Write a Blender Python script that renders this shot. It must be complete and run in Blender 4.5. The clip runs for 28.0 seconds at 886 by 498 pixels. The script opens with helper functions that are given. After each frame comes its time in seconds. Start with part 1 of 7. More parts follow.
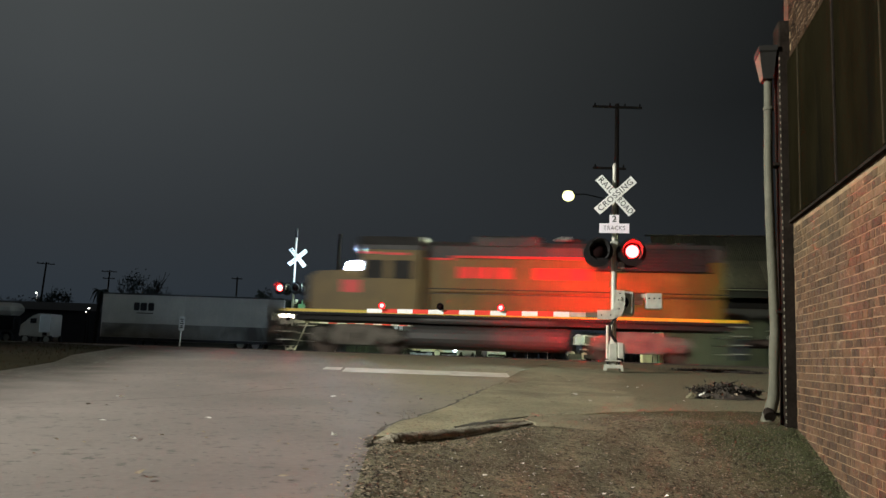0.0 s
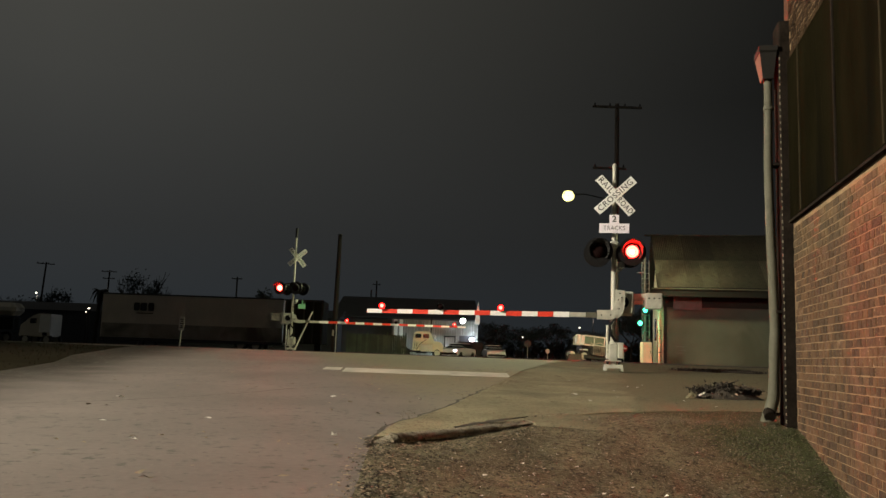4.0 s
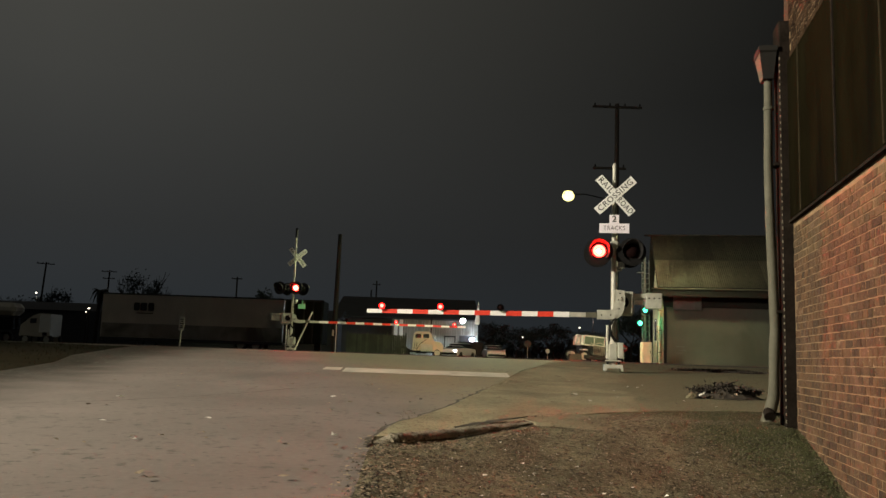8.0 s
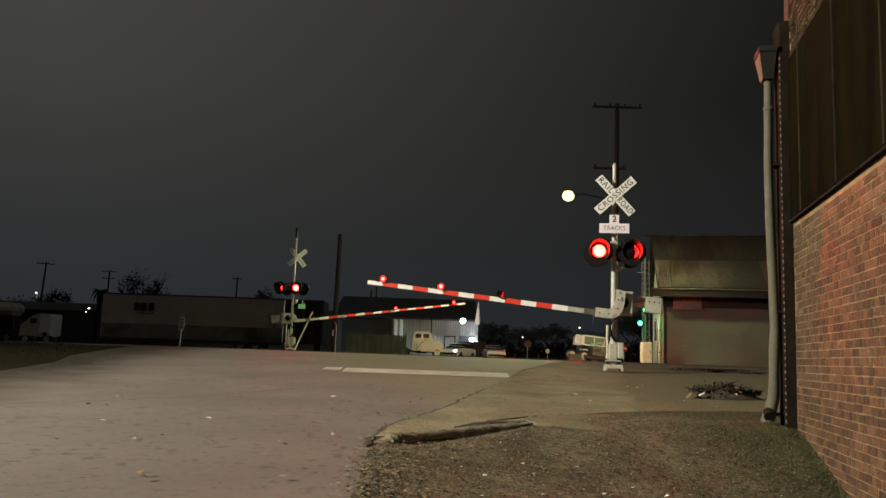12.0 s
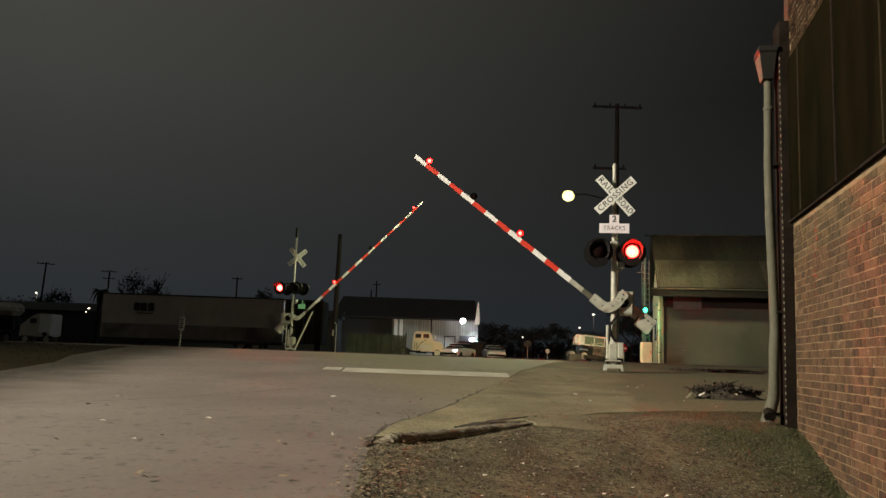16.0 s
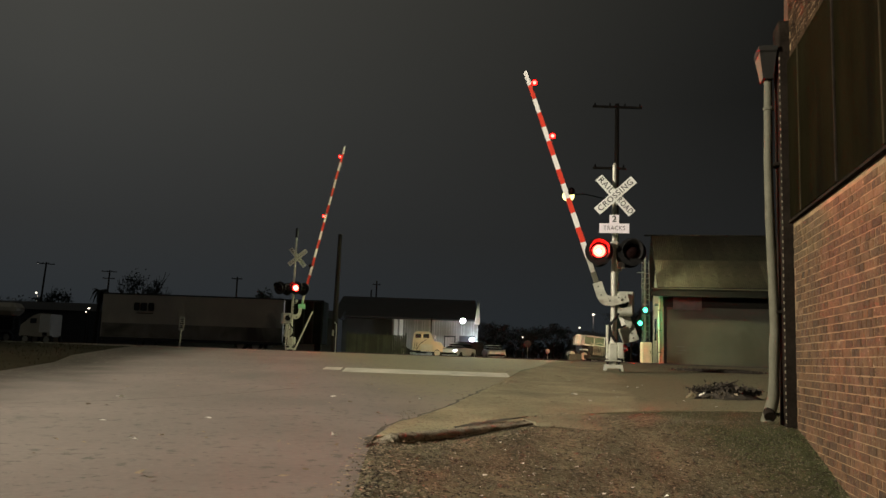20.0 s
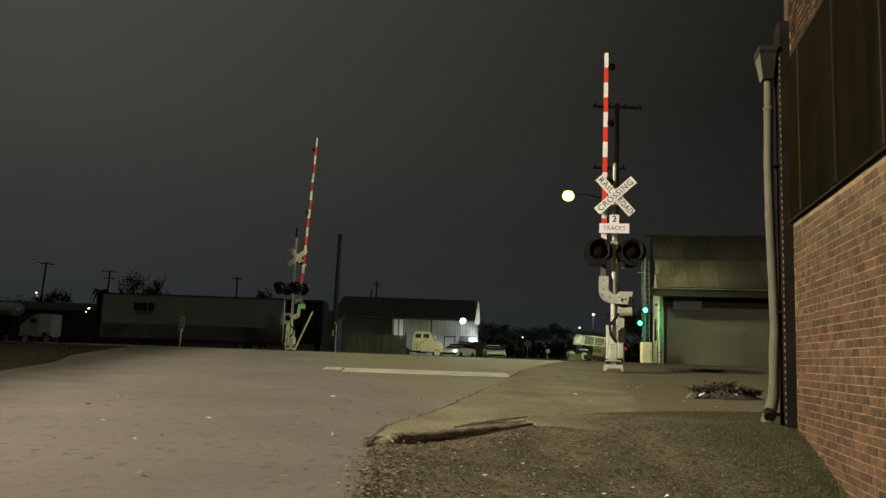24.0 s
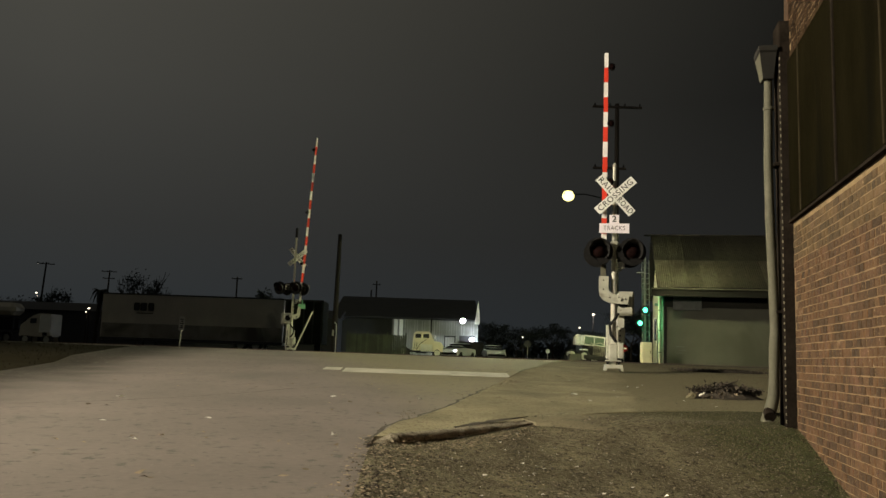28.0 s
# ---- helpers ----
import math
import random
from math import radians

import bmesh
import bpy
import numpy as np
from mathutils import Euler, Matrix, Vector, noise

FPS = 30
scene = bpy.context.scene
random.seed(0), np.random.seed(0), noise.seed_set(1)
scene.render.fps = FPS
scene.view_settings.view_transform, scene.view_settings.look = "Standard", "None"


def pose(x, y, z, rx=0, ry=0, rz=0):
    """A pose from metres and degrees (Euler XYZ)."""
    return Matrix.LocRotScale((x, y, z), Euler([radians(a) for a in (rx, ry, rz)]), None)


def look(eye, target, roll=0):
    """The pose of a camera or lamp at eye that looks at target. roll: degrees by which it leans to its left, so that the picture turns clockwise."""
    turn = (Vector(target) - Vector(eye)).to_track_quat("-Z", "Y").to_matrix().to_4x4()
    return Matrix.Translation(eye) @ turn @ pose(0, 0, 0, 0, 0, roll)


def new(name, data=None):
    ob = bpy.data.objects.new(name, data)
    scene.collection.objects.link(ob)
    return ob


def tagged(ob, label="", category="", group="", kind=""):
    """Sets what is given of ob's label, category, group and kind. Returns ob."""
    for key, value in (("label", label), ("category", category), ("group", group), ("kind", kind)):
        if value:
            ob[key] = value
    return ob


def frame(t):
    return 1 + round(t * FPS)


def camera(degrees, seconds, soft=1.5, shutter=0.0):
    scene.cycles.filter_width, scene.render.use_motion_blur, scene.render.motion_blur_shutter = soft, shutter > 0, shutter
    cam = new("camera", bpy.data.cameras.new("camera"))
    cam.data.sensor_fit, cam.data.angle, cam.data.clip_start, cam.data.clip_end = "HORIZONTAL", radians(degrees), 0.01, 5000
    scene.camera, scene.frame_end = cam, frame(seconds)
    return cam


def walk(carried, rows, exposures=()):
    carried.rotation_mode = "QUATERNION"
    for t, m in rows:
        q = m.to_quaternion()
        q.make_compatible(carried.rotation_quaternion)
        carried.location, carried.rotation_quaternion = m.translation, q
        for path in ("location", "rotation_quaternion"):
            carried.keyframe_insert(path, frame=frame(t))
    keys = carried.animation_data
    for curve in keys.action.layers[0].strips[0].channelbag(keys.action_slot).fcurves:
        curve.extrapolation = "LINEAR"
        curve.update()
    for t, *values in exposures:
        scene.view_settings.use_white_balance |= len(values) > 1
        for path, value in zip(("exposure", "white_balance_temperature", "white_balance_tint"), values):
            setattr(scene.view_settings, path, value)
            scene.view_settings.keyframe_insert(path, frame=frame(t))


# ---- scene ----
cam = camera(57.06, 28.0, shutter=0.9)
EYE = (0.0, 0.0, 0.65)
VIEW = look(EYE, (0.0, math.cos(radians(7.47)), 0.65 + math.sin(radians(7.47))), 2.0)
walk(cam, [(0, VIEW), (28, VIEW)],
     exposures=[(0, 0.2, 5500, 8), (0.4, -0.08, 6150, 10), (1.2, -0.18, 6300, 10), (2.6, -0.05, 6300, 10), (20.8, -0.05, 6300, 10), (20.95, -0.1, 6150, -8), (21.6, -0.05, 6200, -4), (22.5, 0.05, 6500, 8), (28, 0.08, 6600, 9)])

# ---- night sky, street lamps ----
world = bpy.data.worlds.new("night_sky")
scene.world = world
world.use_nodes = True
wn = world.node_tree.nodes
wn.clear()
w_out, w_bg = wn.new("ShaderNodeOutputWorld"), wn.new("ShaderNodeBackground")
w_co, w_sep, w_ramp = wn.new("ShaderNodeTexCoord"), wn.new("ShaderNodeSeparateXYZ"), wn.new("ShaderNodeValToRGB")
world.node_tree.links.new(w_co.outputs["Generated"], w_sep.inputs[0])
world.node_tree.links.new(w_sep.outputs["Z"], w_ramp.inputs[0])
# the sky brightens to the left, where glare is put into its colour
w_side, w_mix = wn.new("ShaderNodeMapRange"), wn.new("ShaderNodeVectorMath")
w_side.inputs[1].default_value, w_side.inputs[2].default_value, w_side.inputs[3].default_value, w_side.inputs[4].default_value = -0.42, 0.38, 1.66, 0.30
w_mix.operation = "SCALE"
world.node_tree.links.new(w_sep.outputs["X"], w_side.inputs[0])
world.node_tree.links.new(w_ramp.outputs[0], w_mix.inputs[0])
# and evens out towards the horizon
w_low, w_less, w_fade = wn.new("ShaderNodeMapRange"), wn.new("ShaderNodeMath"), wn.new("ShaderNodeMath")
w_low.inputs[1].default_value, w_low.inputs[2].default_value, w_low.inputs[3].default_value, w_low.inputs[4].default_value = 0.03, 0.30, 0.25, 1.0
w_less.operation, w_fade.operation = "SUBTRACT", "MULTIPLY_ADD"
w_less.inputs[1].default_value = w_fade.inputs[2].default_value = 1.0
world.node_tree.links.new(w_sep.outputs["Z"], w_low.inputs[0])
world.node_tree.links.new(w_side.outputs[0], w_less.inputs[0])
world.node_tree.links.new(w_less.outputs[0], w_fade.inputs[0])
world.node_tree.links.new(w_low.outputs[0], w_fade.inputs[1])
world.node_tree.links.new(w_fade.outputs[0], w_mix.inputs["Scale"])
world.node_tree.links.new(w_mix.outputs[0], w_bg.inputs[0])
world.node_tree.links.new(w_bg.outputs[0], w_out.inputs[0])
w_ramp.color_ramp.elements[0].position, w_ramp.color_ramp.elements[0].color = 0.0, (0.0195, 0.0236, 0.0270, 1)
w_ramp.color_ramp.elements[1].position, w_ramp.color_ramp.elements[1].color = 0.45, (0.0388, 0.0372, 0.0310, 1)
mid_sky = w_ramp.color_ramp.elements.new(0.14)
mid_sky.color = (0.0236, 0.0241, 0.0232, 1)
w_bg.inputs[1].default_value = 1.0


def lamp_light(name, kind, place, power, colour, size=0.15, target=None, cone=150, blend=0.6):
    data = bpy.data.lights.new(name, kind)
    data.energy, data.color, data.shadow_soft_size = power, colour, size
    ob = new(name, data)
    ob.matrix_world = Matrix.Translation(place) if target is None else look(place, target)
    if kind == "SPOT":
        data.spot_size, data.spot_blend = radians(cone), blend
    return ob


# sodium-tinted street lamp across the road, the lamp on the wooden pole, the yard lamp
lamp_light("street_lamp_light", "SPOT", (-22.0, 1.5, 10.5), 50000, (1.0, 0.89, 0.68), 0.3, (4.5, 9.5, 0.0), 112, 1.0)
# the one pole lamp is split into three spots, added to brighten chosen places
lamp_light("pole_lamp_road_light", "SPOT", (6.1, 39.75, 8.4), 9500, (0.95, 0.97, 0.56), 0.2, (-6.0, 34.0, 4.5), 124, 0.9)
lamp_light("pole_lamp_light", "SPOT", (6.14, 39.85, 8.5), 23000, (0.94, 0.98, 0.50), 0.2, (4.0, 68.0, 1.0), 66, 0.5)
lamp_light("pole_lamp_spill", "SPOT", (6.14, 39.80, 8.30), 6000, (0.94, 0.98, 0.50), 0.5, (12.8, 47.0, 0.8), 84, 0.8)
lamp_light("yard_lamp_light", "SPOT", (2.67, 96.8, 4.7), 2600, (0.80, 0.92, 1.0), 0.2, (0.6, 94.0, 0.5), 170, 0.4)
lamp_light("signal_light", "POINT", (11.3, 44.85, 2.9), 65, (0.03, 1.0, 0.42), 0.1)
lamp_light("far_lamp_light", "POINT", (26.2, 139.3, 8.2), 500, (1.0, 0.9, 0.75), 0.2)
lamp_light("left_lamp_light", "POINT", (-59.6, 119.2, 7.5), 1600, (1.0, 0.9, 0.75), 0.2)

# ---- materials ----


def mat(name, base, rough=0.7, metal=0.0, spread=0.25, scale=3.0, bump=0.15, fine=60.0, stain=None, stain_at=0.55, island=0.0, coord="Object", grain=(1, 1, 1), shine=0.5, specks=(), edges=()):
    m = bpy.data.materials.new(name)
    m.use_nodes = True
    n, l = m.node_tree.nodes, m.node_tree.links
    b = n["Principled BSDF"]
    b.inputs["Roughness"].default_value, b.inputs["Metallic"].default_value, b.inputs["Specular IOR Level"].default_value = rough, metal, shine
    co, mp = n.new("ShaderNodeTexCoord"), n.new("ShaderNodeMapping")
    l.new(n.new("ShaderNodeNewGeometry").outputs["Position"] if coord == "World" else co.outputs[coord], mp.inputs[0])
    mp.inputs["Scale"].default_value = grain
    big, small = n.new("ShaderNodeTexNoise"), n.new("ShaderNodeTexNoise")
    for node, s, d in ((big, scale, 4.0), (small, fine, 3.0)):
        l.new(mp.outputs[0], node.inputs["Vector"])
        node.inputs["Scale"].default_value, node.inputs["Detail"].default_value = s, d
    mix = n.new("ShaderNodeMix")
    mix.data_type = "RGBA"
    dark = [c * (1 - spread) for c in base]
    light = [min(1, c * (1 + spread)) for c in base]
    mix.inputs[6].default_value, mix.inputs[7].default_value = (*dark, 1), (*light, 1)
    add = n.new("ShaderNodeMath")
    add.operation = "MULTIPLY_ADD"
    l.new(small.outputs["Fac"], add.inputs[0])
    add.inputs[1].default_value = 0.5
    l.new(big.outputs["Fac"], add.inputs[2])
    sub = n.new("ShaderNodeMath")
    sub.operation = "MULTIPLY_ADD"
    l.new(add.outputs[0], sub.inputs[0])
    sub.inputs[1].default_value, sub.inputs[2].default_value, sub.use_clamp = 2.0, -1.0, True
    l.new(sub.outputs[0], mix.inputs[0])
    col = mix.outputs[2]
    if stain:
        st, rmp, mx = n.new("ShaderNodeTexNoise"), n.new("ShaderNodeValToRGB"), n.new("ShaderNodeMix")
        l.new(mp.outputs[0], st.inputs["Vector"])
        st.inputs["Scale"].default_value, st.inputs["Detail"].default_value, st.inputs["Distortion"].default_value = scale * 0.45, 6.0, 0.6
        rmp.color_ramp.elements[0].position, rmp.color_ramp.elements[1].position = stain_at, stain_at + 0.14
        l.new(st.outputs["Fac"], rmp.inputs[0])
        mx.data_type = "RGBA"
        l.new(rmp.outputs[0], mx.inputs[0])
        l.new(col, mx.inputs[6])
        mx.inputs[7].default_value = (*stain, 1)
        col = mx.outputs[2]
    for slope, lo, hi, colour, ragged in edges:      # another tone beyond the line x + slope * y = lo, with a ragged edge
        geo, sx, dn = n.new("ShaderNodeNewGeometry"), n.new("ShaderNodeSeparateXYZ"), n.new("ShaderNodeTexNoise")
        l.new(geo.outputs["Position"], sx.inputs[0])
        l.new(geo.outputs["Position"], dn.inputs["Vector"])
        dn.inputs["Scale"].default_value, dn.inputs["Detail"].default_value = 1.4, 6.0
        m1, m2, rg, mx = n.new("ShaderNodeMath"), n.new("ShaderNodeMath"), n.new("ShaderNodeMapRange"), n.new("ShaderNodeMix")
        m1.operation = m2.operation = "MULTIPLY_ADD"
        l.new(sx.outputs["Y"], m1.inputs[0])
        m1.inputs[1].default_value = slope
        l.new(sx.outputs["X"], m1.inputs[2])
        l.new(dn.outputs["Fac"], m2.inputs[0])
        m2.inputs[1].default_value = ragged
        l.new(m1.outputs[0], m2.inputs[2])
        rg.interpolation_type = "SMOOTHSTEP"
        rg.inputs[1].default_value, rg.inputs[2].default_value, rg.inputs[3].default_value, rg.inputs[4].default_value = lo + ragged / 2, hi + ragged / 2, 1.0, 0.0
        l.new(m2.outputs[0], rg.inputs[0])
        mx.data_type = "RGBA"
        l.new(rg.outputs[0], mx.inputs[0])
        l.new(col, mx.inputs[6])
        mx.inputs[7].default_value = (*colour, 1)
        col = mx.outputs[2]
    for colour, size, at, soft in specks:
        sp, rp, mx = n.new("ShaderNodeTexNoise"), n.new("ShaderNodeValToRGB"), n.new("ShaderNodeMix")
        l.new(mp.outputs[0], sp.inputs["Vector"])
        sp.inputs["Scale"].default_value, sp.inputs["Detail"].default_value, sp.inputs["Roughness"].default_value = size, 5.0, 0.7
        rp.color_ramp.elements[0].position, rp.color_ramp.elements[1].position = at, at + soft
        l.new(sp.outputs["Fac"], rp.inputs[0])
        mx.data_type = "RGBA"
        l.new(rp.outputs[0], mx.inputs[0])
        l.new(col, mx.inputs[6])
        mx.inputs[7].default_value = (*colour, 1)
        col = mx.outputs[2]
    if island:
        info, hs, vr = n.new("ShaderNodeObjectInfo"), n.new("ShaderNodeHueSaturation"), n.new("ShaderNodeMapRange")
        geo, sm = n.new("ShaderNodeNewGeometry"), n.new("ShaderNodeMath")
        sm.operation = "ADD"
        l.new(info.outputs["Random"], sm.inputs[0])
        l.new(geo.outputs["Random Per Island"], sm.inputs[1])
        fr = n.new("ShaderNodeMath")
        fr.operation = "FRACT"
        l.new(sm.outputs[0], fr.inputs[0])
        l.new(fr.outputs[0], vr.inputs[0])
        vr.inputs[3].default_value, vr.inputs[4].default_value = 1 - island, 1 + island
        l.new(vr.outputs[0], hs.inputs["Value"])
        l.new(col, hs.inputs["Color"])
        col = hs.outputs[0]
    l.new(col, b.inputs["Base Color"])
    if bump:
        bp = n.new("ShaderNodeBump")
        bp.inputs["Strength"].default_value, bp.inputs["Distance"].default_value = bump, 0.02
        l.new(add.outputs[0], bp.inputs["Height"])
        l.new(bp.outputs[0], b.inputs["Normal"])
    return m


def glow(name, colour, strength):
    m = bpy.data.materials.new(name)
    m.use_nodes = True
    b = m.node_tree.nodes["Principled BSDF"]
    b.inputs["Base Color"].default_value = (*[min(1, c) * 0.5 for c in colour], 1)
    b.inputs["Emission Color"].default_value, b.inputs["Emission Strength"].default_value = (*colour, 1), strength
    return m


def glass(name, colour, rough=0.25, coat=0.15):
    m = bpy.data.materials.new(name)
    m.use_nodes = True
    b = m.node_tree.nodes["Principled BSDF"]
    b.inputs["Base Color"].default_value, b.inputs["Roughness"].default_value = (*colour, 1), rough
    b.inputs["Coat Weight"].default_value, b.inputs["Specular IOR Level"].default_value = coat, 0.5 if coat else 0.1
    return m


M = dict(
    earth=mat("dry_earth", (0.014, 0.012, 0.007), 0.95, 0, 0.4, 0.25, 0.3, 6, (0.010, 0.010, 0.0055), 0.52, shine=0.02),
    # road: the lamp's falloff is put into the left tone, blending into the earth
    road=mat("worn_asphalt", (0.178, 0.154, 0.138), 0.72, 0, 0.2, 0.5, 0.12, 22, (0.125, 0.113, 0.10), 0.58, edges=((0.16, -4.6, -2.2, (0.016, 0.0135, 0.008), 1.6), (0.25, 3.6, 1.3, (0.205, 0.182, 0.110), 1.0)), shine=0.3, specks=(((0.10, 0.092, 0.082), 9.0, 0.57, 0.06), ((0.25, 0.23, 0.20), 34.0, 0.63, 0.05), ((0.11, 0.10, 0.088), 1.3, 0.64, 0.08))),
    # lot: moss green near the wall, its shadow-like darkening put into the same tone
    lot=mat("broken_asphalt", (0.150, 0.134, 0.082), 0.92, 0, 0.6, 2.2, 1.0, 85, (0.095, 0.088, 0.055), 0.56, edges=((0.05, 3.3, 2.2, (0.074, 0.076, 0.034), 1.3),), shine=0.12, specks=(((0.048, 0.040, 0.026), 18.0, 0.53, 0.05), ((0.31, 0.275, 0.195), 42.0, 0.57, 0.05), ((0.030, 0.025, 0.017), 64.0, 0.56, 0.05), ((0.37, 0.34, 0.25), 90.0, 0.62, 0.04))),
    apron=mat("old_concrete_apron", (0.258, 0.234, 0.146), 0.9, 0, 0.35, 1.1, 0.8, 40, (0.158, 0.140, 0.092), 0.55, edges=((-0.205, 0.40, 0.24, (0.200, 0.180, 0.110), 0.3),), shine=0.12, specks=(((0.085, 0.072, 0.048), 26.0, 0.56, 0.07), ((0.29, 0.26, 0.18), 38.0, 0.58, 0.06), ((0.06, 0.05, 0.034), 60.0, 0.60, 0.05), ((0.12, 0.10, 0.07), 4.0, 0.60, 0.08))),
    patch=mat("concrete_patch", (0.190, 0.170, 0.110), 0.9, 0, 0.3, 2.5, 0.5, 45, (0.12, 0.102, 0.066), 0.55, shine=0.12, specks=(((0.07, 0.06, 0.04), 30.0, 0.57, 0.06), ((0.25, 0.22, 0.15), 46.0, 0.60, 0.05))),
    kerb=mat("pitted_concrete", (0.225, 0.200, 0.150), 0.92, 0, 0.45, 9, 1.0, 60, (0.12, 0.106, 0.08), 0.54, shine=0.15, specks=(((0.07, 0.058, 0.04), 44.0, 0.57, 0.05), ((0.33, 0.30, 0.22), 70.0, 0.60, 0.05))),
    paint=mat("worn_road_paint", (0.50, 0.48, 0.40), 0.7, 0, 0.25, 2.2, 0.1, 30, (0.2, 0.19, 0.16), 0.57),
    moss=mat("moss_and_weeds", (0.055, 0.060, 0.022), 0.95, 0, 0.5, 6, 0.8, 50),
    verge=mat("dry_dark_grass", (0.018, 0.016, 0.009), 0.95, 0, 0.5, 3, 0.2, 30, island=0.4, shine=0.02),
    brick_tan=mat("tan_brick", (0.090, 0.057, 0.026), 0.92, 0, 0.35, 9, 0.8, 90, (0.09, 0.055, 0.03), 0.55, island=0.42, coord="World", specks=(((0.17, 0.125, 0.075), 26.0, 0.62, 0.08), ((0.05, 0.035, 0.022), 14.0, 0.62, 0.08))),
    # bricks above the panels: the weaker light up there is put into their colour
    brick_shaded=mat("shaded_brick", (0.034, 0.020, 0.011), 0.95, 0, 0.4, 9, 0.8, 90, (0.02, 0.013, 0.008), 0.52, island=0.4, coord="World", shine=0.1),
    brick=mat("red_brick", (0.079, 0.0415, 0.0185), 0.92, 0, 0.4, 9, 0.9, 90, (0.10, 0.05, 0.03), 0.55, island=0.42, coord="World", specks=(((0.20, 0.145, 0.095), 30.0, 0.60, 0.07), ((0.05, 0.03, 0.021), 16.0, 0.60, 0.08), ((0.17, 0.12, 0.08), 2.4, 0.60, 0.10), ((0.26, 0.20, 0.145), 44.0, 0.66, 0.05))),
    mortar=mat("lime_mortar", (0.212, 0.148, 0.082), 0.92, 0, 0.35, 6, 0.4, 70),
    mortar_pale=mat("pale_mortar", (0.20, 0.18, 0.14), 0.92, 0, 0.4, 9, 0.3, 70),
    board=mat("weathered_panel", (0.0082, 0.0069, 0.0034), 0.92, 0, 0.35, 1.2, 0.35, 12, (0.005, 0.0045, 0.003), 0.54, grain=(2.4, 2.4, 0.6), shine=0.0, specks=(((0.014, 0.011, 0.006), 2.0, 0.60, 0.12),)),
    near_black=mat("near_black_surface", (0.02, 0.016, 0.013), 0.95, 0, 0.4, 4, 0.4, 30, shine=0.0),
    rust=mat("shaded_rusty_steel", (0.0085, 0.0075, 0.0055), 0.85, 0.0, 0.3, 4, 0.2, 30, (0.03, 0.02, 0.013), 0.55),
    board_light=mat("pale_weathered_batten", (0.03, 0.024, 0.015), 0.85, 0, 0.3, 3, 0.2, 30, shine=0.0),
    grit=mat("asphalt_grit", (0.15, 0.13, 0.092), 0.95, 0, 0.4, 20, 0.2, 60, island=0.6),
    crack=mat("crack_dirt", (0.07, 0.06, 0.042), 0.95, 0, 0.4, 10, 0.3, 60),
    zinc=mat("dented_galvanised_steel", (0.098, 0.094, 0.066), 0.8, 0.0, 0.2, 3.5, 0.25, 25, (0.2, 0.17, 0.12), 0.6),
    alu=mat("dull_aluminium", (0.52, 0.51, 0.44), 0.55, 0.35, 0.14, 6, 0.08, 50, (0.3, 0.28, 0.24), 0.64),
    grey_cast=mat("grey_painted_casting", (0.52, 0.52, 0.44), 0.5, 0.2, 0.2, 5, 0.15, 45, (0.18, 0.16, 0.125), 0.60, specks=(((0.12, 0.08, 0.05), 14.0, 0.64, 0.06),)),
    sign=mat("white_sign_sheeting", (0.86, 0.86, 0.82), 0.5, 0, 0.05, 8, 0.02, 60),
    sign_old=mat("faded_white_board", (0.70, 0.68, 0.62), 0.6, 0, 0.1, 8, 0.05, 60),
    plate=mat("bright_sign_sheeting", (0.92, 0.86, 0.92), 0.45, 0, 0.04, 8, 0.02, 60),
    ink_faded=mat("faded_sign_ink", (0.17, 0.13, 0.17), 0.6, 0, 0.2, 8, 0.02, 60),
    green_plate=mat("green_lit_plate", (0.20, 0.50, 0.28), 0.5, 0, 0.1, 8, 0.02, 60),
    ink=mat("black_sign_paint", (0.015, 0.014, 0.014), 0.6, 0, 0.2, 8, 0.02, 60),
    black=mat("black_signal_paint", (0.010, 0.0095, 0.0095), 0.6, 0.1, 0.3, 8, 0.05, 60, shine=0.2),
    red_tape=mat("red_arm_sheeting", (0.72, 0.05, 0.025), 0.45, 0, 0.1, 6, 0.02, 60),
    white_tape=mat("white_arm_sheeting", (0.88, 0.86, 0.84), 0.45, 0, 0.06, 6, 0.02, 60),
    dead_lens=glass("dark_red_lens", (0.008, 0.0022, 0.002), 0.9, 0.0),
    red_on=glow("lit_red_lens", (1.0, 0.003, 0.0015), 135000.0),
    red_far=glow("lit_far_red_lens", (1.0, 0.003, 0.0015), 9000.0),
    red_back=glow("lit_rear_red_lens", (1.0, 0.003, 0.0015), 270000.0),
    red_rim=glow("lit_small_lens_rim", (1.0, 0.006, 0.004), 9.0),
    red_ring=glow("lit_red_lens_rim", (1.0, 0.007, 0.0045), 50.0),
    red_hot=glow("lit_red_lens_bowl", (1.0, 0.007, 0.0040), 150.0),
    hood=mat("dull_black_hood", (0.013, 0.012, 0.012), 0.8, 0, 0.2, 8, 0.05, 60),
    red_small=glow("lit_small_red_lens", (1.0, 0.004, 0.0025), 220.0),
    green_on=glow("lit_green_lens", (0.05, 1.0, 0.36), 9.0),
    white_on=glow("headlight_glass", (0.70, 0.88, 1.0), 950.0),
    warm_on=glow("ditch_light_glass", (1.0, 0.80, 0.5), 60.0),
    number_on=glow("number_board_glass", (0.85, 1.0, 0.92), 0.30),
    lamp_on=glow("sodium_lamp_glass", (1.0, 0.90, 0.31), 2.9),
    flood_on=glow("floodlight_glass", (0.85, 0.94, 1.0), 120.0),
    small_on=glow("distant_lamp_glass", (1.0, 0.86, 0.66), 4.0),
    wood_pole=mat("creosoted_pole", (0.02, 0.016, 0.014), 0.9, 0, 0.4, 2, 0.3, 30, grain=(8, 8, 0.5)),
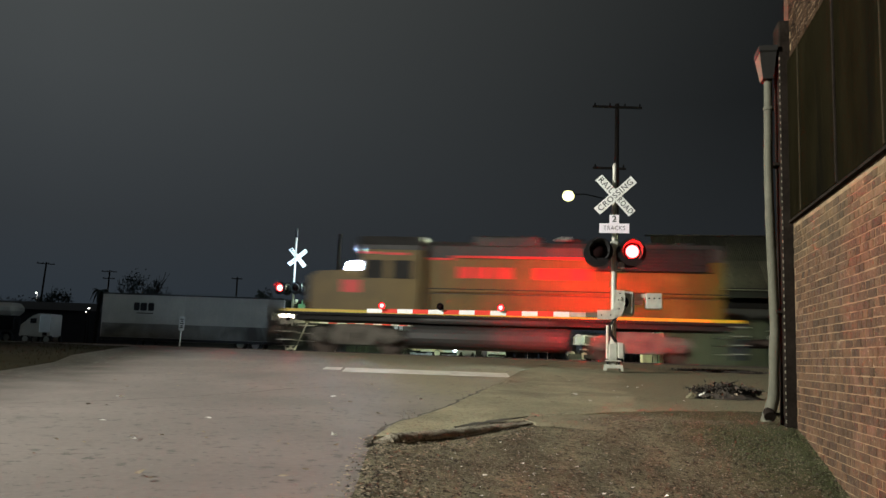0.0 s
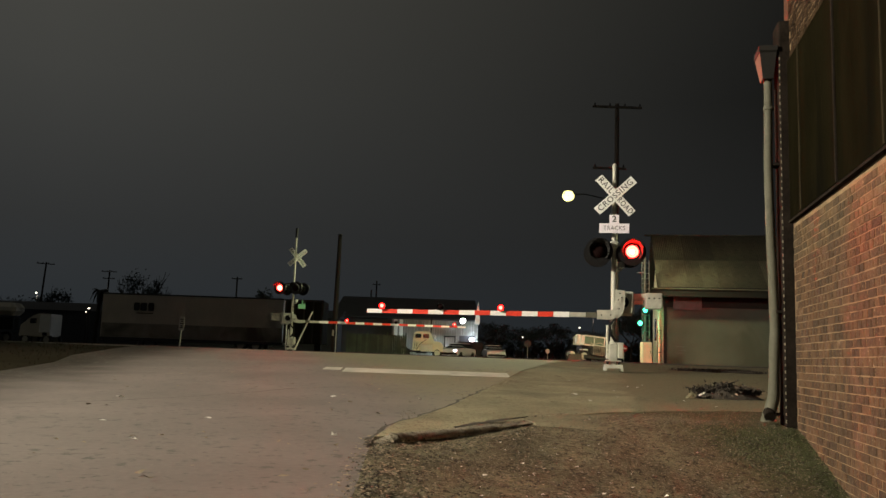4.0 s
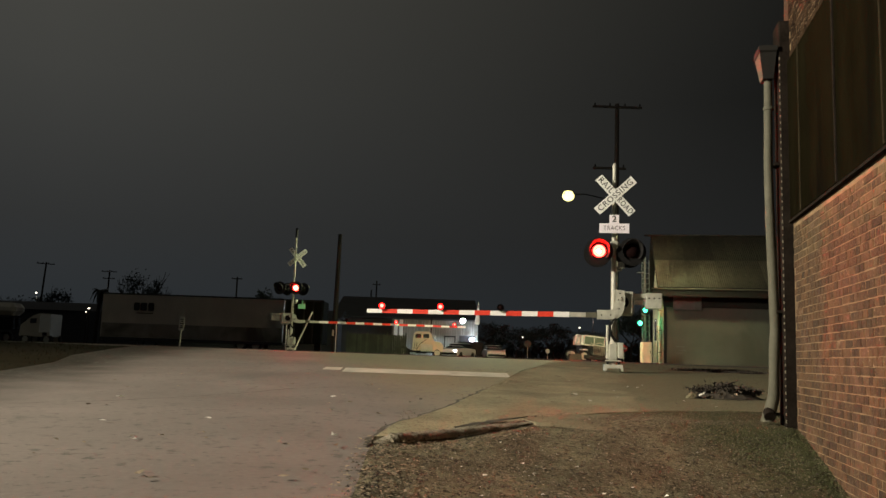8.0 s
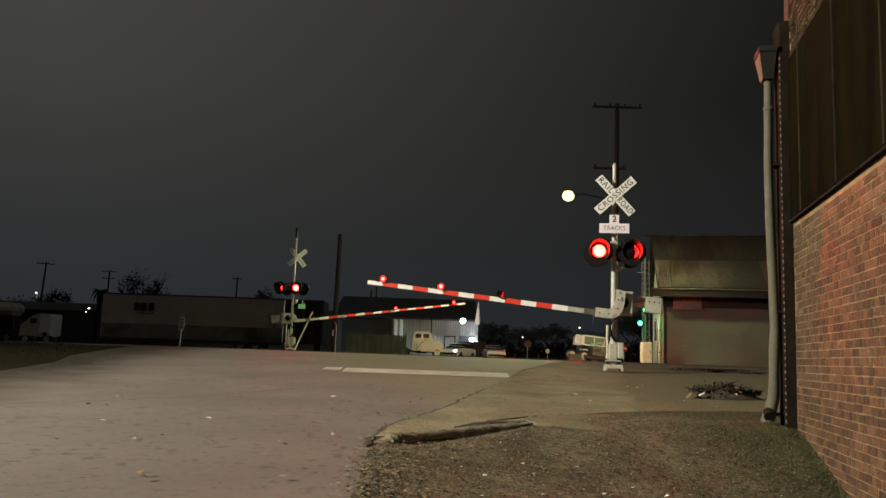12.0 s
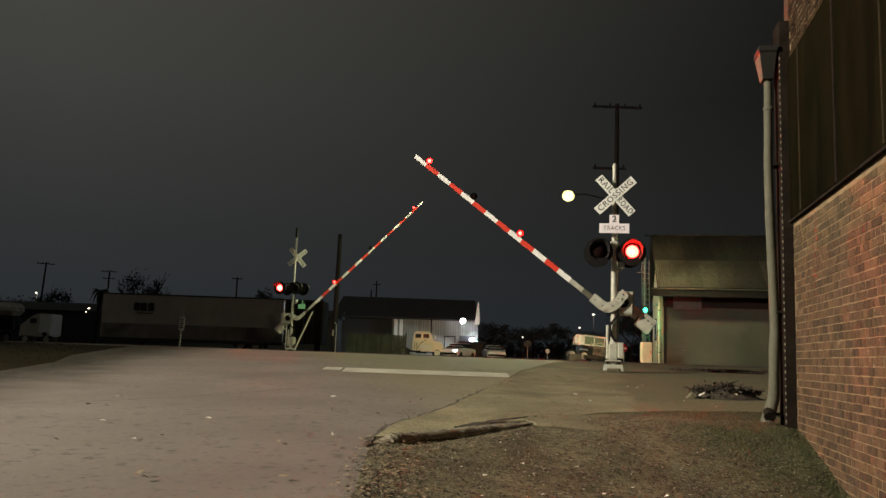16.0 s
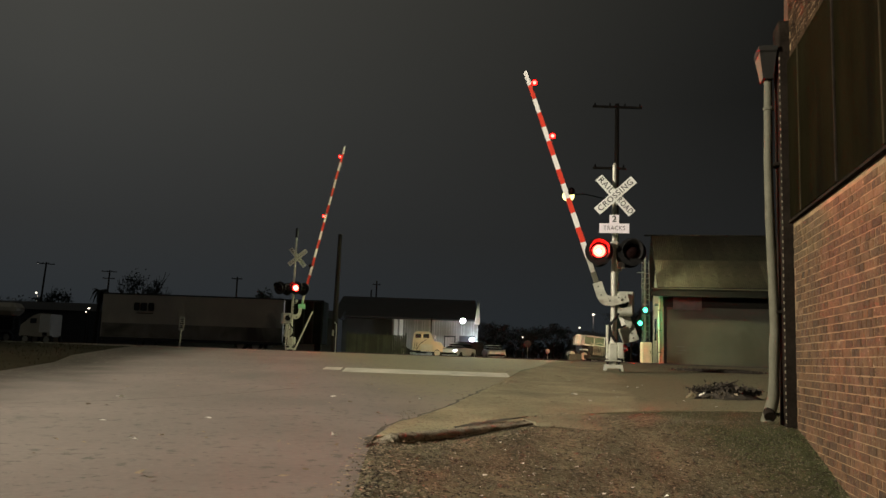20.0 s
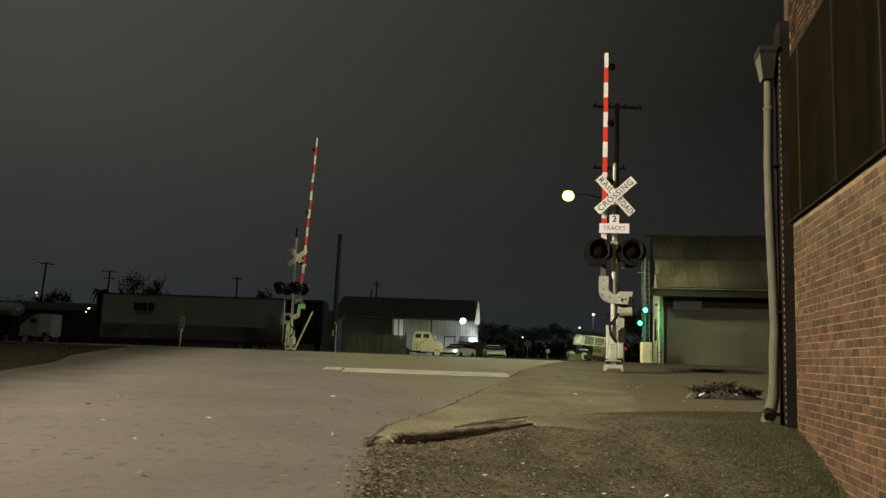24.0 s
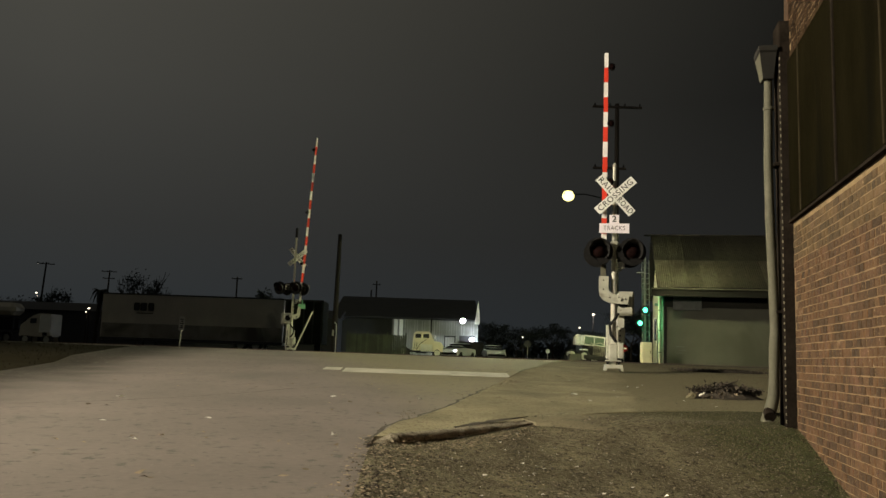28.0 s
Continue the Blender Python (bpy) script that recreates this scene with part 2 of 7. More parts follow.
    tin=mat("corrugated_roof_metal", (0.092, 0.083, 0.057), 0.8, 0.05, 0.5, 0.8, 0.2, 14, (0.035, 0.028, 0.018), 0.48, specks=(((0.025, 0.02, 0.013), 2.5, 0.55, 0.1), ((0.14, 0.125, 0.09), 5.0, 0.6, 0.1)), island=0.35),
    # darker sheets for the upper tier of the depot roof
    tin_dark=mat("dark_roof_metal", (0.040, 0.037, 0.024), 0.9, 0.0, 0.5, 0.8, 0.3, 14, (0.022, 0.020, 0.011), 0.48, specks=(((0.018, 0.016, 0.009), 2.5, 0.52, 0.1), ((0.075, 0.068, 0.045), 5.0, 0.6, 0.1)), island=0.4),
    stucco=mat("pale_stucco", (0.080, 0.079, 0.064), 0.9, 0, 0.16, 0.8, 0.15, 25, (0.062, 0.060, 0.046), 0.54),
    cream=mat("cream_painted_wood", (0.54, 0.50, 0.37), 0.7, 0, 0.15, 1.5, 0.15, 25, (0.32, 0.29, 0.2), 0.6),
    fascia=mat("dark_eave_timber", (0.010, 0.0085, 0.006), 0.9, 0, 0.3, 2, 0.2, 20),
    rail=mat("rusted_rail_steel", (0.09, 0.065, 0.05), 0.65, 0.3, 0.3, 5, 0.1, 40),
    ballast=mat("ballast_stone", (0.075, 0.065, 0.055), 0.95, 0, 0.5, 5, 1.0, 26),
    yellow=mat("yellow_loco_paint", (0.17, 0.108, 0.010), 0.5, 0, 0.2, 1.2, 0.04, 30, (0.30, 0.20, 0.03), 0.62),
    stripe=mat("yellow_reflective_stripe", (0.95, 0.66, 0.03), 0.4, 0, 0.06, 4, 0.02, 40),
    loco_grey=mat("grey_loco_paint", (0.058, 0.054, 0.050), 0.55, 0.1, 0.25, 1.5, 0.05, 30, (0.06, 0.055, 0.05), 0.58),
    loco_dark=mat("dark_grey_loco_paint", (0.045, 0.042, 0.04), 0.55, 0.1, 0.3, 1.5, 0.05, 30, (0.04, 0.038, 0.036), 0.56),
    loco_black=mat("grimy_running_gear", (0.022, 0.020, 0.018), 0.7, 0.2, 0.4, 3, 0.2, 30),
    loco_red=mat("red_loco_lettering", (0.85, 0.04, 0.02), 0.45, 0, 0.08, 4, 0.02, 40),
    orange=mat("orange_loco_panel", (0.50, 0.20, 0.02), 0.45, 0, 0.12, 3, 0.03, 40),
    truck=mat("dusty_truck_casting", (0.19, 0.17, 0.14), 0.8, 0.1, 0.4, 3, 0.3, 30, (0.05, 0.045, 0.038), 0.55),
    fuel=mat("grey_fuel_tank", (0.075, 0.072, 0.068), 0.42, 0.1, 0.2, 2, 0.05, 30),
    tank=mat("dusty_white_tank_paint", (0.44, 0.41, 0.31), 0.5, 0, 0.14, 0.9, 0.03, 25, (0.32, 0.29, 0.21), 0.6),
    placard=mat("yellow_reflective_panel", (0.95, 0.75, 0.12), 0.4, 0, 0.06, 5, 0.02, 40),
    container=mat("grimy_container_paint", (0.032, 0.036, 0.026), 0.9, 0, 0.3, 1.2, 0.1, 14, shine=0.05),
    trailer_low=mat("shaded_trailer_panel", (0.27, 0.25, 0.21), 0.7, 0, 0.3, 0.8, 0.05, 14, (0.09, 0.08, 0.065), 0.52),
    trailer=mat("white_trailer_panel", (0.54, 0.50, 0.42), 0.6, 0, 0.15, 0.6, 0.05, 12, (0.22, 0.2, 0.18), 0.6),
    cab_white=mat("white_truck_paint", (0.80, 0.80, 0.77), 0.35, 0, 0.06, 3, 0.02, 30),
    cab_cream=mat("cream_truck_paint", (0.66, 0.60, 0.46), 0.4, 0, 0.08, 3, 0.02, 30, (0.45, 0.38, 0.27), 0.66),
    iron=mat("dark_painted_iron", (0.10, 0.105, 0.10), 0.6, 0.2, 0.2, 4, 0.1, 40),
    silver=mat("silver_car_paint", (0.92, 0.94, 0.97), 0.2, 0.0, 0.05, 3, 0.01, 30),
    # tractor glass: the reflected greenish light is put into its colour
    tractor_glass=glass("greenish_windscreen", (0.16, 0.22, 0.17)),
    car_glass=glass("pale_reflecting_windscreen", (0.022, 0.025, 0.03)),
    window=glass("dark_window_glass", (0.012, 0.014, 0.016)),
    tyre=mat("black_rubber", (0.018, 0.017, 0.016), 0.85, 0, 0.3, 8, 0.2, 40),
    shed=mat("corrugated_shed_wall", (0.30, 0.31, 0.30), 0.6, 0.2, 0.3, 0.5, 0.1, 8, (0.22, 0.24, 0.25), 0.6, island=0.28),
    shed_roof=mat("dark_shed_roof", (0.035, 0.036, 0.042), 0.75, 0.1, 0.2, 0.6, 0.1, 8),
    fence=mat("weathered_fence_board", (0.042, 0.047, 0.034), 0.9, 0, 0.3, 1.2, 0.2, 20, island=0.25),
    leaf=mat("dark_tree_foliage", (0.032, 0.042, 0.036), 0.85, 0, 0.4, 2, 0.2, 20, island=0.3),
    bark=mat("tree_bark", (0.03, 0.025, 0.02), 0.95, 0, 0.3, 4, 0.4, 30),
    litter=mat("dead_leaf", (0.25, 0.20, 0.135), 0.85, 0, 0.3, 12, 0.2, 60, island=0.55),
    paper=mat("scrap_paper", (0.72, 0.70, 0.64), 0.8, 0, 0.1, 12, 0.1, 60),
    twig=mat("dark_twigs_and_clods", (0.05, 0.04, 0.03), 0.95, 0, 0.5, 8, 0.6, 50, island=0.4),
    stop_red=mat("stop_sign_red", (0.45, 0.02, 0.02), 0.5, 0, 0.05, 8, 0.02, 60),
)

# ---- mesh helpers ----


def part(name, bm, material, parent=None, label="", m=None, smooth=False):
    me = bpy.data.meshes.new(name)
    bmesh.ops.recalc_face_normals(bm, faces=bm.faces)
    bm.to_mesh(me)
    bm.free()
    me.materials.append(material)
    if smooth:
        for p in me.polygons:
            p.use_smooth = True
    ob = new(name, me)
    ob.parent = parent
    if m is not None:
        ob.matrix_basis = m
    return tagged(ob, label)


def thing(name, m, label, category, group="", kind=""):
    ob = new(name)
    ob.empty_display_size = 0.2
    ob.matrix_basis = m
    return tagged(ob, label, category, group, kind)


def box(bm, c, s, m=None, bevel=0.0):
    r = bmesh.ops.create_cube(bm, size=1.0, matrix=(m or Matrix()) @ Matrix.Translation(c) @ Matrix.Diagonal((*s, 1)))
    if bevel:
        es = {e for v in r["verts"] for e in v.link_edges}
        bmesh.ops.bevel(bm, geom=list(es), offset=bevel, segments=1, affect="EDGES")
    return bm


def cyl(bm, a, b, r0, r1=None, seg=12, cap=True):
    a, b = Vector(a), Vector(b)
    d = b - a
    m = Matrix.Translation((a + b) / 2) @ d.to_track_quat("Z", "Y").to_matrix().to_4x4()
    bmesh.ops.create_cone(bm, cap_ends=cap, segments=seg, radius1=r0, radius2=r0 if r1 is None else r1, depth=d.length, matrix=m)
    return bm


def one_box(c, s, bevel=0.0, m=None):
    return box(bmesh.new(), c, s, m, bevel)


def one_cyl(a, b, r0, r1=None, seg=12):
    return cyl(bmesh.new(), a, b, r0, r1, seg)


def prism(bm, outline, a, b, axis="y"):
    """A solid from an outline in the plane across the axis, from a to b along it."""
    def at(p, q, k):
        return {"y": (p, k, q), "x": (k, p, q), "z": (p, q, k)}[axis]
    lo, hi = [bm.verts.new(at(p, q, a)) for p, q in outline], [bm.verts.new(at(p, q, b)) for p, q in outline]
    bm.faces.new(lo), bm.faces.new(hi[::-1])
    n = len(outline)
    for i in range(n):
        bm.faces.new((lo[i], lo[(i + 1) % n], hi[(i + 1) % n], hi[i]))
    return bm


def revolve(bm, profile, m=None, seg=24):
    """A surface of revolution round the z axis from (radius, height) pairs."""
    m = m or Matrix()
    rings = [[bm.verts.new(m @ Vector((r * math.cos(2 * math.pi * i / seg), r * math.sin(2 * math.pi * i / seg), h))) for i in range(seg)] for r, h in profile]
    for p, q in zip(rings, rings[1:]):
        for i in range(seg):
            bm.faces.new((p[i], p[(i + 1) % seg], q[(i + 1) % seg], q[i]))
    return bm


def tube(bm, pts, r, seg=10):
    for a, b in zip(pts, pts[1:]):
        cyl(bm, a, b, r, r, seg)
    return bm


def lettering(name, text, size, material, parent, m, width=None, bold=0.018):
    cu = bpy.data.curves.new(name, "FONT")
    cu.space_character = 1.15
    cu.body, cu.size, cu.align_x, cu.align_y, cu.extrude, cu.offset = text, size, "CENTER", "CENTER", 0.003, size * bold
    tmp = new(name, cu)
    dg = bpy.context.evaluated_depsgraph_get()
    me = bpy.data.meshes.new_from_object(tmp.evaluated_get(dg))
    bpy.data.objects.remove(tmp)
    bpy.data.curves.remove(cu)
    if width:
        xs = [v.co.x for v in me.vertices]
        k = width / (max(xs) - min(xs))
        for v in me.vertices:
            v.co.x *= k
    me.materials.clear()
    me.materials.append(material)
    ob = new(name, me)
    ob.parent, ob.matrix_basis = parent, m
    return ob


# ---- lie of the land: the lot, the rise to the tracks, the yard beyond ----
RISE = ((-80, 0.0), (4, 0.0), (6, 0.03), (8, 0.08), (10, 0.13), (13, 0.195), (15.8, 0.2735), (17.2, 0.395), (19, 0.45), (22, 0.54), (26, 0.625),
        (30, 0.655), (38, 0.66), (46, 0.60), (60, 0.45), (100, 0.36), (3000, 0.3))


def gz(x, y):
    """The road rises to the tracks; the lot beside the brick wall falls away towards the viewer."""
    fall = 0.2 * min(1, max(0, (x + 0.3) / 3.3)) * min(2.6, max(0, 8.0 - y))
    return float(np.interp(y, [p[0] for p in RISE], [p[1] for p in RISE])) - fall


def strip(name, ys, left, right, cols, dz, material, label, category, kind="structure", rough=0.0):
    bm = bmesh.new()
    rows = []
    for y in ys:
        a, b = left(y), right(y)
        rows.append([bm.verts.new((a + (b - a) * i / cols, y, gz(a + (b - a) * i / cols, y) + dz + (noise.noise((a * 2 + i * 0.7, y * 2.1, 3)) * rough if 0 < i < cols else 0))) for i in range(cols + 1)])
    for p, q in zip(rows, rows[1:]):
        for i in range(cols):
            bm.faces.new((p[i], p[i + 1], q[i + 1], q[i]))
    ob = part(name, bm, material)
    return tagged(ob, label, category, kind=kind)


def line(pairs):
    ys, xs = [p[0] for p in pairs], [p[1] for p in pairs]
    return lambda y: float(np.interp(y, ys, xs))


def steps(a, b, d):
    n = max(1, round((b - a) / d))
    return [a + (b - a) * i / n for i in range(n + 1)]

# ---- ground, road, lot ----


def build_ground():
    bm = bmesh.new()
    xs = [-2500, -600, -200, -90, -50, -30, -20, -14, -10, -7, -5, -3.5, -2, -1, -0.3, 0.5, 1.2, 2, 2.7, 3.4, 4.2, 5.5, 7, 10, 14, 20, 30, 60, 150, 500, 2500]
    ys = [-400, -80, -20, -5, 0, 2, 3, 4, 4.6, 5.2, 5.8, 6.4, 7, 7.6, 8, 9, 10, 11.5, 13, 14.7, 16.5, 18, 20, 22, 24, 26, 28, 30, 34, 38, 42, 46, 53, 60, 80, 100, 200, 600, 3000]
    ys = sorted(set(ys) | {p[0] for p in RISE if -400 < p[0] < 3000})
    rows = [[bm.verts.new((x, y, gz(x, y) - 0.03)) for x in xs] for y in ys]
    for p, q in zip(rows, rows[1:]):
        for i in range(len(xs) - 1):
            bm.faces.new((p[i], p[i + 1], q[i + 1], q[i]))
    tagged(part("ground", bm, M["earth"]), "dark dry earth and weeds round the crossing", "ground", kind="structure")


ROAD_EDGE = line([(-30, -0.2), (3.8, -0.37), (5.4, -0.44), (6.0, -0.46), (7.05, -0.35), (8.0, -0.07), (9.0, 0.16), (12, 0.69), (15.6, 1.3), (19, 2.2), (26, 3.9), (40, 4.6), (60, 8), (140, 18)])
ROAD_LEFT = line([(-30, -6.4), (10, -6.4), (12, -6.6), (15, -7.2), (20, -8.3), (26, -9.6), (34, -11.4), (40, -12.0), (60, -8), (140, 0)])
LOT_TOP = line([(-0.5, 5.9), (-0.14, 6.25), (0.4, 7.15), (0.7, 7.56), (0.82, 7.78), (1.05, 8.08), (1.36, 8.40), (1.87, 8.88), (2.5, 9.28), (3.12, 9.60), (3.5, 9.75), (6, 10)])


def build_roads():
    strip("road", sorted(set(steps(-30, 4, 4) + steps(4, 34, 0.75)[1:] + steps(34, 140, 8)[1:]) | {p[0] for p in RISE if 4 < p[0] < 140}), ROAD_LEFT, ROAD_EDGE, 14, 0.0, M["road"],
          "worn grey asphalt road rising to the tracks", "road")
    # lot in front of the kerb, up to the brick wall
    bm = bmesh.new()
    n = 120
    rows = []
    for j in range(46):
        row = []
        for i in range(n + 1):
            x = -0.5 + 4.3 * i / n
            top = LOT_TOP(x) + 0.05
            y = -8 + (top + 8) * (j / 45) ** 0.6
            x2 = max(x, ROAD_EDGE(y)) if i else ROAD_EDGE(y)
            z = gz(x2, y) + 0.004 + (0.014 * noise.noise((x2 * 1.6, y * 1.6, 0)) if 0 < i < n and j < 44 else -0.006)
            row.append(bm.verts.new((x2, y, z)))
        rows.append(row)
    for p, q in zip(rows, rows[1:]):
        for i in range(n):
            bm.faces.new((p[i], p[i + 1], q[i + 1], q[i]))
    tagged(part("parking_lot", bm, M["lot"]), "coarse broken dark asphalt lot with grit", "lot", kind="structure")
    # apron between the kerb, the road and the mast
    bm = bmesh.new()
    rows = []
    for j in range(40):
        row = []
        for i in range(37):
            u, v = i / 36, j / 39
            x0 = -0.44 + 5.6 * u
            y0 = LOT_TOP(x0) + 0.03
            y = y0 + (26.0 - y0) * v ** 1.3
            x = max(x0 + (7.0 * u) * v, ROAD_EDGE(y) + 0.01) if i else ROAD_EDGE(y) + 0.01
            up = 0.022 * max(0, min(1, (0.95 - x0) / 0.5)) * (1 - v)
            row.append(bm.verts.new((x, y, gz(x, y) + 0.006 + up + 0.012 * noise.noise((x * 1.7, y * 1.3, 9)))))
        if not rows:
            rows.append([bm.verts.new((v.co.x, v.co.y - 0.015, gz(v.co.x, v.co.y) - 0.004)) for v in row])
        rows.append(row)
    for p, q in zip(rows, rows[1:]):
        for i in range(36):
            bm.faces.new((p[i], p[i + 1], q[i + 1], q[i]))
    tagged(part("pavement", bm, M["apron"]), "old sandy concrete apron beside the road", "pavement", kind="structure")
    # thin concrete patch between the lot and the apron
    bm = bmesh.new()
    near_edge, far_edge = line([(0.80, 7.86), (0.92, 7.62), (1.17, 7.60), (1.54, 7.57), (1.62, 7.85), (1.80, 8.70)]), line([(0.80, 7.88), (1.05, 8.12), (1.36, 8.44), (1.80, 8.84)])
    prev = None
    for k in range(27):
        x = 0.80 + 1.0 * k / 26
        a, b = near_edge(x) + 0.03 * noise.noise((x * 9, 1, 6)), far_edge(x)
        cur = [bm.verts.new((x, a + (b - a) * j / 6, gz(x, a + (b - a) * j / 6) + (0.019 * max(0.0, min(1.0, (1.62 - x) / 0.45)) if j else 0.002) + 0.004 * noise.noise((x * 5, j, 3)))) for j in range(7)]
        if prev:
            for j in range(6):
                bm.faces.new((prev[j], cur[j], cur[j + 1], prev[j + 1]))
        prev = cur
    tagged(part("concrete_patch", bm, M["patch"]), "thin worn concrete patch beyond the kerb's end", "concrete patch", kind="structure")
    # stop line, worn through near its end
    bm = bmesh.new()
    for a, b, y0, y1 in ((-2.28, -1.93, 16.15, 16.62), (-1.87, 1.38, 15.85, 16.62)):
        k = 24
        for i in range(k):
            xa, xb = a + (b - a) * i / k, a + (b - a) * (i + 1) / k
            ja, jb = [0.03 * noise.noise((x * 5, 0, 1)) for x in (xa, xb)]
            q = [(xa, y0 + ja), (xb, y0 + jb), (xb, y1 - jb), (xa, y1 - ja)]
            bm.faces.new([bm.verts.new((x, y, gz(x, y) + 0.006)) for x, y in q])
    bmesh.ops.remove_doubles(bm, verts=bm.verts, dist=0.0005)
    tagged(part("stop_line", bm, M["paint"]), "worn white painted stop line across the lane", "road marking", kind="structure")
    # kerb: a crumbled rounded bar
    bm = bmesh.new()
    pts = [(-0.40, 5.86), (-0.30, 5.95), (-0.14, 6.25), (0.12, 6.70), (0.42, 7.18), (0.70, 7.56), (0.9, 7.78)]
    fine = []
    for (xa, ya), (xb, yb) in zip(pts, pts[1:]):
        fine += [(xa + (xb - xa) * k / 32, ya + (yb - ya) * k / 32) for k in range(32)]
    fine.append(pts[-1])
    rings = []
    for k, (x, y) in enumerate(fine):
        t = k / (len(fine) - 1)
        h = (0.047 * (1 - t ** 3) + 0.010) * min(1, 0.15 + t * 5)
        xa, ya = fine[max(0, k - 1)]
        xb, yb = fine[min(len(fine) - 1, k + 1)]
        d = Vector((xb - xa, yb - ya, 0)).normalized()
        nrm = Vector((d.y, -d.x, 0))
        ring = []
        for o, z in ((0.058, -0.05), (0.062, 0.22), (0.048, 0.50), (0.014, 0.82), (-0.028, 1.0), (-0.050, 1.0), (-0.070, 0.5)):
            j = 0.010 * noise.noise((x * 22, y * 22, o * 40)) + 0.009 * noise.noise((x * 70, y * 70, o * 90))
            p = Vector((x, y, gz(x, y))) + nrm * (o + j) + Vector((0, 0, z * h + j * 0.6))
            ring.append(bm.verts.new(p))
        rings.append(ring)
    for p, q in zip(rings, rings[1:]):
        for i in range(6):
            bm.faces.new((p[i], q[i], q[i + 1], p[i + 1]))
    bm.faces.new(rings[0]), bm.faces.new(rings[-1][::-1])
    tagged(part("kerb", bm, M["kerb"], smooth=True), "crumbling rounded concrete kerb at the lot's edge", "kerb", kind="structure")
    # soil gathered behind the kerb
    bm = bmesh.new()
    prev = None
    for k in range(104, len(fine)):
        x, y = fine[k]
        t = (k - 104) / (len(fine) - 105)
        w = 0.065 * math.sin(math.pi * min(1, 0.12 + t * 0.95)) * (1 + 0.5 * noise.noise((x * 9, y * 9, 2)))
        a, b = Vector((x - 0.045, y + 0.03, 0)), Vector((x - 0.045 - w * 0.9, y + 0.03 + w * 1.3, 0))
        cur = [bm.verts.new((p.x, p.y, gz(p.x, p.y) + 0.045)) for p in (a, (a + b) / 2, b)]
        cur[1].co.z += 0.008
        if prev:
            for i in (0, 1):
                bm.faces.new((prev[i], prev[i + 1], cur[i + 1], cur[i]))
        prev = cur
    tagged(part("kerb_soil", bm, M["crack"]), "dark soil gathered behind the kerb", "soil", kind="structure")


TRACK_YAW = radians(-8)


def build_track(name, y0, label):
    th = thing(name, Matrix.Translation((0, y0, 0)) @ Matrix.Rotation(TRACK_YAW, 4, "Z"), label, "railway track", kind="structure")
    for s in (-0.7175, 0.7175):
        bm = bmesh.new()
        prism(bm, [(s - 0.07, 0.50), (s + 0.07, 0.50), (s + 0.07, 0.515), (s + 0.012, 0.53), (s + 0.012, 0.63), (s + 0.036, 0.64), (s + 0.036, 0.662), (s - 0.036, 0.662), (s - 0.036, 0.64), (s - 0.012, 0.63), (s - 0.012, 0.53), (s - 0.07, 0.515)], -560, 160, "x")
        part("rail", bm, M["rail"], th)
    bm = bmesh.new()
    for a, b in ((-560, -10.2), (4.6, 160)):
        n = 60
        for i in range(n):
            xa, xb = a + (b - a) * i / n, a + (b - a) * (i + 1) / n
            for y1, y2, z1, z2 in ((-2.3, -1.6, 0.52, 0.645), (-1.6, 1.6, 0.645, 0.645), (1.6, 2.3, 0.645, 0.52)):
                bm.faces.new([bm.verts.new(p) for p in ((xa, y1, z1), (xb, y1, z1), (xb, y2, z2), (xa, y2, z2))])
    bmesh.ops.remove_doubles(bm, verts=bm.verts, dist=0.001)
    part("ballast", bm, M["ballast"], th)


# ---- brick building beside the lot ----
CORNER = Vector((3.47, 8.0, 0))
ALONG = Vector((-0.2037, -0.979, 0))       # along the wall, towards the viewer
OUT = Vector((-0.979, 0.2037, 0))          # away from the wall, into the lot
WALL = Matrix(((ALONG.x, OUT.x, 0, CORNER.x), (ALONG.y, OUT.y, 0, CORNER.y), (0, 0, 1, 0), (0, 0, 0, 1)))


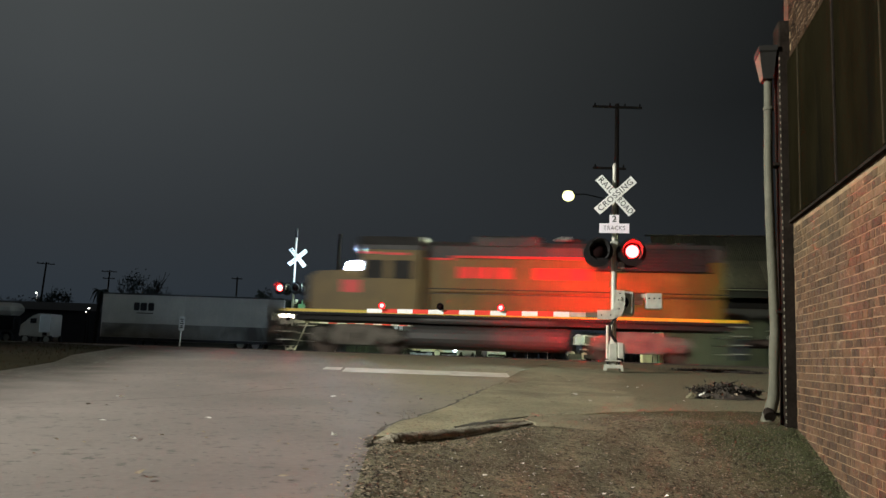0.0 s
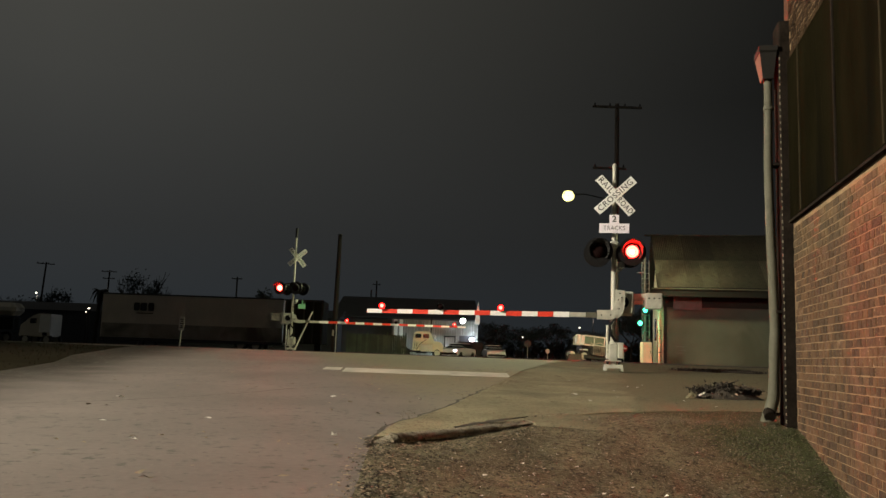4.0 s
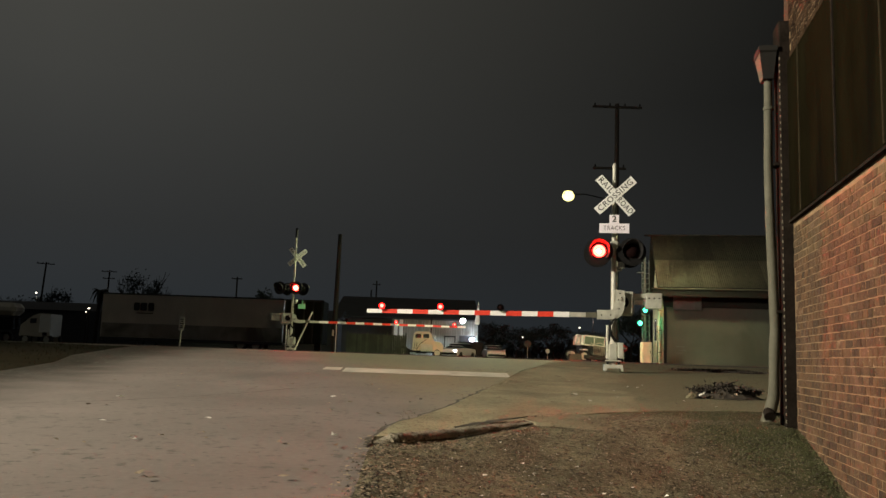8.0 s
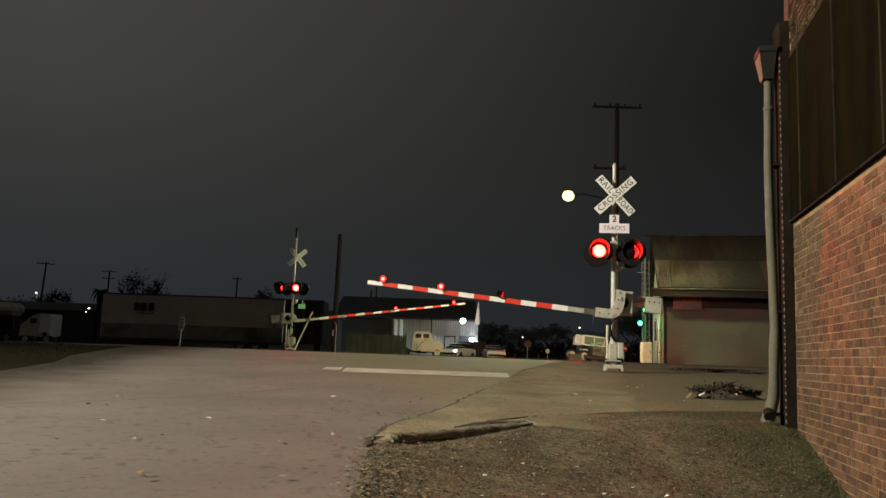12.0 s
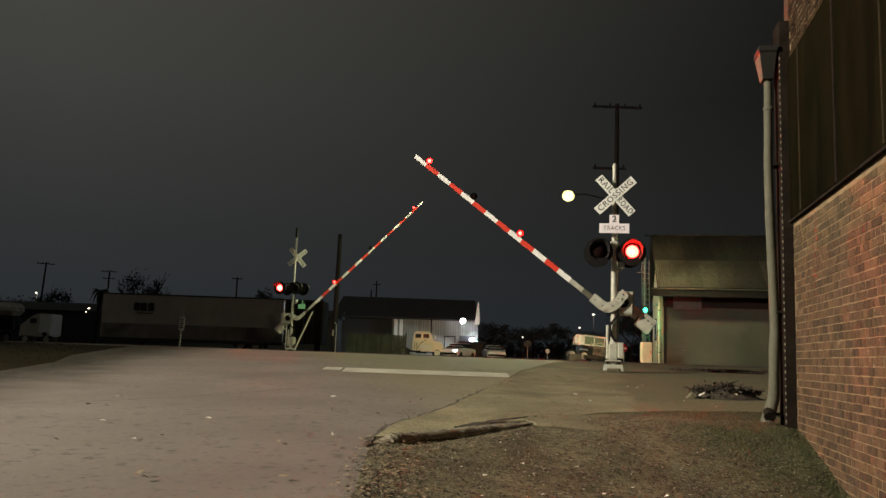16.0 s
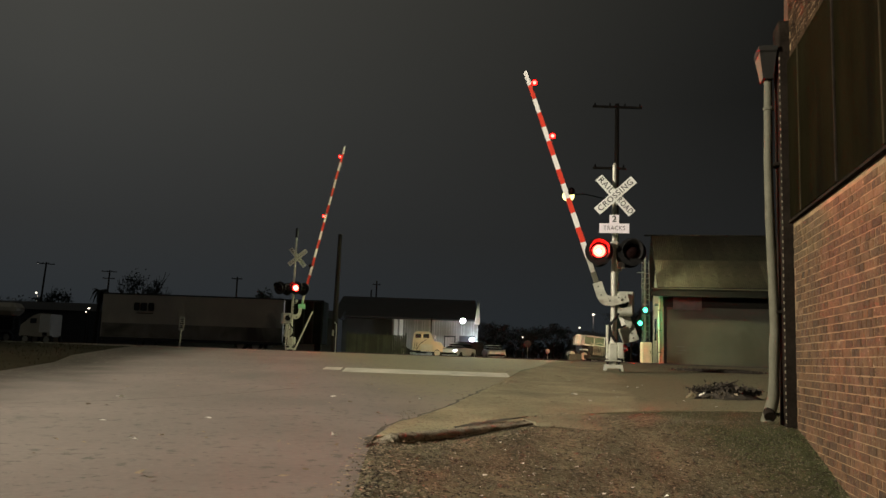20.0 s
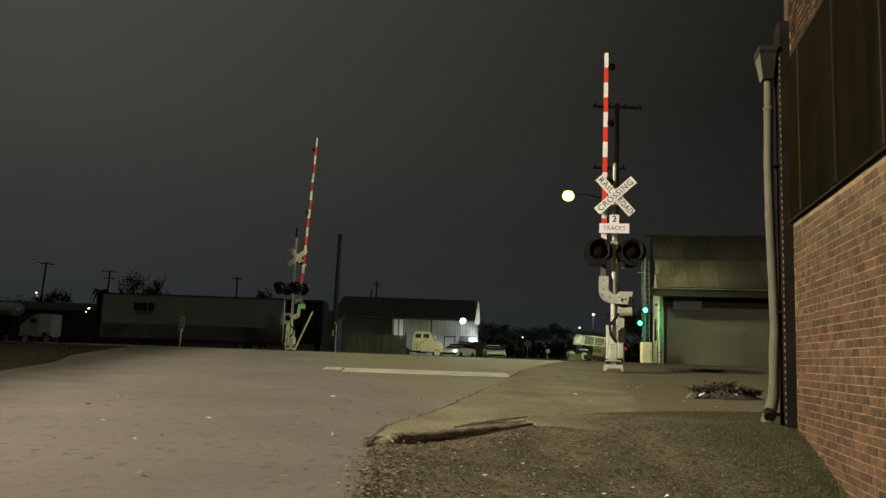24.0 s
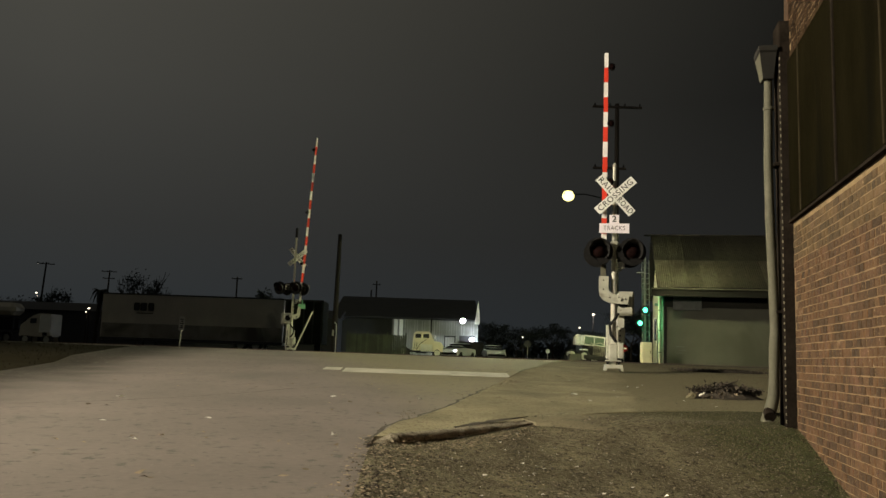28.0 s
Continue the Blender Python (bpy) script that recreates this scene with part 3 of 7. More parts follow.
def build_brick_building():
    """Wall space: x along the wall from its far corner, y out of it, z up."""
    th = thing("brick_building", WALL, "old red brick warehouse wall with boarded windows", "building", kind="structure")
    # far pilaster takes the corner; the wall body lies 12 mm behind the bricks' faces
    part("wall", one_box((11.0, -0.22, 3.0), (22.0, 0.42, 7.4)), M["mortar"], th, "pale lime mortar behind the bricks")
    part("end_wall", one_box((-0.1, -3.0, 3.0), (0.18, 6.0, 7.4)), M["brick"], th)
    # the pilaster's unlit face is put into a near-black colour
    part("pilaster", one_box((-0.15, 0.04, 1.75), (0.30, 0.11, 4.9), 0.01), M["near_black"], th, "brick pilaster at the corner, its unlit face painted dark")
    # boarded openings: framed panels between the sill and the upper brickwork
    # a dark strip stands in for the shadow line at the panels' foot
    bm = bmesh.new()
    box(bm, (10.95, 0.012, 2.092), (21.9, 0.044, 0.024))
    part("sill_timber", bm, M["near_black"], th, "dark strip for the gap and shadow line under the panels")
    x = 0.03
    for i, w in enumerate((0.52, 1.225, 1.155) + (1.2,) * 15):
        part("panel", one_box((x + w / 2, 0.012 + 0.008 * (i % 2), 2.915), (w - 0.012, 0.03, 1.61), 0.004), M["board"], th)
        part("batten", one_box((x + w, 0.035, 2.91), (0.022, 0.02, 1.60), 0.004), M["near_black" if i % 2 else "board_light"], th)
        x += w
    bm = bmesh.new()
    box(bm, (10.95, 0.006, 3.735), (21.9, 0.026, 0.030))
    part("lintel_strip", bm, M["board"], th, "weathered lintel strip above the panels")
    # leader head and downpipe at the corner
    pipe = thing("downpipe", WALL @ Matrix.Translation((-0.13, 0.182, 0)), "dented galvanised downpipe with a boxy leader head on the brick corner", "downpipe")
    bm = bmesh.new()
    o = [(-0.14, -0.062), (0.14, -0.062), (0.14, 0.098), (-0.14, 0.098)]
    lo, hi = [bm.verts.new((a * 0.62, b * 0.62, 3.60)) for a, b in o], [bm.verts.new((a, b, 3.86)) for a, b in o]
    rim = [bm.verts.new((a * 1.12, b * 1.12, 3.88)) for a, b in o]
    top = [bm.verts.new((a * 1.12, b * 1.12, 3.93)) for a, b in o]
    bm.faces.new(lo), bm.faces.new(top[::-1])
    for p, q in ((lo, hi), (hi, rim), (rim, top)):
        for i in range(4):
            bm.faces.new((p[i], p[(i + 1) % 4], q[(i + 1) % 4], q[i]))
    # the front's shade is put into the near-black colour
    part("leader_head", bm, M["rust"], pipe, "boxy tapered leader head, rust-stained, its shade painted near black")
    # lamp light on this flank is put into a thin pale plate
    bm = bmesh.new()
    q = [(0.62 * a * 0.95, 0.098 * 0.62, 3.605) for a in (-0.14, 0.14)] + [(a * 0.95, 0.098, 3.855) for a in (0.14, -0.14)]
    near, off = [bm.verts.new((x, y + 0.004, z)) for x, y, z in q], [bm.verts.new((x, y + 0.001, z)) for x, y, z in q]
    bm.faces.new(near), bm.faces.new(off[::-1])
    for i in range(4):
        bm.faces.new((near[i], near[(i + 1) % 4], off[(i + 1) % 4], off[i]))
    part("head_flank", bm, M["zinc"], pipe, "flank of the leader head, painted pale as lit")
    bm = bmesh.new()
    rings = []
    for k in range(49):
        t = k / 48
        z = 3.62 - 3.50 * t
        dx, dy = 0.010 * noise.noise((0, 0, z * 1.5)), float(np.interp(t, (0, 0.3, 0.5, 0.6, 0.75, 0.88, 1), (0.0, 0.012, -0.002, -0.013, -0.024, -0.004, 0.0))) + 0.004 * noise.noise((5, 0, z * 3))
        if t > 0.93:
            dy += (t - 0.93) * 0.9
        r = (0.044 + 0.011 * t) * (1 + 0.16 * noise.noise((9, 0, z * 3)) * (t > 0.4)) * (1 + max(0, t - 0.85) * 1.6)
        rings.append([bm.verts.new((dx + r * math.cos(a * math.pi / 8), dy + r * 0.95 * math.sin(a * math.pi / 8), z)) for a in range(16)])
    for p, q in zip(rings, rings[1:]):
        for i in range(16):
            bm.faces.new((p[i], p[(i + 1) % 16], q[(i + 1) % 16], q[i]))
    part("pipe", bm, M["zinc"], pipe, smooth=True)
    for z in (3.30,):
        part("joint_band", revolve(bmesh.new(), [(0.049, z - 0.02), (0.056, z - 0.012), (0.056, z + 0.012), (0.049, z + 0.02)], seg=16), M["zinc"], pipe)
    part("outlet_hole", one_cyl((0.02, 0.05, 0.215), (0.090, 0.05, 0.17), 0.056, 0.056, 16), M["near_black"], pipe, "dark open outlet at the pipe's foot")
    for z in (1.2, 2.7):
        part("bracket", one_box((0.0, -0.06, z), (0.16, 0.06, 0.03), 0.004), M["near_black"], pipe)
    # chain-like brick toothing beside the pipe
    return th


# ---- crossing gates ----
FLIPS = [round(0.436 + 0.6087 * k, 3) for k in range(34)]
OUT_AT = 20.87


def on_spans(first):
    """Spans of light for the lamps that burn from the start (first) or begin at the first change."""
    edges = [-1.0] + FLIPS + [OUT_AT]
    return [(a, b) for i, (a, b) in enumerate(zip(edges, edges[1:])) if (i % 2 == 0) == first]


BLINKERS = []      # (ball, spans of light, rest pose, sense of turning) for the one function that keys everything
ARMS = []


def lamp_ball(name, r, parent, m, spans, small=False, core="red_on", spin=1):
    """A dark lens ball, lit on one side only; it turns in its housing to show the light. The large one is bored
    out, with the burning core deep in it, so that the beam is narrow as a signal's is."""
    flat = Matrix.Rotation(math.pi / 2, 4, "X")
    seg = 20
    hole, deep = (0.35, 0.88) if core == "red_on" else (0.40, 0.66)
    dome = [(0.0005, -r)] + [(r * math.sin(a), -r * math.cos(a)) for a in [math.pi * k / 12 for k in range(1, 8)]] + [(r * 0.95, r * 0.31)]
    if small:
        profiles = [(dome, 0), ([(r * 0.95, r * 0.31), (r * 0.58, r * 0.5)], 2), ([(r * 0.58, r * 0.5), (0.0005, r * 0.55)], 1)]
    else:
        profiles = [(dome, 0), ([(r * 0.95, r * 0.31), (r * 0.86, r * 0.42)], 2), ([(r * 0.86, r * 0.42), (r * 0.66, r * 0.50), (r * hole, r * 0.54)], 3), ([(r * hole, r * 0.54), (r * hole, -r * deep)], 0), ([(r * hole, -r * deep), (0.0005, -r * deep)], 1)]
    bm = bmesh.new()
    for prof, k in profiles:
        before = set(bm.faces)
        revolve(bm, prof, flat, seg)
        for f in bm.faces:
            if f not in before:
                f.material_index = k
    bmesh.ops.holes_fill(bm, edges=[e for e in bm.edges if e.is_boundary and e.calc_length() < 0.001], sides=0)
    me = bpy.data.meshes.new(name)
    bm.to_mesh(me)
    bm.free()
    for x in (M["dead_lens"], M["red_small" if small else core], M["red_rim" if small else "red_ring"], M["red_hot"]):
        me.materials.append(x)
    ob = new(name, me)
    ob.parent, ob.matrix_basis = parent, m
    BLINKERS.append((ob, spans, m, spin))
    return tagged(ob, "red signal lens")


def flasher(parent, x, z, back, spans, core, aim, reach):
    """Round black backing, flared hood, housing bowl and turning lens; back: faces away from the road user."""
    turn = aim @ Matrix.Translation((x, 0.13 if back else -reach, z)) @ Matrix.Rotation(math.pi if back else 0, 4, "Z")
    bm = bmesh.new()
    flat = Matrix.Rotation(math.pi / 2, 4, "X")
    revolve(bm, [(0.1485, 0.0), (0.30, 0.0), (0.305, 0.012), (0.305, 0.022), (0.1485, 0.022), (0.1485, 0.0)], flat, 20)
    unit = part("flasher", bm, M["black"], parent, "round black flasher with a hooded red lens", turn)
    bm = bmesh.new()
    revolve(bm, [(0.1485, 0.01)] + [(0.158 * math.cos(a), -0.158 * math.sin(a)) for a in [math.pi / 2 * k / 6 for k in range(6)]] + [(0.002, -0.158)], flat, 20)
    part("housing", bm, M["black"], unit, smooth=True)
    bm = bmesh.new()
    n = 22
    lo, hi, lo2, hi2 = [], [], [], []
    for i in range(n + 1):
        a = radians(-48 + 276 * i / n)
        d = 0.10 + 0.20 * max(0, math.sin(a)) ** 0.7
        for lst, r, y in ((lo, 0.186, -0.02), (hi, 0.205 + 0.1 * d, -0.02 - d), (lo2, 0.193, -0.02), (hi2, 0.212 + 0.1 * d, -0.02 - d)):
            lst.append(bm.verts.new((r * math.cos(a), y, r * math.sin(a))))
    for p, q in ((lo, hi), (hi, hi2), (hi2, lo2)):
        for i in range(n):
            bm.faces.new((p[i], p[i + 1], q[i + 1], q[i]))
    part("hood", bm, M["hood"], unit)
    lens_aim = Matrix()
    if not back:      # the near lenses look a little up, the far ones across the road
        lens_aim = Matrix.Rotation(radians(-2), 4, "X") if core == "red_on" else Matrix.Rotation(radians(25), 4, "Z")
    lamp_ball("lens", 0.15, unit, lens_aim, spans, False, core, -1 if back else 1)
    return unit


def crossbuck(parent, z, y, x=0.0, tip=0.0, size=1.09):
    """Two lettered blades crossed a little off square; the whole sign leans by tip degrees."""
    for turn, dy, words in ((45 + tip, 0.0, ((-0.31, "RAIL", 0.40), (0.31, "ROAD", 0.42))), (-45 + tip, -0.012, ((0.0, "CROSSING", 0.96),))):
        m = Matrix.Translation((x, y + dy, z)) @ Matrix.Rotation(radians(turn), 4, "Y")
        blade = part("crossbuck_blade", one_box((0, 0, 0), (size, 0.008, 0.197), 0.003), M["sign"], parent, "white crossbuck blade lettered in black", m)
        for dx, w, wide in words:
            lettering("lettering", w, 0.178, M["ink"], blade, Matrix.Translation((dx, -0.0055, 0)) @ Matrix.Rotation(math.pi / 2, 4, "X"), wide, 0.004)


def gate(name, m, side, length, stripe0, lamps, label, back_first, tracks_sign, mast_h, off, lamp_z, buck_z, aim=0.0, reach=0.30, spread=0.355, shift=0.0):
    """Gate space: z up from the ground, the viewer's side is -y; the arm reaches out along x * side when down."""
    th = thing(name, m, label, "crossing gate", "crossing gates")
    bm = bmesh.new()
    prism(bm, [(-0.20, 0.0), (-0.155, 0.0), (-0.14, 0.05), (0.14, 0.05), (0.155, 0.0), (0.20, 0.0), (0.18, 0.13), (-0.18, 0.13)], -0.2, 0.2)
    part("base", bm, M["grey_cast"], th, "splayed pale cast foot")
    for bx, by in ((-0.12, -0.11), (0.12, -0.11), (-0.12, 0.11), (0.12, 0.11)):
        part("anchor_bolt", one_cyl((bx, by, 0.12), (bx, by, 0.24), 0.016, 0.016, 8), M["black"], th)
    part("base_flange", one_box((0, 0, 0.215), (0.32, 0.30, 0.03), 0.006), M["grey_cast"], th)
    part("mast_base", one_box((-0.01, 0, 0.40), (0.20, 0.22, 0.36), 0.03), M["grey_cast"], th)
    part("junction_box", one_box((0.145, -0.06, 0.44), (0.12, 0.2, 0.34), 0.012), M["grey_cast"], th)
    part("junction_door", one_box((0.145, -0.165, 0.44), (0.10, 0.012, 0.30), 0.004), M["grey_cast"], th)
    part("side_conduit", one_cyl((-0.135, -0.03, 0.26), (-0.135, -0.03, 0.98), 0.028, 0.028, 8), M["grey_cast"], th)
    bm = bmesh.new()
    cyl(bm, (0, 0, 0.13), (0, 0, 2.3), 0.065, 0.06, 16)
    cyl(bm, (0, 0, 2.3), (0, 0, mast_h), 0.05, 0.048, 16)
    revolve(bm, [(0.085, 0.55), (0.085, 0.62), (0.066, 0.66)], seg=16)
    part("mast", bm, M["alu"], th, "aluminium mast", smooth=False)
    part("finial", one_cyl((0, 0, mast_h), (0, 0, mast_h + 0.05), 0.052, 0.02, 14), M["alu"], th)
    crossbuck(th, buck_z, -0.22 if tracks_sign else 0.08, 0.0 if tracks_sign else 0.12, 2.6)
    if tracks_sign:
        p = part("tracks_plate", one_box((0, 0, 0), (0.65, 0.008, 0.215), 0.003), M["plate"], th, "white plate reading TRACKS", Matrix.Translation((-0.02, -0.21, 3.11)))
        lettering("lettering", "TRACKS", 0.135, M["ink_faded"], p, Matrix.Translation((0, -0.0055, 0)) @ Matrix.Rotation(math.pi / 2, 4, "X"), 0.47, 0.0)
        p = part("number_plate", one_box((0, 0, 0), (0.21, 0.008, 0.19), 0.003), M["plate"], th, "white plate with the figure 2", Matrix.Translation((-0.02, -0.21, 3.3125)))
        lettering("lettering", "2", 0.19, M["ink"], p, Matrix.Translation((0, -0.0055, 0)) @ Matrix.Rotation(math.pi / 2, 4, "X"))
    # lamp cross tube with its clamp, turned to face the road
    turn = Matrix.Rotation(aim, 4, "Z")
    bm = bmesh.new()
    cyl(bm, (-spread, 0, lamp_z + 0.2), (spread, 0, lamp_z + 0.2), 0.022)
    for x in (-spread, spread):
        cyl(bm, (x, 0, lamp_z + 0.2), (x, 0, lamp_z - 0.06), 0.02)
        cyl(bm, (x, 0.14 - reach, lamp_z), (x, 0.13, lamp_z), 0.03)
    box(bm, (0, -0.01, lamp_z + 0.2), (0.17, 0.17, 0.12), bevel=0.02)
    part("lamp_bracket", bm, M["alu"], th, "", turn)
    for z in ((buck_z, 3.31, 3.11) if tracks_sign else (buck_z,)):
        part("sign_bracket", one_box((0, -0.12, z), (0.05, 0.19, 0.03)), M["alu"], th)
    for x in (-spread, spread):
        first = (x > 0) == back_first
        flasher(th, x, lamp_z, False, on_spans(first), "red_on" if tracks_sign else "red_far", turn, reach)
        flasher(th, x, lamp_z, True, on_spans(first), "red_back" if tracks_sign else "red_hot", turn, reach)
    # bell on a side bracket
    bm = bmesh.new()
    tube(bm, [(0, 0, 2.20), (0.16, 0, 2.20), (0.16, 0, 2.25)], 0.018)
    part("bell_bracket", bm, M["alu"], th)
    part("bell", revolve(bmesh.new(), [(0.002, 0.13), (0.05, 0.125), (0.075, 0.09), (0.08, 0.0), (0.09, -0.01), (0.002, -0.01)], Matrix.Translation((0.16, 0, 2.26)), 18), M["alu"], th, "small round warning bell", smooth=True)
    # mechanism box, conduit, arm casting, arm, counterweights
    sx = -side
    part("mechanism", one_box((0.25 * sx, 0.21, 1.48), (0.40, 0.42, 0.52), 0.03), M["grey_cast"], th, "pale grey gate mechanism box")
    part("mechanism_cover", one_box((0.25 * sx, -0.008, 1.48), (0.33, 0.03, 0.44), 0.012), M["grey_cast"], th)
    part("shaft_seal", one_cyl((0.20 * sx, -0.02, 1.50), (0.20 * sx, -0.05, 1.50), 0.13, 0.12, 20), M["black"], th, "round black shaft seal")
    part("shaft", one_cyl((0.12 * sx, 0.0, 1.56), (0.12 * sx, -0.19, 1.56), 0.035, 0.03, 16), M["grey_cast"], th)
    bm = bmesh.new()
    tube(bm, [(0.1 * sx, -0.09, 1.24), (0.02 * sx, -0.13, 1.12), (-0.09 * sx, -0.12, 0.98), (-0.07 * sx, -0.1, 0.78), (0.05 * sx, -0.12, 0.62)], 0.028)
    part("conduit", bm, M["black"], th, "black cable conduit")
    piv = Matrix.Translation((0.12 * sx + shift, -0.10, 1.56))
    d = off                                        # the arm runs this far below the shaft when it is down
    bm = bmesh.new()
    s = side
    out = [(-0.09, 0.10), (0.02, 0.12), (0.10, 0.06), (0.13, -0.08), (0.17, -d + 0.09), (0.22, -d + 0.075), (0.52, -d + 0.06), (0.52, -d - 0.06), (0.16, -d - 0.075), (0.03, -d - 0.05), (-0.05, -0.18), (-0.10, -0.05)]
    if d > 0.3:
        out = [(-0.11, 0.18), (0.09, 0.20), (0.085, -0.05), (0.11, -0.16), (0.17, -0.235), (0.25, -0.25), (0.49, -0.25), (0.49, -0.45), (0.20, -0.455), (0.06, -0.43), (-0.03, -0.36), (-0.085, -0.24), (-0.11, -0.1)]
    prism(bm, [(x * s, z) for x, z in out], -0.05, 0.03)
    arm = part("arm_casting", bm, M["grey_cast"], th, "curved cast arm holder that swings with the arm", piv)
    bm = bmesh.new()
    box(bm, (0.61 * s, -0.01, -d), (0.26, 0.05, 0.12), bevel=0.01)
    part("arm_clamp", bm, M["zinc"], arm)
    part("arm_adapter", one_box(((stripe0 + 0.73) / 2 * s, -0.01, -d), (max(0.1, stripe0 - 0.74), 0.035, 0.105), 0.006), M["alu"], arm)
    for bx, bz in ((0.0, 0.12), (0.03, -0.02), (-0.04, 0.03), (0.02, -0.22), (0.2, -d), (0.4, -d)):
        part("casting_bolt", one_cyl((bx * s, -0.048, bz if d > 0.3 else -d * 0.5), (bx * s, -0.066, bz if d > 0.3 else -d * 0.5), 0.016, 0.016, 8), M["black"], arm)
    n = int(round((length - stripe0) / (0.336 if length < 7 else 0.44)))
    w = (length - stripe0) / n
    for i in range(n):
        h = 0.115 - 0.03 * i / n
        c = stripe0 + (i + 0.5) * w
        part("arm_stripe", one_box((c * s, -0.01, -d), (w - 0.001, 0.038, h)), M["white_tape" if (i % 2 == (n - 1) % 2) else "red_tape"], arm)
    for at, spans in lamps:
        for k in (1,):
            bm = bmesh.new()
            flat = Matrix.Translation((at * s, -0.05, -d + 0.115)) @ Matrix.Rotation(math.pi / 2, 4, "X")
            revolve(bm, [(0.072, -0.005), (0.082, -0.005), (0.082, 0.06), (0.077, 0.06), (0.072, 0.01)], flat, 16)
            revolve(bm, [(0.072, 0.0), (0.064, -0.035), (0.038, -0.066), (0.002, -0.073)], flat, 16)
            box(bm, (at * s, -0.02, -d + 0.055), (0.03, 0.03, 0.03))
            part("arm_lamp_housing", bm, M["black"], arm)
            lamp_ball("arm_lamp", 0.07, arm, Matrix.Translation((at * s, -0.05, -d + 0.115)), spans, True)
    bm = bmesh.new()
    prism(bm, [(-0.02 * s, 0.17), (-0.97 * s, 0.165), (-0.97 * s, 0.03), (-0.10 * s, 0.02)], 0.54, 0.57)
    part("counterweight_arm", bm, M["grey_cast"], arm)
    part("weight_label", one_box((-0.44 * s, 0.535, -0.035), (0.26, 0.012, 0.10)), M["sign_old"], arm, "white printed label")
    part("counterweight", one_box((-0.79 * s, 0.42, -0.01), (0.36, 0.22, 0.35), 0.015), M["grey_cast"], arm, "stacked steel counterweight plates")
    for k in range(3):
        part("weight_bolt", one_cyl(((-0.68 - 0.11 * k) * s, 0.312, 0.05), ((-0.68 - 0.11 * k) * s, 0.296, 0.05), 0.018, 0.018, 8), M["black"], arm)
    ARMS.append((arm, piv, side))
    return th


def build_gates():
    always = [(-1.0, OUT_AT)]
    near = gate("crossing_gate", Matrix.Translation((3.80, 17.95, 0.46)) @ Matrix.Rotation(radians(-6), 4, "Z"), -1, 5.61, 1.09,
                [(5.26, always), (3.94, on_spans(False)), (2.60, on_spans(True))],
                "grey crossing signal with hooded flashers and a short striped arm", True, True, 4.58, 0.36, 2.58, 3.845)
    far = gate("crossing_gate", Matrix.Translation((-6.94, 38.2, 0.655)) @ Matrix.Rotation(radians(21), 4, "Z"), 1, 8.68, 1.20,
               [(8.05, always), (4.98, on_spans(False)), (2.52, on_spans(True))],
               "grey crossing signal across the tracks with a long striped arm", False, False, 5.35, 0.20, 2.87, 4.37, radians(-42), 0.50, 0.43, 0.19)
    # stay leg, conduit loop, small plate at the far mast
    part("stay_leg", one_cyl((0.2, 0.0, 0.02), (0.95, 0.0, 1.85), 0.04, 0.04), M["alu"], far, "leaning stay tube")
    bm = bmesh.new()
    tube(bm, [(-0.24, -0.1, 0.05), (-0.24, -0.1, 1.18), (-0.16, -0.1, 1.27), (0.0, -0.08, 1.27)], 0.025, 8)
    part("conduit_loop", bm, M["alu"], far)
    part("mast_cap", one_cyl((0, 0, 5.3), (0, 0, 5.75), 0.062, 0.06, 12), M["black"], far, "black cap tube on the mast")
    # an added plate; the green light on it is put into its colour
    plate = part("back_plate", one_box((0.40, -0.14, 2.06), (0.34, 0.02, 0.22), 0.01), M["green_plate"], far, "plate beside the mast, painted as if green-lit")
    part("plate_stem", one_cyl((0.42, -0.13, 2.16), (0.42, -0.13, 2.36), 0.045, 0.03, 10), M["green_plate"], plate)
    part("plate_arm", one_box((0.2, -0.1, 2.02), (0.42, 0.04, 0.05)), M["black"], plate)
    return near, far

# ---- the train ----
SPEED = 17.25          # metres a second, towards -x, gaining a little on the way
GAIN = 0.643
RAIL_TOP = 0.662
TRAIN_Y = 33.0
WHEELS = []
CARS = []


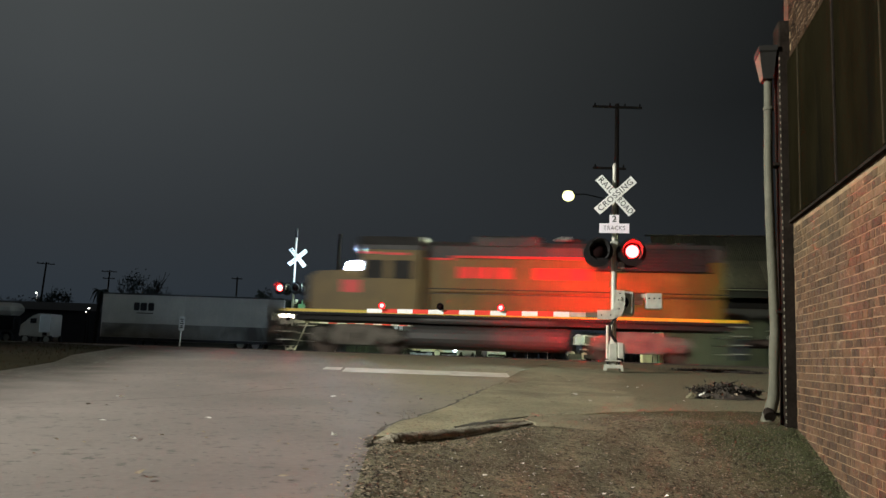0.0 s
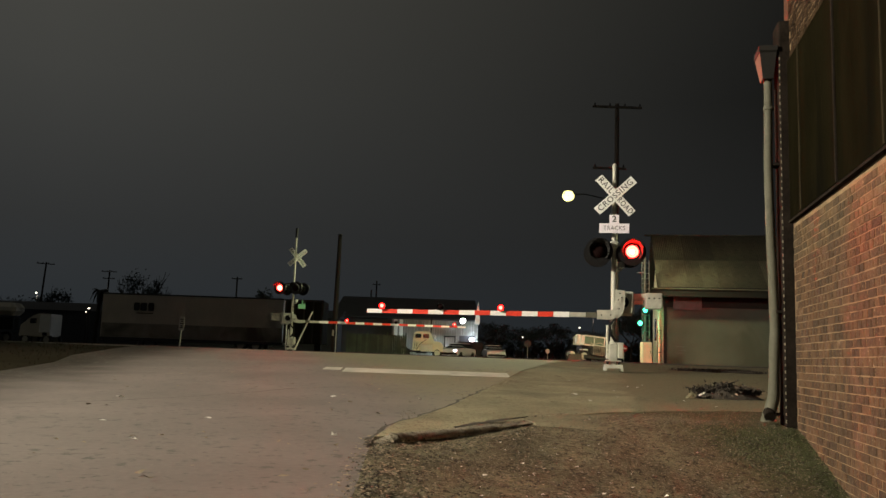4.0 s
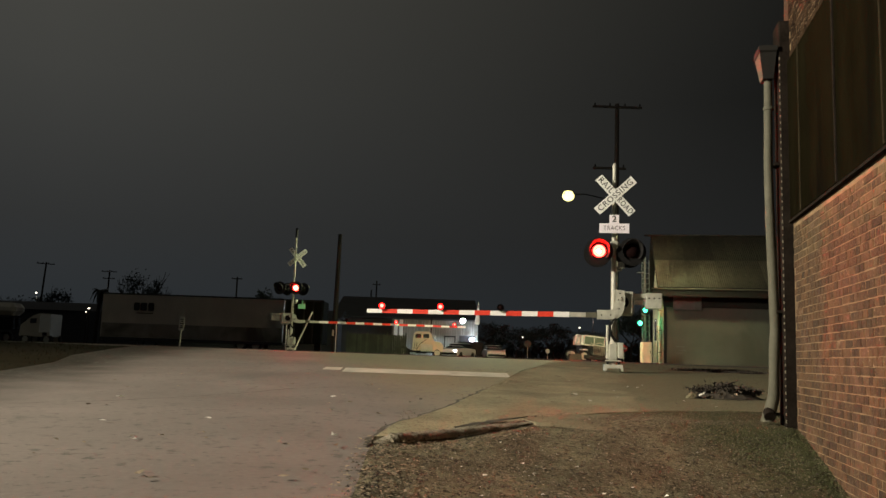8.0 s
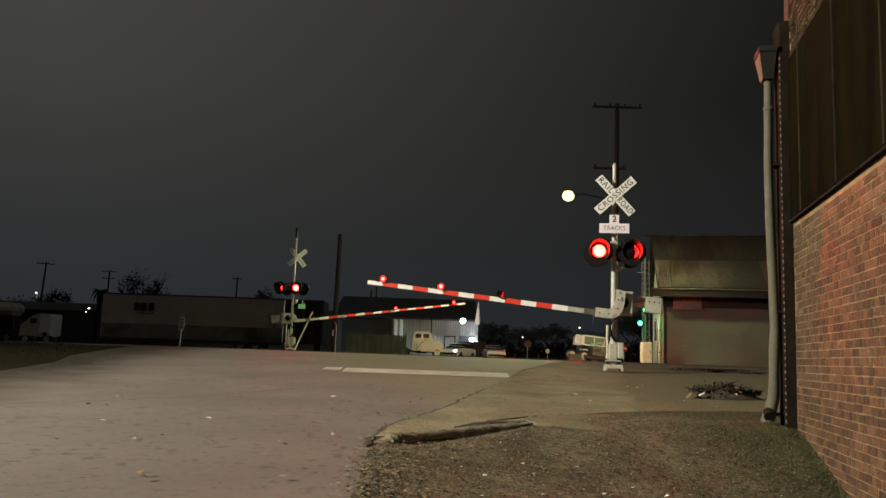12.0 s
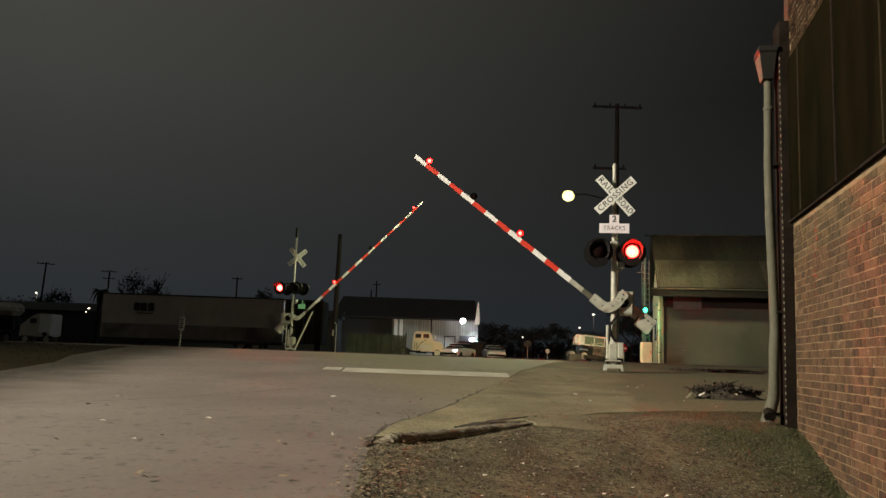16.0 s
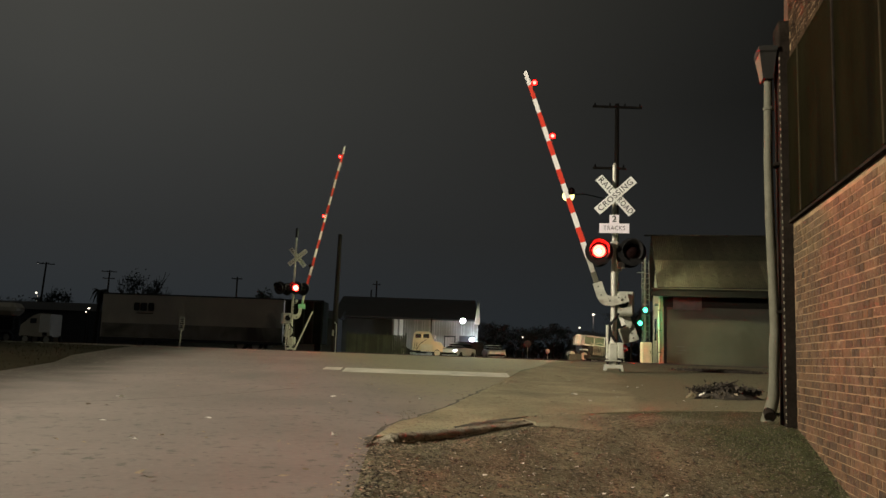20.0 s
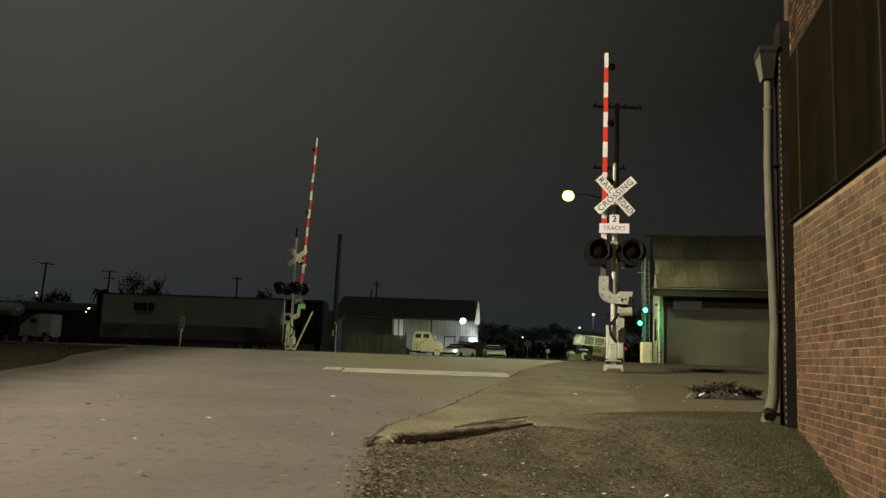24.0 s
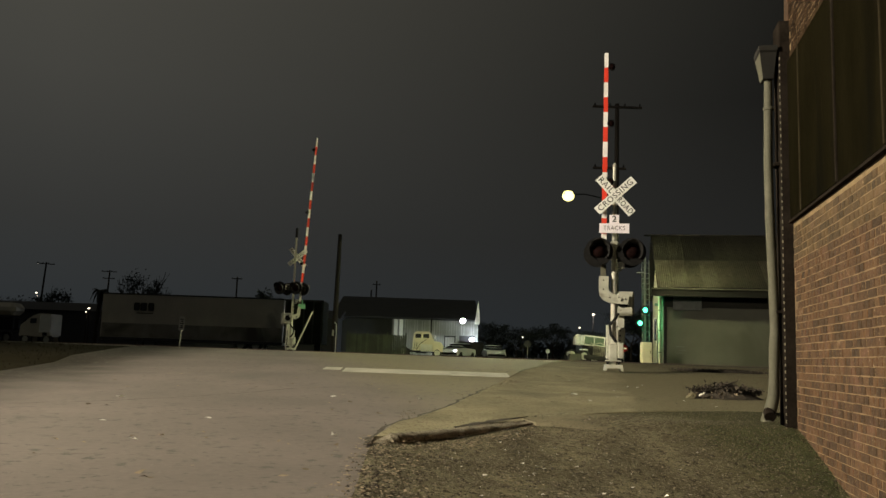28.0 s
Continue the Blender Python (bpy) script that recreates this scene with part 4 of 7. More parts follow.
def bogie(parent, x, wheelbase, r, frame_h, material):
    """Side frames, springs and two turning wheelsets."""
    h = wheelbase / 2
    out = [(-h - 0.55, 0.62), (-h - 0.3, 0.95), (-h + 0.35, 0.95), (-h + 0.6, frame_h), (h - 0.6, frame_h), (h - 0.35, 0.95), (h + 0.3, 0.95), (h + 0.55, 0.62),
           (h + 0.2, 0.42), (h - 0.25, 0.6), (0.75, 0.32), (-0.75, 0.32), (-h + 0.25, 0.6), (-h - 0.2, 0.42)]
    bg = part("truck_bolster", one_box((0, 0, 0.75), (0.5, 2.1, 0.3), 0.03), material, parent, "", Matrix.Translation((x, 0, 0)))
    for y in (-1.12, 1.12):
        bm = bmesh.new()
        prism(bm, out, y - 0.07, y + 0.07)
        for s in (-1, 1):
            box(bm, (s * h, y * 1.06, 0.55), (0.34, 0.2, 0.34), bevel=0.03)
        for k in (-0.28, 0.0, 0.28):
            cyl(bm, (k, y * 1.04, 0.38), (k, y * 1.04, 0.8), 0.09, 0.09, 8)
        part("truck_frame", bm, material, bg)
    for s in (-1, 1):
        bm = bmesh.new()
        for y in (-0.76, 0.76):
            cyl(bm, (0, y - 0.065, 0), (0, y + 0.065, 0), r, r, 20)
            cyl(bm, (0, y - 0.03 - 0.05 * (y < 0), 0), (0, y + 0.03 + 0.05 * (y > 0), 0), r * 0.45, r * 0.4, 12)
        cyl(bm, (0, -1.0, 0), (0, 1.0, 0), 0.08, 0.08, 8)
        ws = part("wheelset", bm, M["rail"], bg)
        WHEELS.append((ws, Vector((s * h, 0, r)), r))
    return bg


def rails_on_platform(parent, x0, x1, y, z):
    for x in steps(x0, x1, 1.7):
        part("handrail_post", one_cyl((x, y, z), (x, y, z + 1.0), 0.018, 0.018, 6), M["loco_black"], parent)
    part("handrail", one_cyl((x0, y, z + 1.0), (x1, y, z + 1.0), 0.018, 0.018, 6), M["loco_black"], parent)


def loco_under(th, L, tank0, tank1, b0, b1):
    part("deck", one_box((L / 2, 0, 1.50), (L - 0.2, 3.0, 0.14), 0.02), M["loco_black"], th)
    part("sill_stripe", one_box((L / 2, -1.506, 1.60), (L - 0.5, 0.012, 0.115)), M["stripe"], th, "bright yellow reflective sill stripe")
    part("sill", one_box((L / 2, 0, 1.34), (L - 1.2, 2.7, 0.2)), M["loco_black"], th)
    bm = bmesh.new()
    prism(bm, [(1.36 * (abs(math.cos(a)) ** 0.6) * (1 if math.cos(a) > 0 else -1), 0.74 + 0.5 * (abs(math.sin(a)) ** 0.75) * (1 if math.sin(a) > 0 else -1)) for a in [2 * math.pi * (k + 0.5) / 24 for k in range(24)]], tank0, tank1, "x")
    part("fuel_tank", bm, M["fuel"], th, "rounded dark grey fuel tank under the frame")
    for y in (-1.25, 1.25):
        part("air_reservoir", one_cyl((tank0 + 0.6, y, 1.36), (tank1 - 0.6, y, 1.36), 0.16, 0.16, 14), M["fuel"], th)
    for x in (b0, b1):
        bogie(th, x, 2.75, 0.51, 1.12, M["truck"])
    for x, s in ((0.1, 1), (L - 0.1, -1)):
        for k in range(4):
            for y in (-1.25, 1.25):
                part("step", one_box((x + s * 0.28, y, 0.42 + 0.33 * k), (0.55, 0.42, 0.03)), M["alu"], th)
        bm = bmesh.new()
        for y in (-1.47, 1.47):
            box(bm, (x - s * 0.01, y, 0.9), (0.05, 0.03, 1.3))
            box(bm, (x + s * 0.56, y, 0.9), (0.05, 0.03, 1.3))
        prism(bm, [(-1.3, 0.2), (1.3, 0.2), (1.2, 1.0), (-1.2, 1.0)], x - 0.02, x + 0.02, "x")
        part("pilot", bm, M["loco_black"], th)
        bm = bmesh.new()
        box(bm, (x - s * 0.3, 0, 0.85), (0.75, 0.3, 0.3), bevel=0.05)
        box(bm, (x - s * 0.62, 0.06, 0.85), (0.3, 0.36, 0.36), bevel=0.06)
        part("coupler", bm, M["rail"], th)


def hood(bm, x0, x1, hw, z0, z1, ch=0.16):
    prism(bm, [(-hw, z0), (hw, z0), (hw, z1 - ch), (hw - ch, z1), (-hw + ch, z1), (-hw, z1 - ch)], x0, x1, "x")
    return bm


def loco_one():
    L = 18.0
    th = thing("locomotive", Matrix(), "yellow and grey diesel locomotive with lit headlights", "locomotive", "train")
    loco_under(th, L, 5.2, 11.4, 3.1, 14.1)
    bm = bmesh.new()
    prism(bm, [(1.15, 1.57), (3.35, 1.57), (3.35, 3.3), (1.5, 3.2), (1.15, 2.95)], -1.2, 1.2)
    part("short_hood", bm, M["yellow"], th)
    bm = bmesh.new()
    prism(bm, [(-1.5, 1.57), (1.5, 1.57), (1.5, 4.05), (1.1, 4.5), (0.5, 4.6), (-0.5, 4.6), (-1.1, 4.5), (-1.5, 4.05)], 3.3, 5.7, "x")
    cab = part("cab", bm, M["yellow"], th, "yellow cab below a grey roof")
    for x in (3.85, 4.95):
        part("cab_window", one_box((x, -1.505, 3.28), (0.8, 0.03, 0.72), 0.03), M["loco_black"], cab, "dark cab side window")
    for y in (-0.7, 0.7):
        part("windscreen", one_box((3.29, y, 3.72), (0.03, 0.8, 0.5), 0.03), M["window"], cab)
    part("cab_roof", hood(bmesh.new(), 3.15, 5.75, 1.52, 4.06, 4.64, 0.4), M["loco_grey"], cab, "grey cab roof")
    part("hood", hood(bmesh.new(), 5.72, 17.15, 1.02, 1.57, 3.83, 0.02), M["yellow"], th, "yellow long hood")
    part("hood_top", hood(bmesh.new(), 5.72, 17.17, 1.03, 3.834, 4.5, 0.2), M["loco_grey"], th, "grey hood top")
    part("radiator", one_box((14.5, 0, 3.86), (4.35, 2.3, 0.92), 0.05), M["loco_black"], th, "black radiator section with louvres")
    for k in range(7):
        part("louvre", one_box((14.5, -1.165, 3.48 + 0.125 * k), (4.2, 0.03, 0.06)), M["loco_black"], th)
    bm = bmesh.new()
    for x in (13.2, 14.6, 16.0):
        cyl(bm, (x, 0, 4.3), (x, 0, 4.62), 0.62, 0.6, 18)
    part("fan", bm, M["loco_black"], th)
    part("dynamic_brake", one_box((9.0, 0, 4.5), (2.6, 2.1, 0.45), 0.06), M["loco_grey"], th)
    part("exhaust_stack", one_box((11.6, 0, 4.6), (0.8, 0.5, 0.35), 0.04), M["loco_black"], th)
    part("horn", one_cyl((11.0, -0.5, 4.66), (11.35, -0.5, 4.74), 0.05, 0.1), M["alu"], th)
    # red trim and the company lettering as plain red shapes
    for x0, x1, z in ((3.3, 4.0, 3.93), (4.1, 5.2, 3.90), (5.9, 6.95, 3.78)):
        part("trim_stripe", one_box(((x0 + x1) / 2, -1.512 if x1 < 5.5 else -1.035, z), (x1 - x0, 0.012, 0.085)), M["loco_red"], th)
    part("trim_stripe", one_box((9.6, -1.042, 3.88), (5.6, 0.014, 0.09)), M["loco_red"], th)
    for x0, x1 in ((7.1, 7.62), (7.72, 8.3), (8.4, 8.65), (8.75, 9.2), (10.1, 10.6), (10.7, 11.15), (11.35, 12.2)):
        part("lettering_shape", one_box(((x0 + x1) / 2, -1.03, 3.26), (x1 - x0, 0.012, 0.44)), M["loco_red"], th, "red block of company lettering")
    part("badge", one_box((3.2, -1.21, 2.62), (1.45, 0.014, 0.5)), M["loco_red"], th, "red painted badge on the nose")
    for x in steps(6.4, 16.6, 0.93):
        part("door_seam", one_box((x, -1.024, 2.62), (0.02, 0.012, 1.9)), M["loco_dark"], th)
    part("body_line", one_box((11.4, -1.026, 2.42), (11.2, 0.014, 0.025)), M["loco_dark"], th)
    # headlights on the cab face, ditch lights on the deck
    bm = bmesh.new()
    for z in (3.47, 3.71):
        box(bm, (2.95, -0.02, z), (0.22, 0.4, 0.22), bevel=0.04)
    part("headlight_case", bm, M["loco_black"], th)
    for y in (-0.14, 0.14):
        bm = bmesh.new()
        revolve(bm, [(0.002, 0.26), (0.12, 0.22), (0.21, 0.06), (0.21, -0.08)], Matrix.Translation((2.78, y * 1.3 - 0.05, 3.5)) @ Matrix.Rotation(-math.pi / 2, 4, "Y"), 14)
        part("headlight", bm, M["white_on"], th, "dazzling bluish-white headlight", smooth=True)
    for y in (-1.28, 1.28):
        bm = bmesh.new()
        revolve(bm, [(0.002, 0.12), (0.07, 0.1), (0.12, 0.0), (0.12, -0.1)], Matrix.Translation((0.3, y, 1.42)) @ Matrix.Rotation(-math.pi / 2, 4, "Y"), 14)
        part("ditch_light", bm, M["warm_on"], th, "warm lit ditch light", smooth=True)
    rails_on_platform(th, 6.0, 17.2, -1.46, 1.57)
    CARS.append((th, -6.33))
    return th


def loco_two():
    L = 18.3
    th = thing("locomotive", Matrix(), "dark grey diesel locomotive with orange cab panels", "locomotive", "train")
    loco_under(th, L, 5.3, 12.4, 3.2, 14.9)
    part("hood", hood(bmesh.new(), 0.25, 12.65, 1.02, 1.57, 4.15, 0.04), M["loco_grey"], th, "plain grey long hood")
    part("hood_top", hood(bmesh.new(), 0.25, 12.65, 1.0, 4.154, 4.55, 0.18), M["loco_dark"], th)
    part("radiator", one_box((2.75, 0, 4.02), (4.5, 2.3, 0.82), 0.05), M["loco_black"], th)
    for k in range(6):
        part("louvre", one_box((2.75, -1.165, 3.70 + 0.125 * k), (4.0, 0.03, 0.06)), M["loco_black"], th)
    bm = bmesh.new()
    for x in (1.6, 2.9, 4.2):
        cyl(bm, (x, 0, 4.35), (x, 0, 4.72), 0.6, 0.58, 18)
    part("fan", bm, M["loco_black"], th)
    for x0, x1 in ((5.6, 7.4), (8.0, 9.4)):
        part("dynamic_brake", one_box(((x0 + x1) / 2, 0, 4.42), (x1 - x0, 2.2, 0.75), 0.08), M["loco_black"], th)
    bm = bmesh.new()
    prism(bm, [(-1.5, 1.57), (1.5, 1.57), (1.5, 4.1), (1.1, 4.65), (0.5, 4.8), (-0.5, 4.8), (-1.1, 4.65), (-1.5, 4.1)], 12.6, 15.15, "x")
    cab = part("cab", bm, M["loco_grey"], th, "dark grey cab")
    part("cab_window", one_box((13.6, -1.505, 3.55), (0.62, 0.03, 0.66), 0.03), M["truck"], cab, "dusty cab window blind")
    part("cab_window", one_box((14.3, -1.505, 3.55), (0.55, 0.03, 0.66), 0.03), M["loco_black"], cab, "dark cab side window")
    for y in (-0.7, 0.7):
        part("windscreen", one_box((15.16, y, 3.9), (0.03, 0.8, 0.5), 0.03), M["window"], cab)
    part("orange_panel", one_box((14.0, -1.508, 2.83), (1.95, 0.014, 0.66)), M["orange"], cab, "orange cab side panel")
    bm = bmesh.new()
    prism(bm, [(15.1, 1.57), (17.45, 1.57), (17.45, 3.1), (17.15, 3.32), (15.1, 3.4)], -1.15, 1.15)
    part("short_hood", bm, M["loco_grey"], th)
    part("orange_panel", one_box((16.0, -1.16, 2.05), (1.9, 0.014, 0.62)), M["yellow"], th, "yellow nose side panel")
    for x in (12.95, 14.85):
        part("number_board", one_box((x, -0.9, 4.86), (0.6, 0.25, 0.18), 0.03), M["number_on"], cab, "lit number board")
    part("number_board", one_box((15.35, -0.75, 4.3), (0.36, 0.55, 0.22), 0.03), M["number_on"], cab)
    for x, z, w, h in ((2.6, 3.3, 0.4, 0.3), (4.6, 3.05, 0.35, 0.1), (7.2, 3.05, 0.4, 0.1), (9.6, 3.15, 0.45, 0.3), (10.4, 3.5, 0.35, 0.12), (6.4, 2.45, 0.35, 0.08)):
        part("stencil", one_box((x, -1.03, z), (w, 0.012, h)), M["truck"], th)
    part("body_line", one_box((6.2, -1.028, 2.5), (10.8, 0.014, 0.03)), M["loco_black"], th)
    for x in steps(1.3, 11.2, 0.9):
        part("door_seam", one_box((x, -1.026, 2.75), (0.02, 0.012, 2.1)), M["loco_dark"], th)
    for y in (-1.28, 1.28):
        bm = bmesh.new()
        box(bm, (0.3, y, 1.1), (0.3, 0.34, 0.3), bevel=0.03)
        part("end_plate", bm, M["cab_white"], th)
    rails_on_platform(th, 0.6, 11.4, -1.46, 1.57)
    CARS.append((th, 13.0))
    return th


def tank_car():
    th = thing("tank_car", Matrix(), "dusty white railway tank car with yellow panels", "tank car", "train")
    R, zc, x0, x1 = 1.36, 2.46, 0.0, 13.95
    bm = bmesh.new()
    prof = []
    for k in range(7):
        a = math.pi / 2 * k / 6
        prof.append((max(0.004, R * math.sin(a)), x0 + 0.62 * (1 - math.cos(a))))
    prof += [(R, x0 + (x1 - x0) * t) for t in (0.15, 0.3, 0.45, 0.6, 0.75, 0.9)]
    prof += [(max(0.004, R * math.cos(math.pi / 2 * k / 6)), x1 - 0.62 + 0.62 * math.sin(math.pi / 2 * k / 6)) for k in range(7)]
    revolve(bm, prof, Matrix.Translation((0, 0, zc)) @ Matrix.Rotation(math.pi / 2, 4, "Y"), 40)
    part("barrel", bm, M["tank"], th, "dusty white cylindrical tank", smooth=True)
    for x in steps(2.4, 11.2, 2.2):
        part("weld_band", revolve(bmesh.new(), [(R + 0.001, x - 0.03), (R + 0.009, x - 0.015), (R + 0.009, x + 0.015), (R + 0.001, x + 0.03)], Matrix.Translation((0, 0, zc)) @ Matrix.Rotation(math.pi / 2, 4, "Y"), 40), M["tank"], th)
    part("running_board", one_box((6.97, -1.38, 1.09), (13.6, 0.16, 0.05)), M["sign_old"], th, "pale sill edge along the tank's foot")
    part("sill", one_box((6.97, 0, 0.92), (14.2, 0.8, 0.28)), M["loco_black"], th)
    for x in (1.4, 12.55):
        bm = bmesh.new()
        prism(bm, [(-1.25, 1.0), (1.25, 1.0), (1.33, 2.2), (1.1, 1.6), (-1.1, 1.6), (-1.33, 2.2)], x - 0.22, x + 0.22, "x")
        part("saddle", bm, M["tank"], th)
        bogie(th, x, 1.75, 0.46, 0.86, M["truck"])
    # dome, walkway and rails on top
    part("manway", one_cyl((6.0, 0, 3.7), (6.0, 0, 4.35), 0.55, 0.5, 20), M["tank"], th)
    part("valve_box", one_box((7.3, 0, 4.2), (0.9, 0.8, 0.75), 0.05), M["tank"], th)
    part("walkway", one_box((6.35, 0, 3.86), (3.2, 2.3, 0.06)), M["loco_black"], th)
    for y in (-1.15, 1.15):
        bm = bmesh.new()
        for x in (4.85, 5.8, 6.8, 7.8):
            cyl(bm, (x, y, 3.86), (x, y, 4.75), 0.025, 0.025, 6)
        cyl(bm, (4.85, y, 4.75), (7.8, y, 4.75), 0.025, 0.025, 6)
        cyl(bm, (4.85, y, 4.35), (7.8, y, 4.35), 0.02, 0.02, 6)
        part("guard_rail", bm, M["alu"], th)
    bm = bmesh.new()
    for x in (6.0, 6.5):
        cyl(bm, (x, -1.4, 1.1), (x, -1.4, 3.0), 0.02, 0.02, 6)
        cyl(bm, (x, -1.4, 3.0), (x, -0.9, 3.9), 0.02, 0.02, 6)
    for k in range(8):
        cyl(bm, (6.0, -1.4, 1.25 + 0.24 * k), (6.5, -1.4, 1.25 + 0.24 * k), 0.014, 0.014, 6)
    part("ladder", bm, M["alu"], th)
    # yellow panels, stencilled data as plain bars
    def patch(x, z, w, h, material, name):
        a = math.asin(max(-1, min(1, (z - zc) / R)))
        m = Matrix.Translation((x, -(R + 0.006) * math.cos(a), zc + (R + 0.006) * math.sin(a))) @ Matrix.Rotation(-a, 4, "X")
        part(name, one_box((0, 0, 0), (w, 0.012, h)), M[material], th, "", m)
    for x in (2.5, 4.85, 7.55, 10.0):
        patch(x, 2.65, 0.46, 0.54, "placard", "yellow_panel")
    for x in (0.62, 12.95):
        patch(x, 2.70, 0.55, 1.05, "placard", "yellow_panel")
    patch(6.0, 1.72, 0.75, 0.22, "placard", "yellow_panel")
    for x, z, w, h in ((1.2, 2.1, 1.6, 0.09), (1.3, 1.95, 1.9, 0.14), (3.4, 1.7, 0.6, 0.3), (4.6, 2.7, 0.7, 0.05), (4.6, 2.5, 0.7, 0.05), (9.5, 2.05, 1.4, 0.09), (9.5, 1.9, 1.4, 0.06), (7.9, 1.62, 0.8, 0.06)):
        patch(x, z, w, h, "loco_dark", "data_bar")
    part("end_placard", one_box((x1 - 0.28, -0.85, 2.7), (0.012, 0.42, 0.5), 0, None), M["placard"], th)
    for x, s in ((-0.15, -1), (14.1, 1)):
        bm = bmesh.new()
        box(bm, (x, 0, 0.95), (0.5, 2.7, 0.1))
        for y in (-1.3, 1.3):
            cyl(bm, (x, y, 0.95), (x, y, 2.0), 0.02, 0.02, 6)
            cyl(bm, (x, y, 0.3), (x, y, 0.95), 0.02, 0.02, 6)
        cyl(bm, (x, -1.3, 2.0), (x, 1.3, 2.0), 0.02, 0.02, 6)
        part("end_platform", bm, M["loco_black"], th)
        part("coupler", one_box((x + 0.35 * s, 0, 0.85), (0.7, 0.28, 0.28), 0.05), M["rail"], th)
    part("bottom_outlet", one_cyl((7.6, 0, 0.45), (7.6, 0, 1.1), 0.25, 0.3), M["tank"], th)
    part("brake_cylinder", one_cyl((4.6, -0.7, 0.72), (5.6, -0.7, 0.72), 0.17, 0.17), M["loco_black"], th)
    CARS.append((th, 32.35))
    return th


# ---- keys for all that moves ----
NEAR_ARM = [(0, -0.6), (11.2, -0.6), (11.5, 2.0), (12, 6.0), (12.5, 10.0), (13.2, 15.9), (13.85, 21.3), (14.5, 26.6), (15, 30.4), (15.5, 34.1), (16, 37.9), (16.5, 41.9), (17, 46.0), (17.5, 50.0), (18, 54.1), (18.5, 58.1),
            (19, 62.2), (19.5, 66.5), (20, 70.9), (20.5, 75.3), (21, 79.8), (21.5, 84.6), (22.0, 88.9), (22.4, 90.3), (28, 90.3)]
FAR_ARM = [(0, 0.7), (11.25, 0.7), (11.5, 3.0), (12, 8.6), (12.5, 13.9), (13.2, 20.6), (13.85, 26.7), (14.5, 32.6), (15, 37.3), (15.5, 41.7), (16, 45.9), (16.5, 50.1), (17, 54.2), (17.5, 58.1), (18, 62.1), (18.5, 66.0),
           (19, 69.9), (19.5, 73.9), (20, 77.9), (20.5, 81.8), (21, 86.0), (21.4, 87.9), (22, 87.2), (28, 87.2)]


def motions():
    for (arm, piv, side), rows in zip(ARMS, (NEAR_ARM, FAR_ARM)):
        walk(arm, [(t, piv @ Matrix.Rotation(radians(-a * side), 4, "Y")) for t, a in rows])
    for ball, spans, rest, spin in BLINKERS:
        edges = sorted(e for s in spans for e in s if 0 < e < 28)
        lit = any(a <= 0 < b for a, b in spans)
        angle = 0 if lit else 180
        rows = [(0, angle)]
        for e in edges:
            f = round(e * FPS)
            step, start = (60, f) if angle == 0 else (-60, f - 1)      # a lamp dies as its partner is already bright
            for k in range(4):
                rows.append(((start + k) / FPS, angle + step * k))
            angle += 3 * step
        rows.append((28, angle))
        walk(ball, [(t, rest @ Matrix.Rotation(radians(a * spin), 4, "Z")) for t, a in rows])
    for car, x in CARS:
        walk(car, [(t, Matrix.Translation((0, TRAIN_Y, RAIL_TOP)) @ Matrix.Rotation(TRACK_YAW, 4, "Z") @ Matrix.Translation((x - SPEED * t - GAIN / 2 * min(t, 5) ** 2, 0, 0))) for t in (0, 0.5, 1, 1.5, 2, 2.5, 3, 3.5, 4, 4.5, 5, 28)])
    for ws, at, r in WHEELS:
        turn = SPEED / FPS / r
        walk(ws, [(k / FPS, Matrix.Translation(at) @ Matrix.Rotation(-turn * k, 4, "Y")) for k in range(142)] + [(28, Matrix.Translation(at) @ Matrix.Rotation(-turn * 142, 4, "Y"))])

# ---- far side of the tracks ----


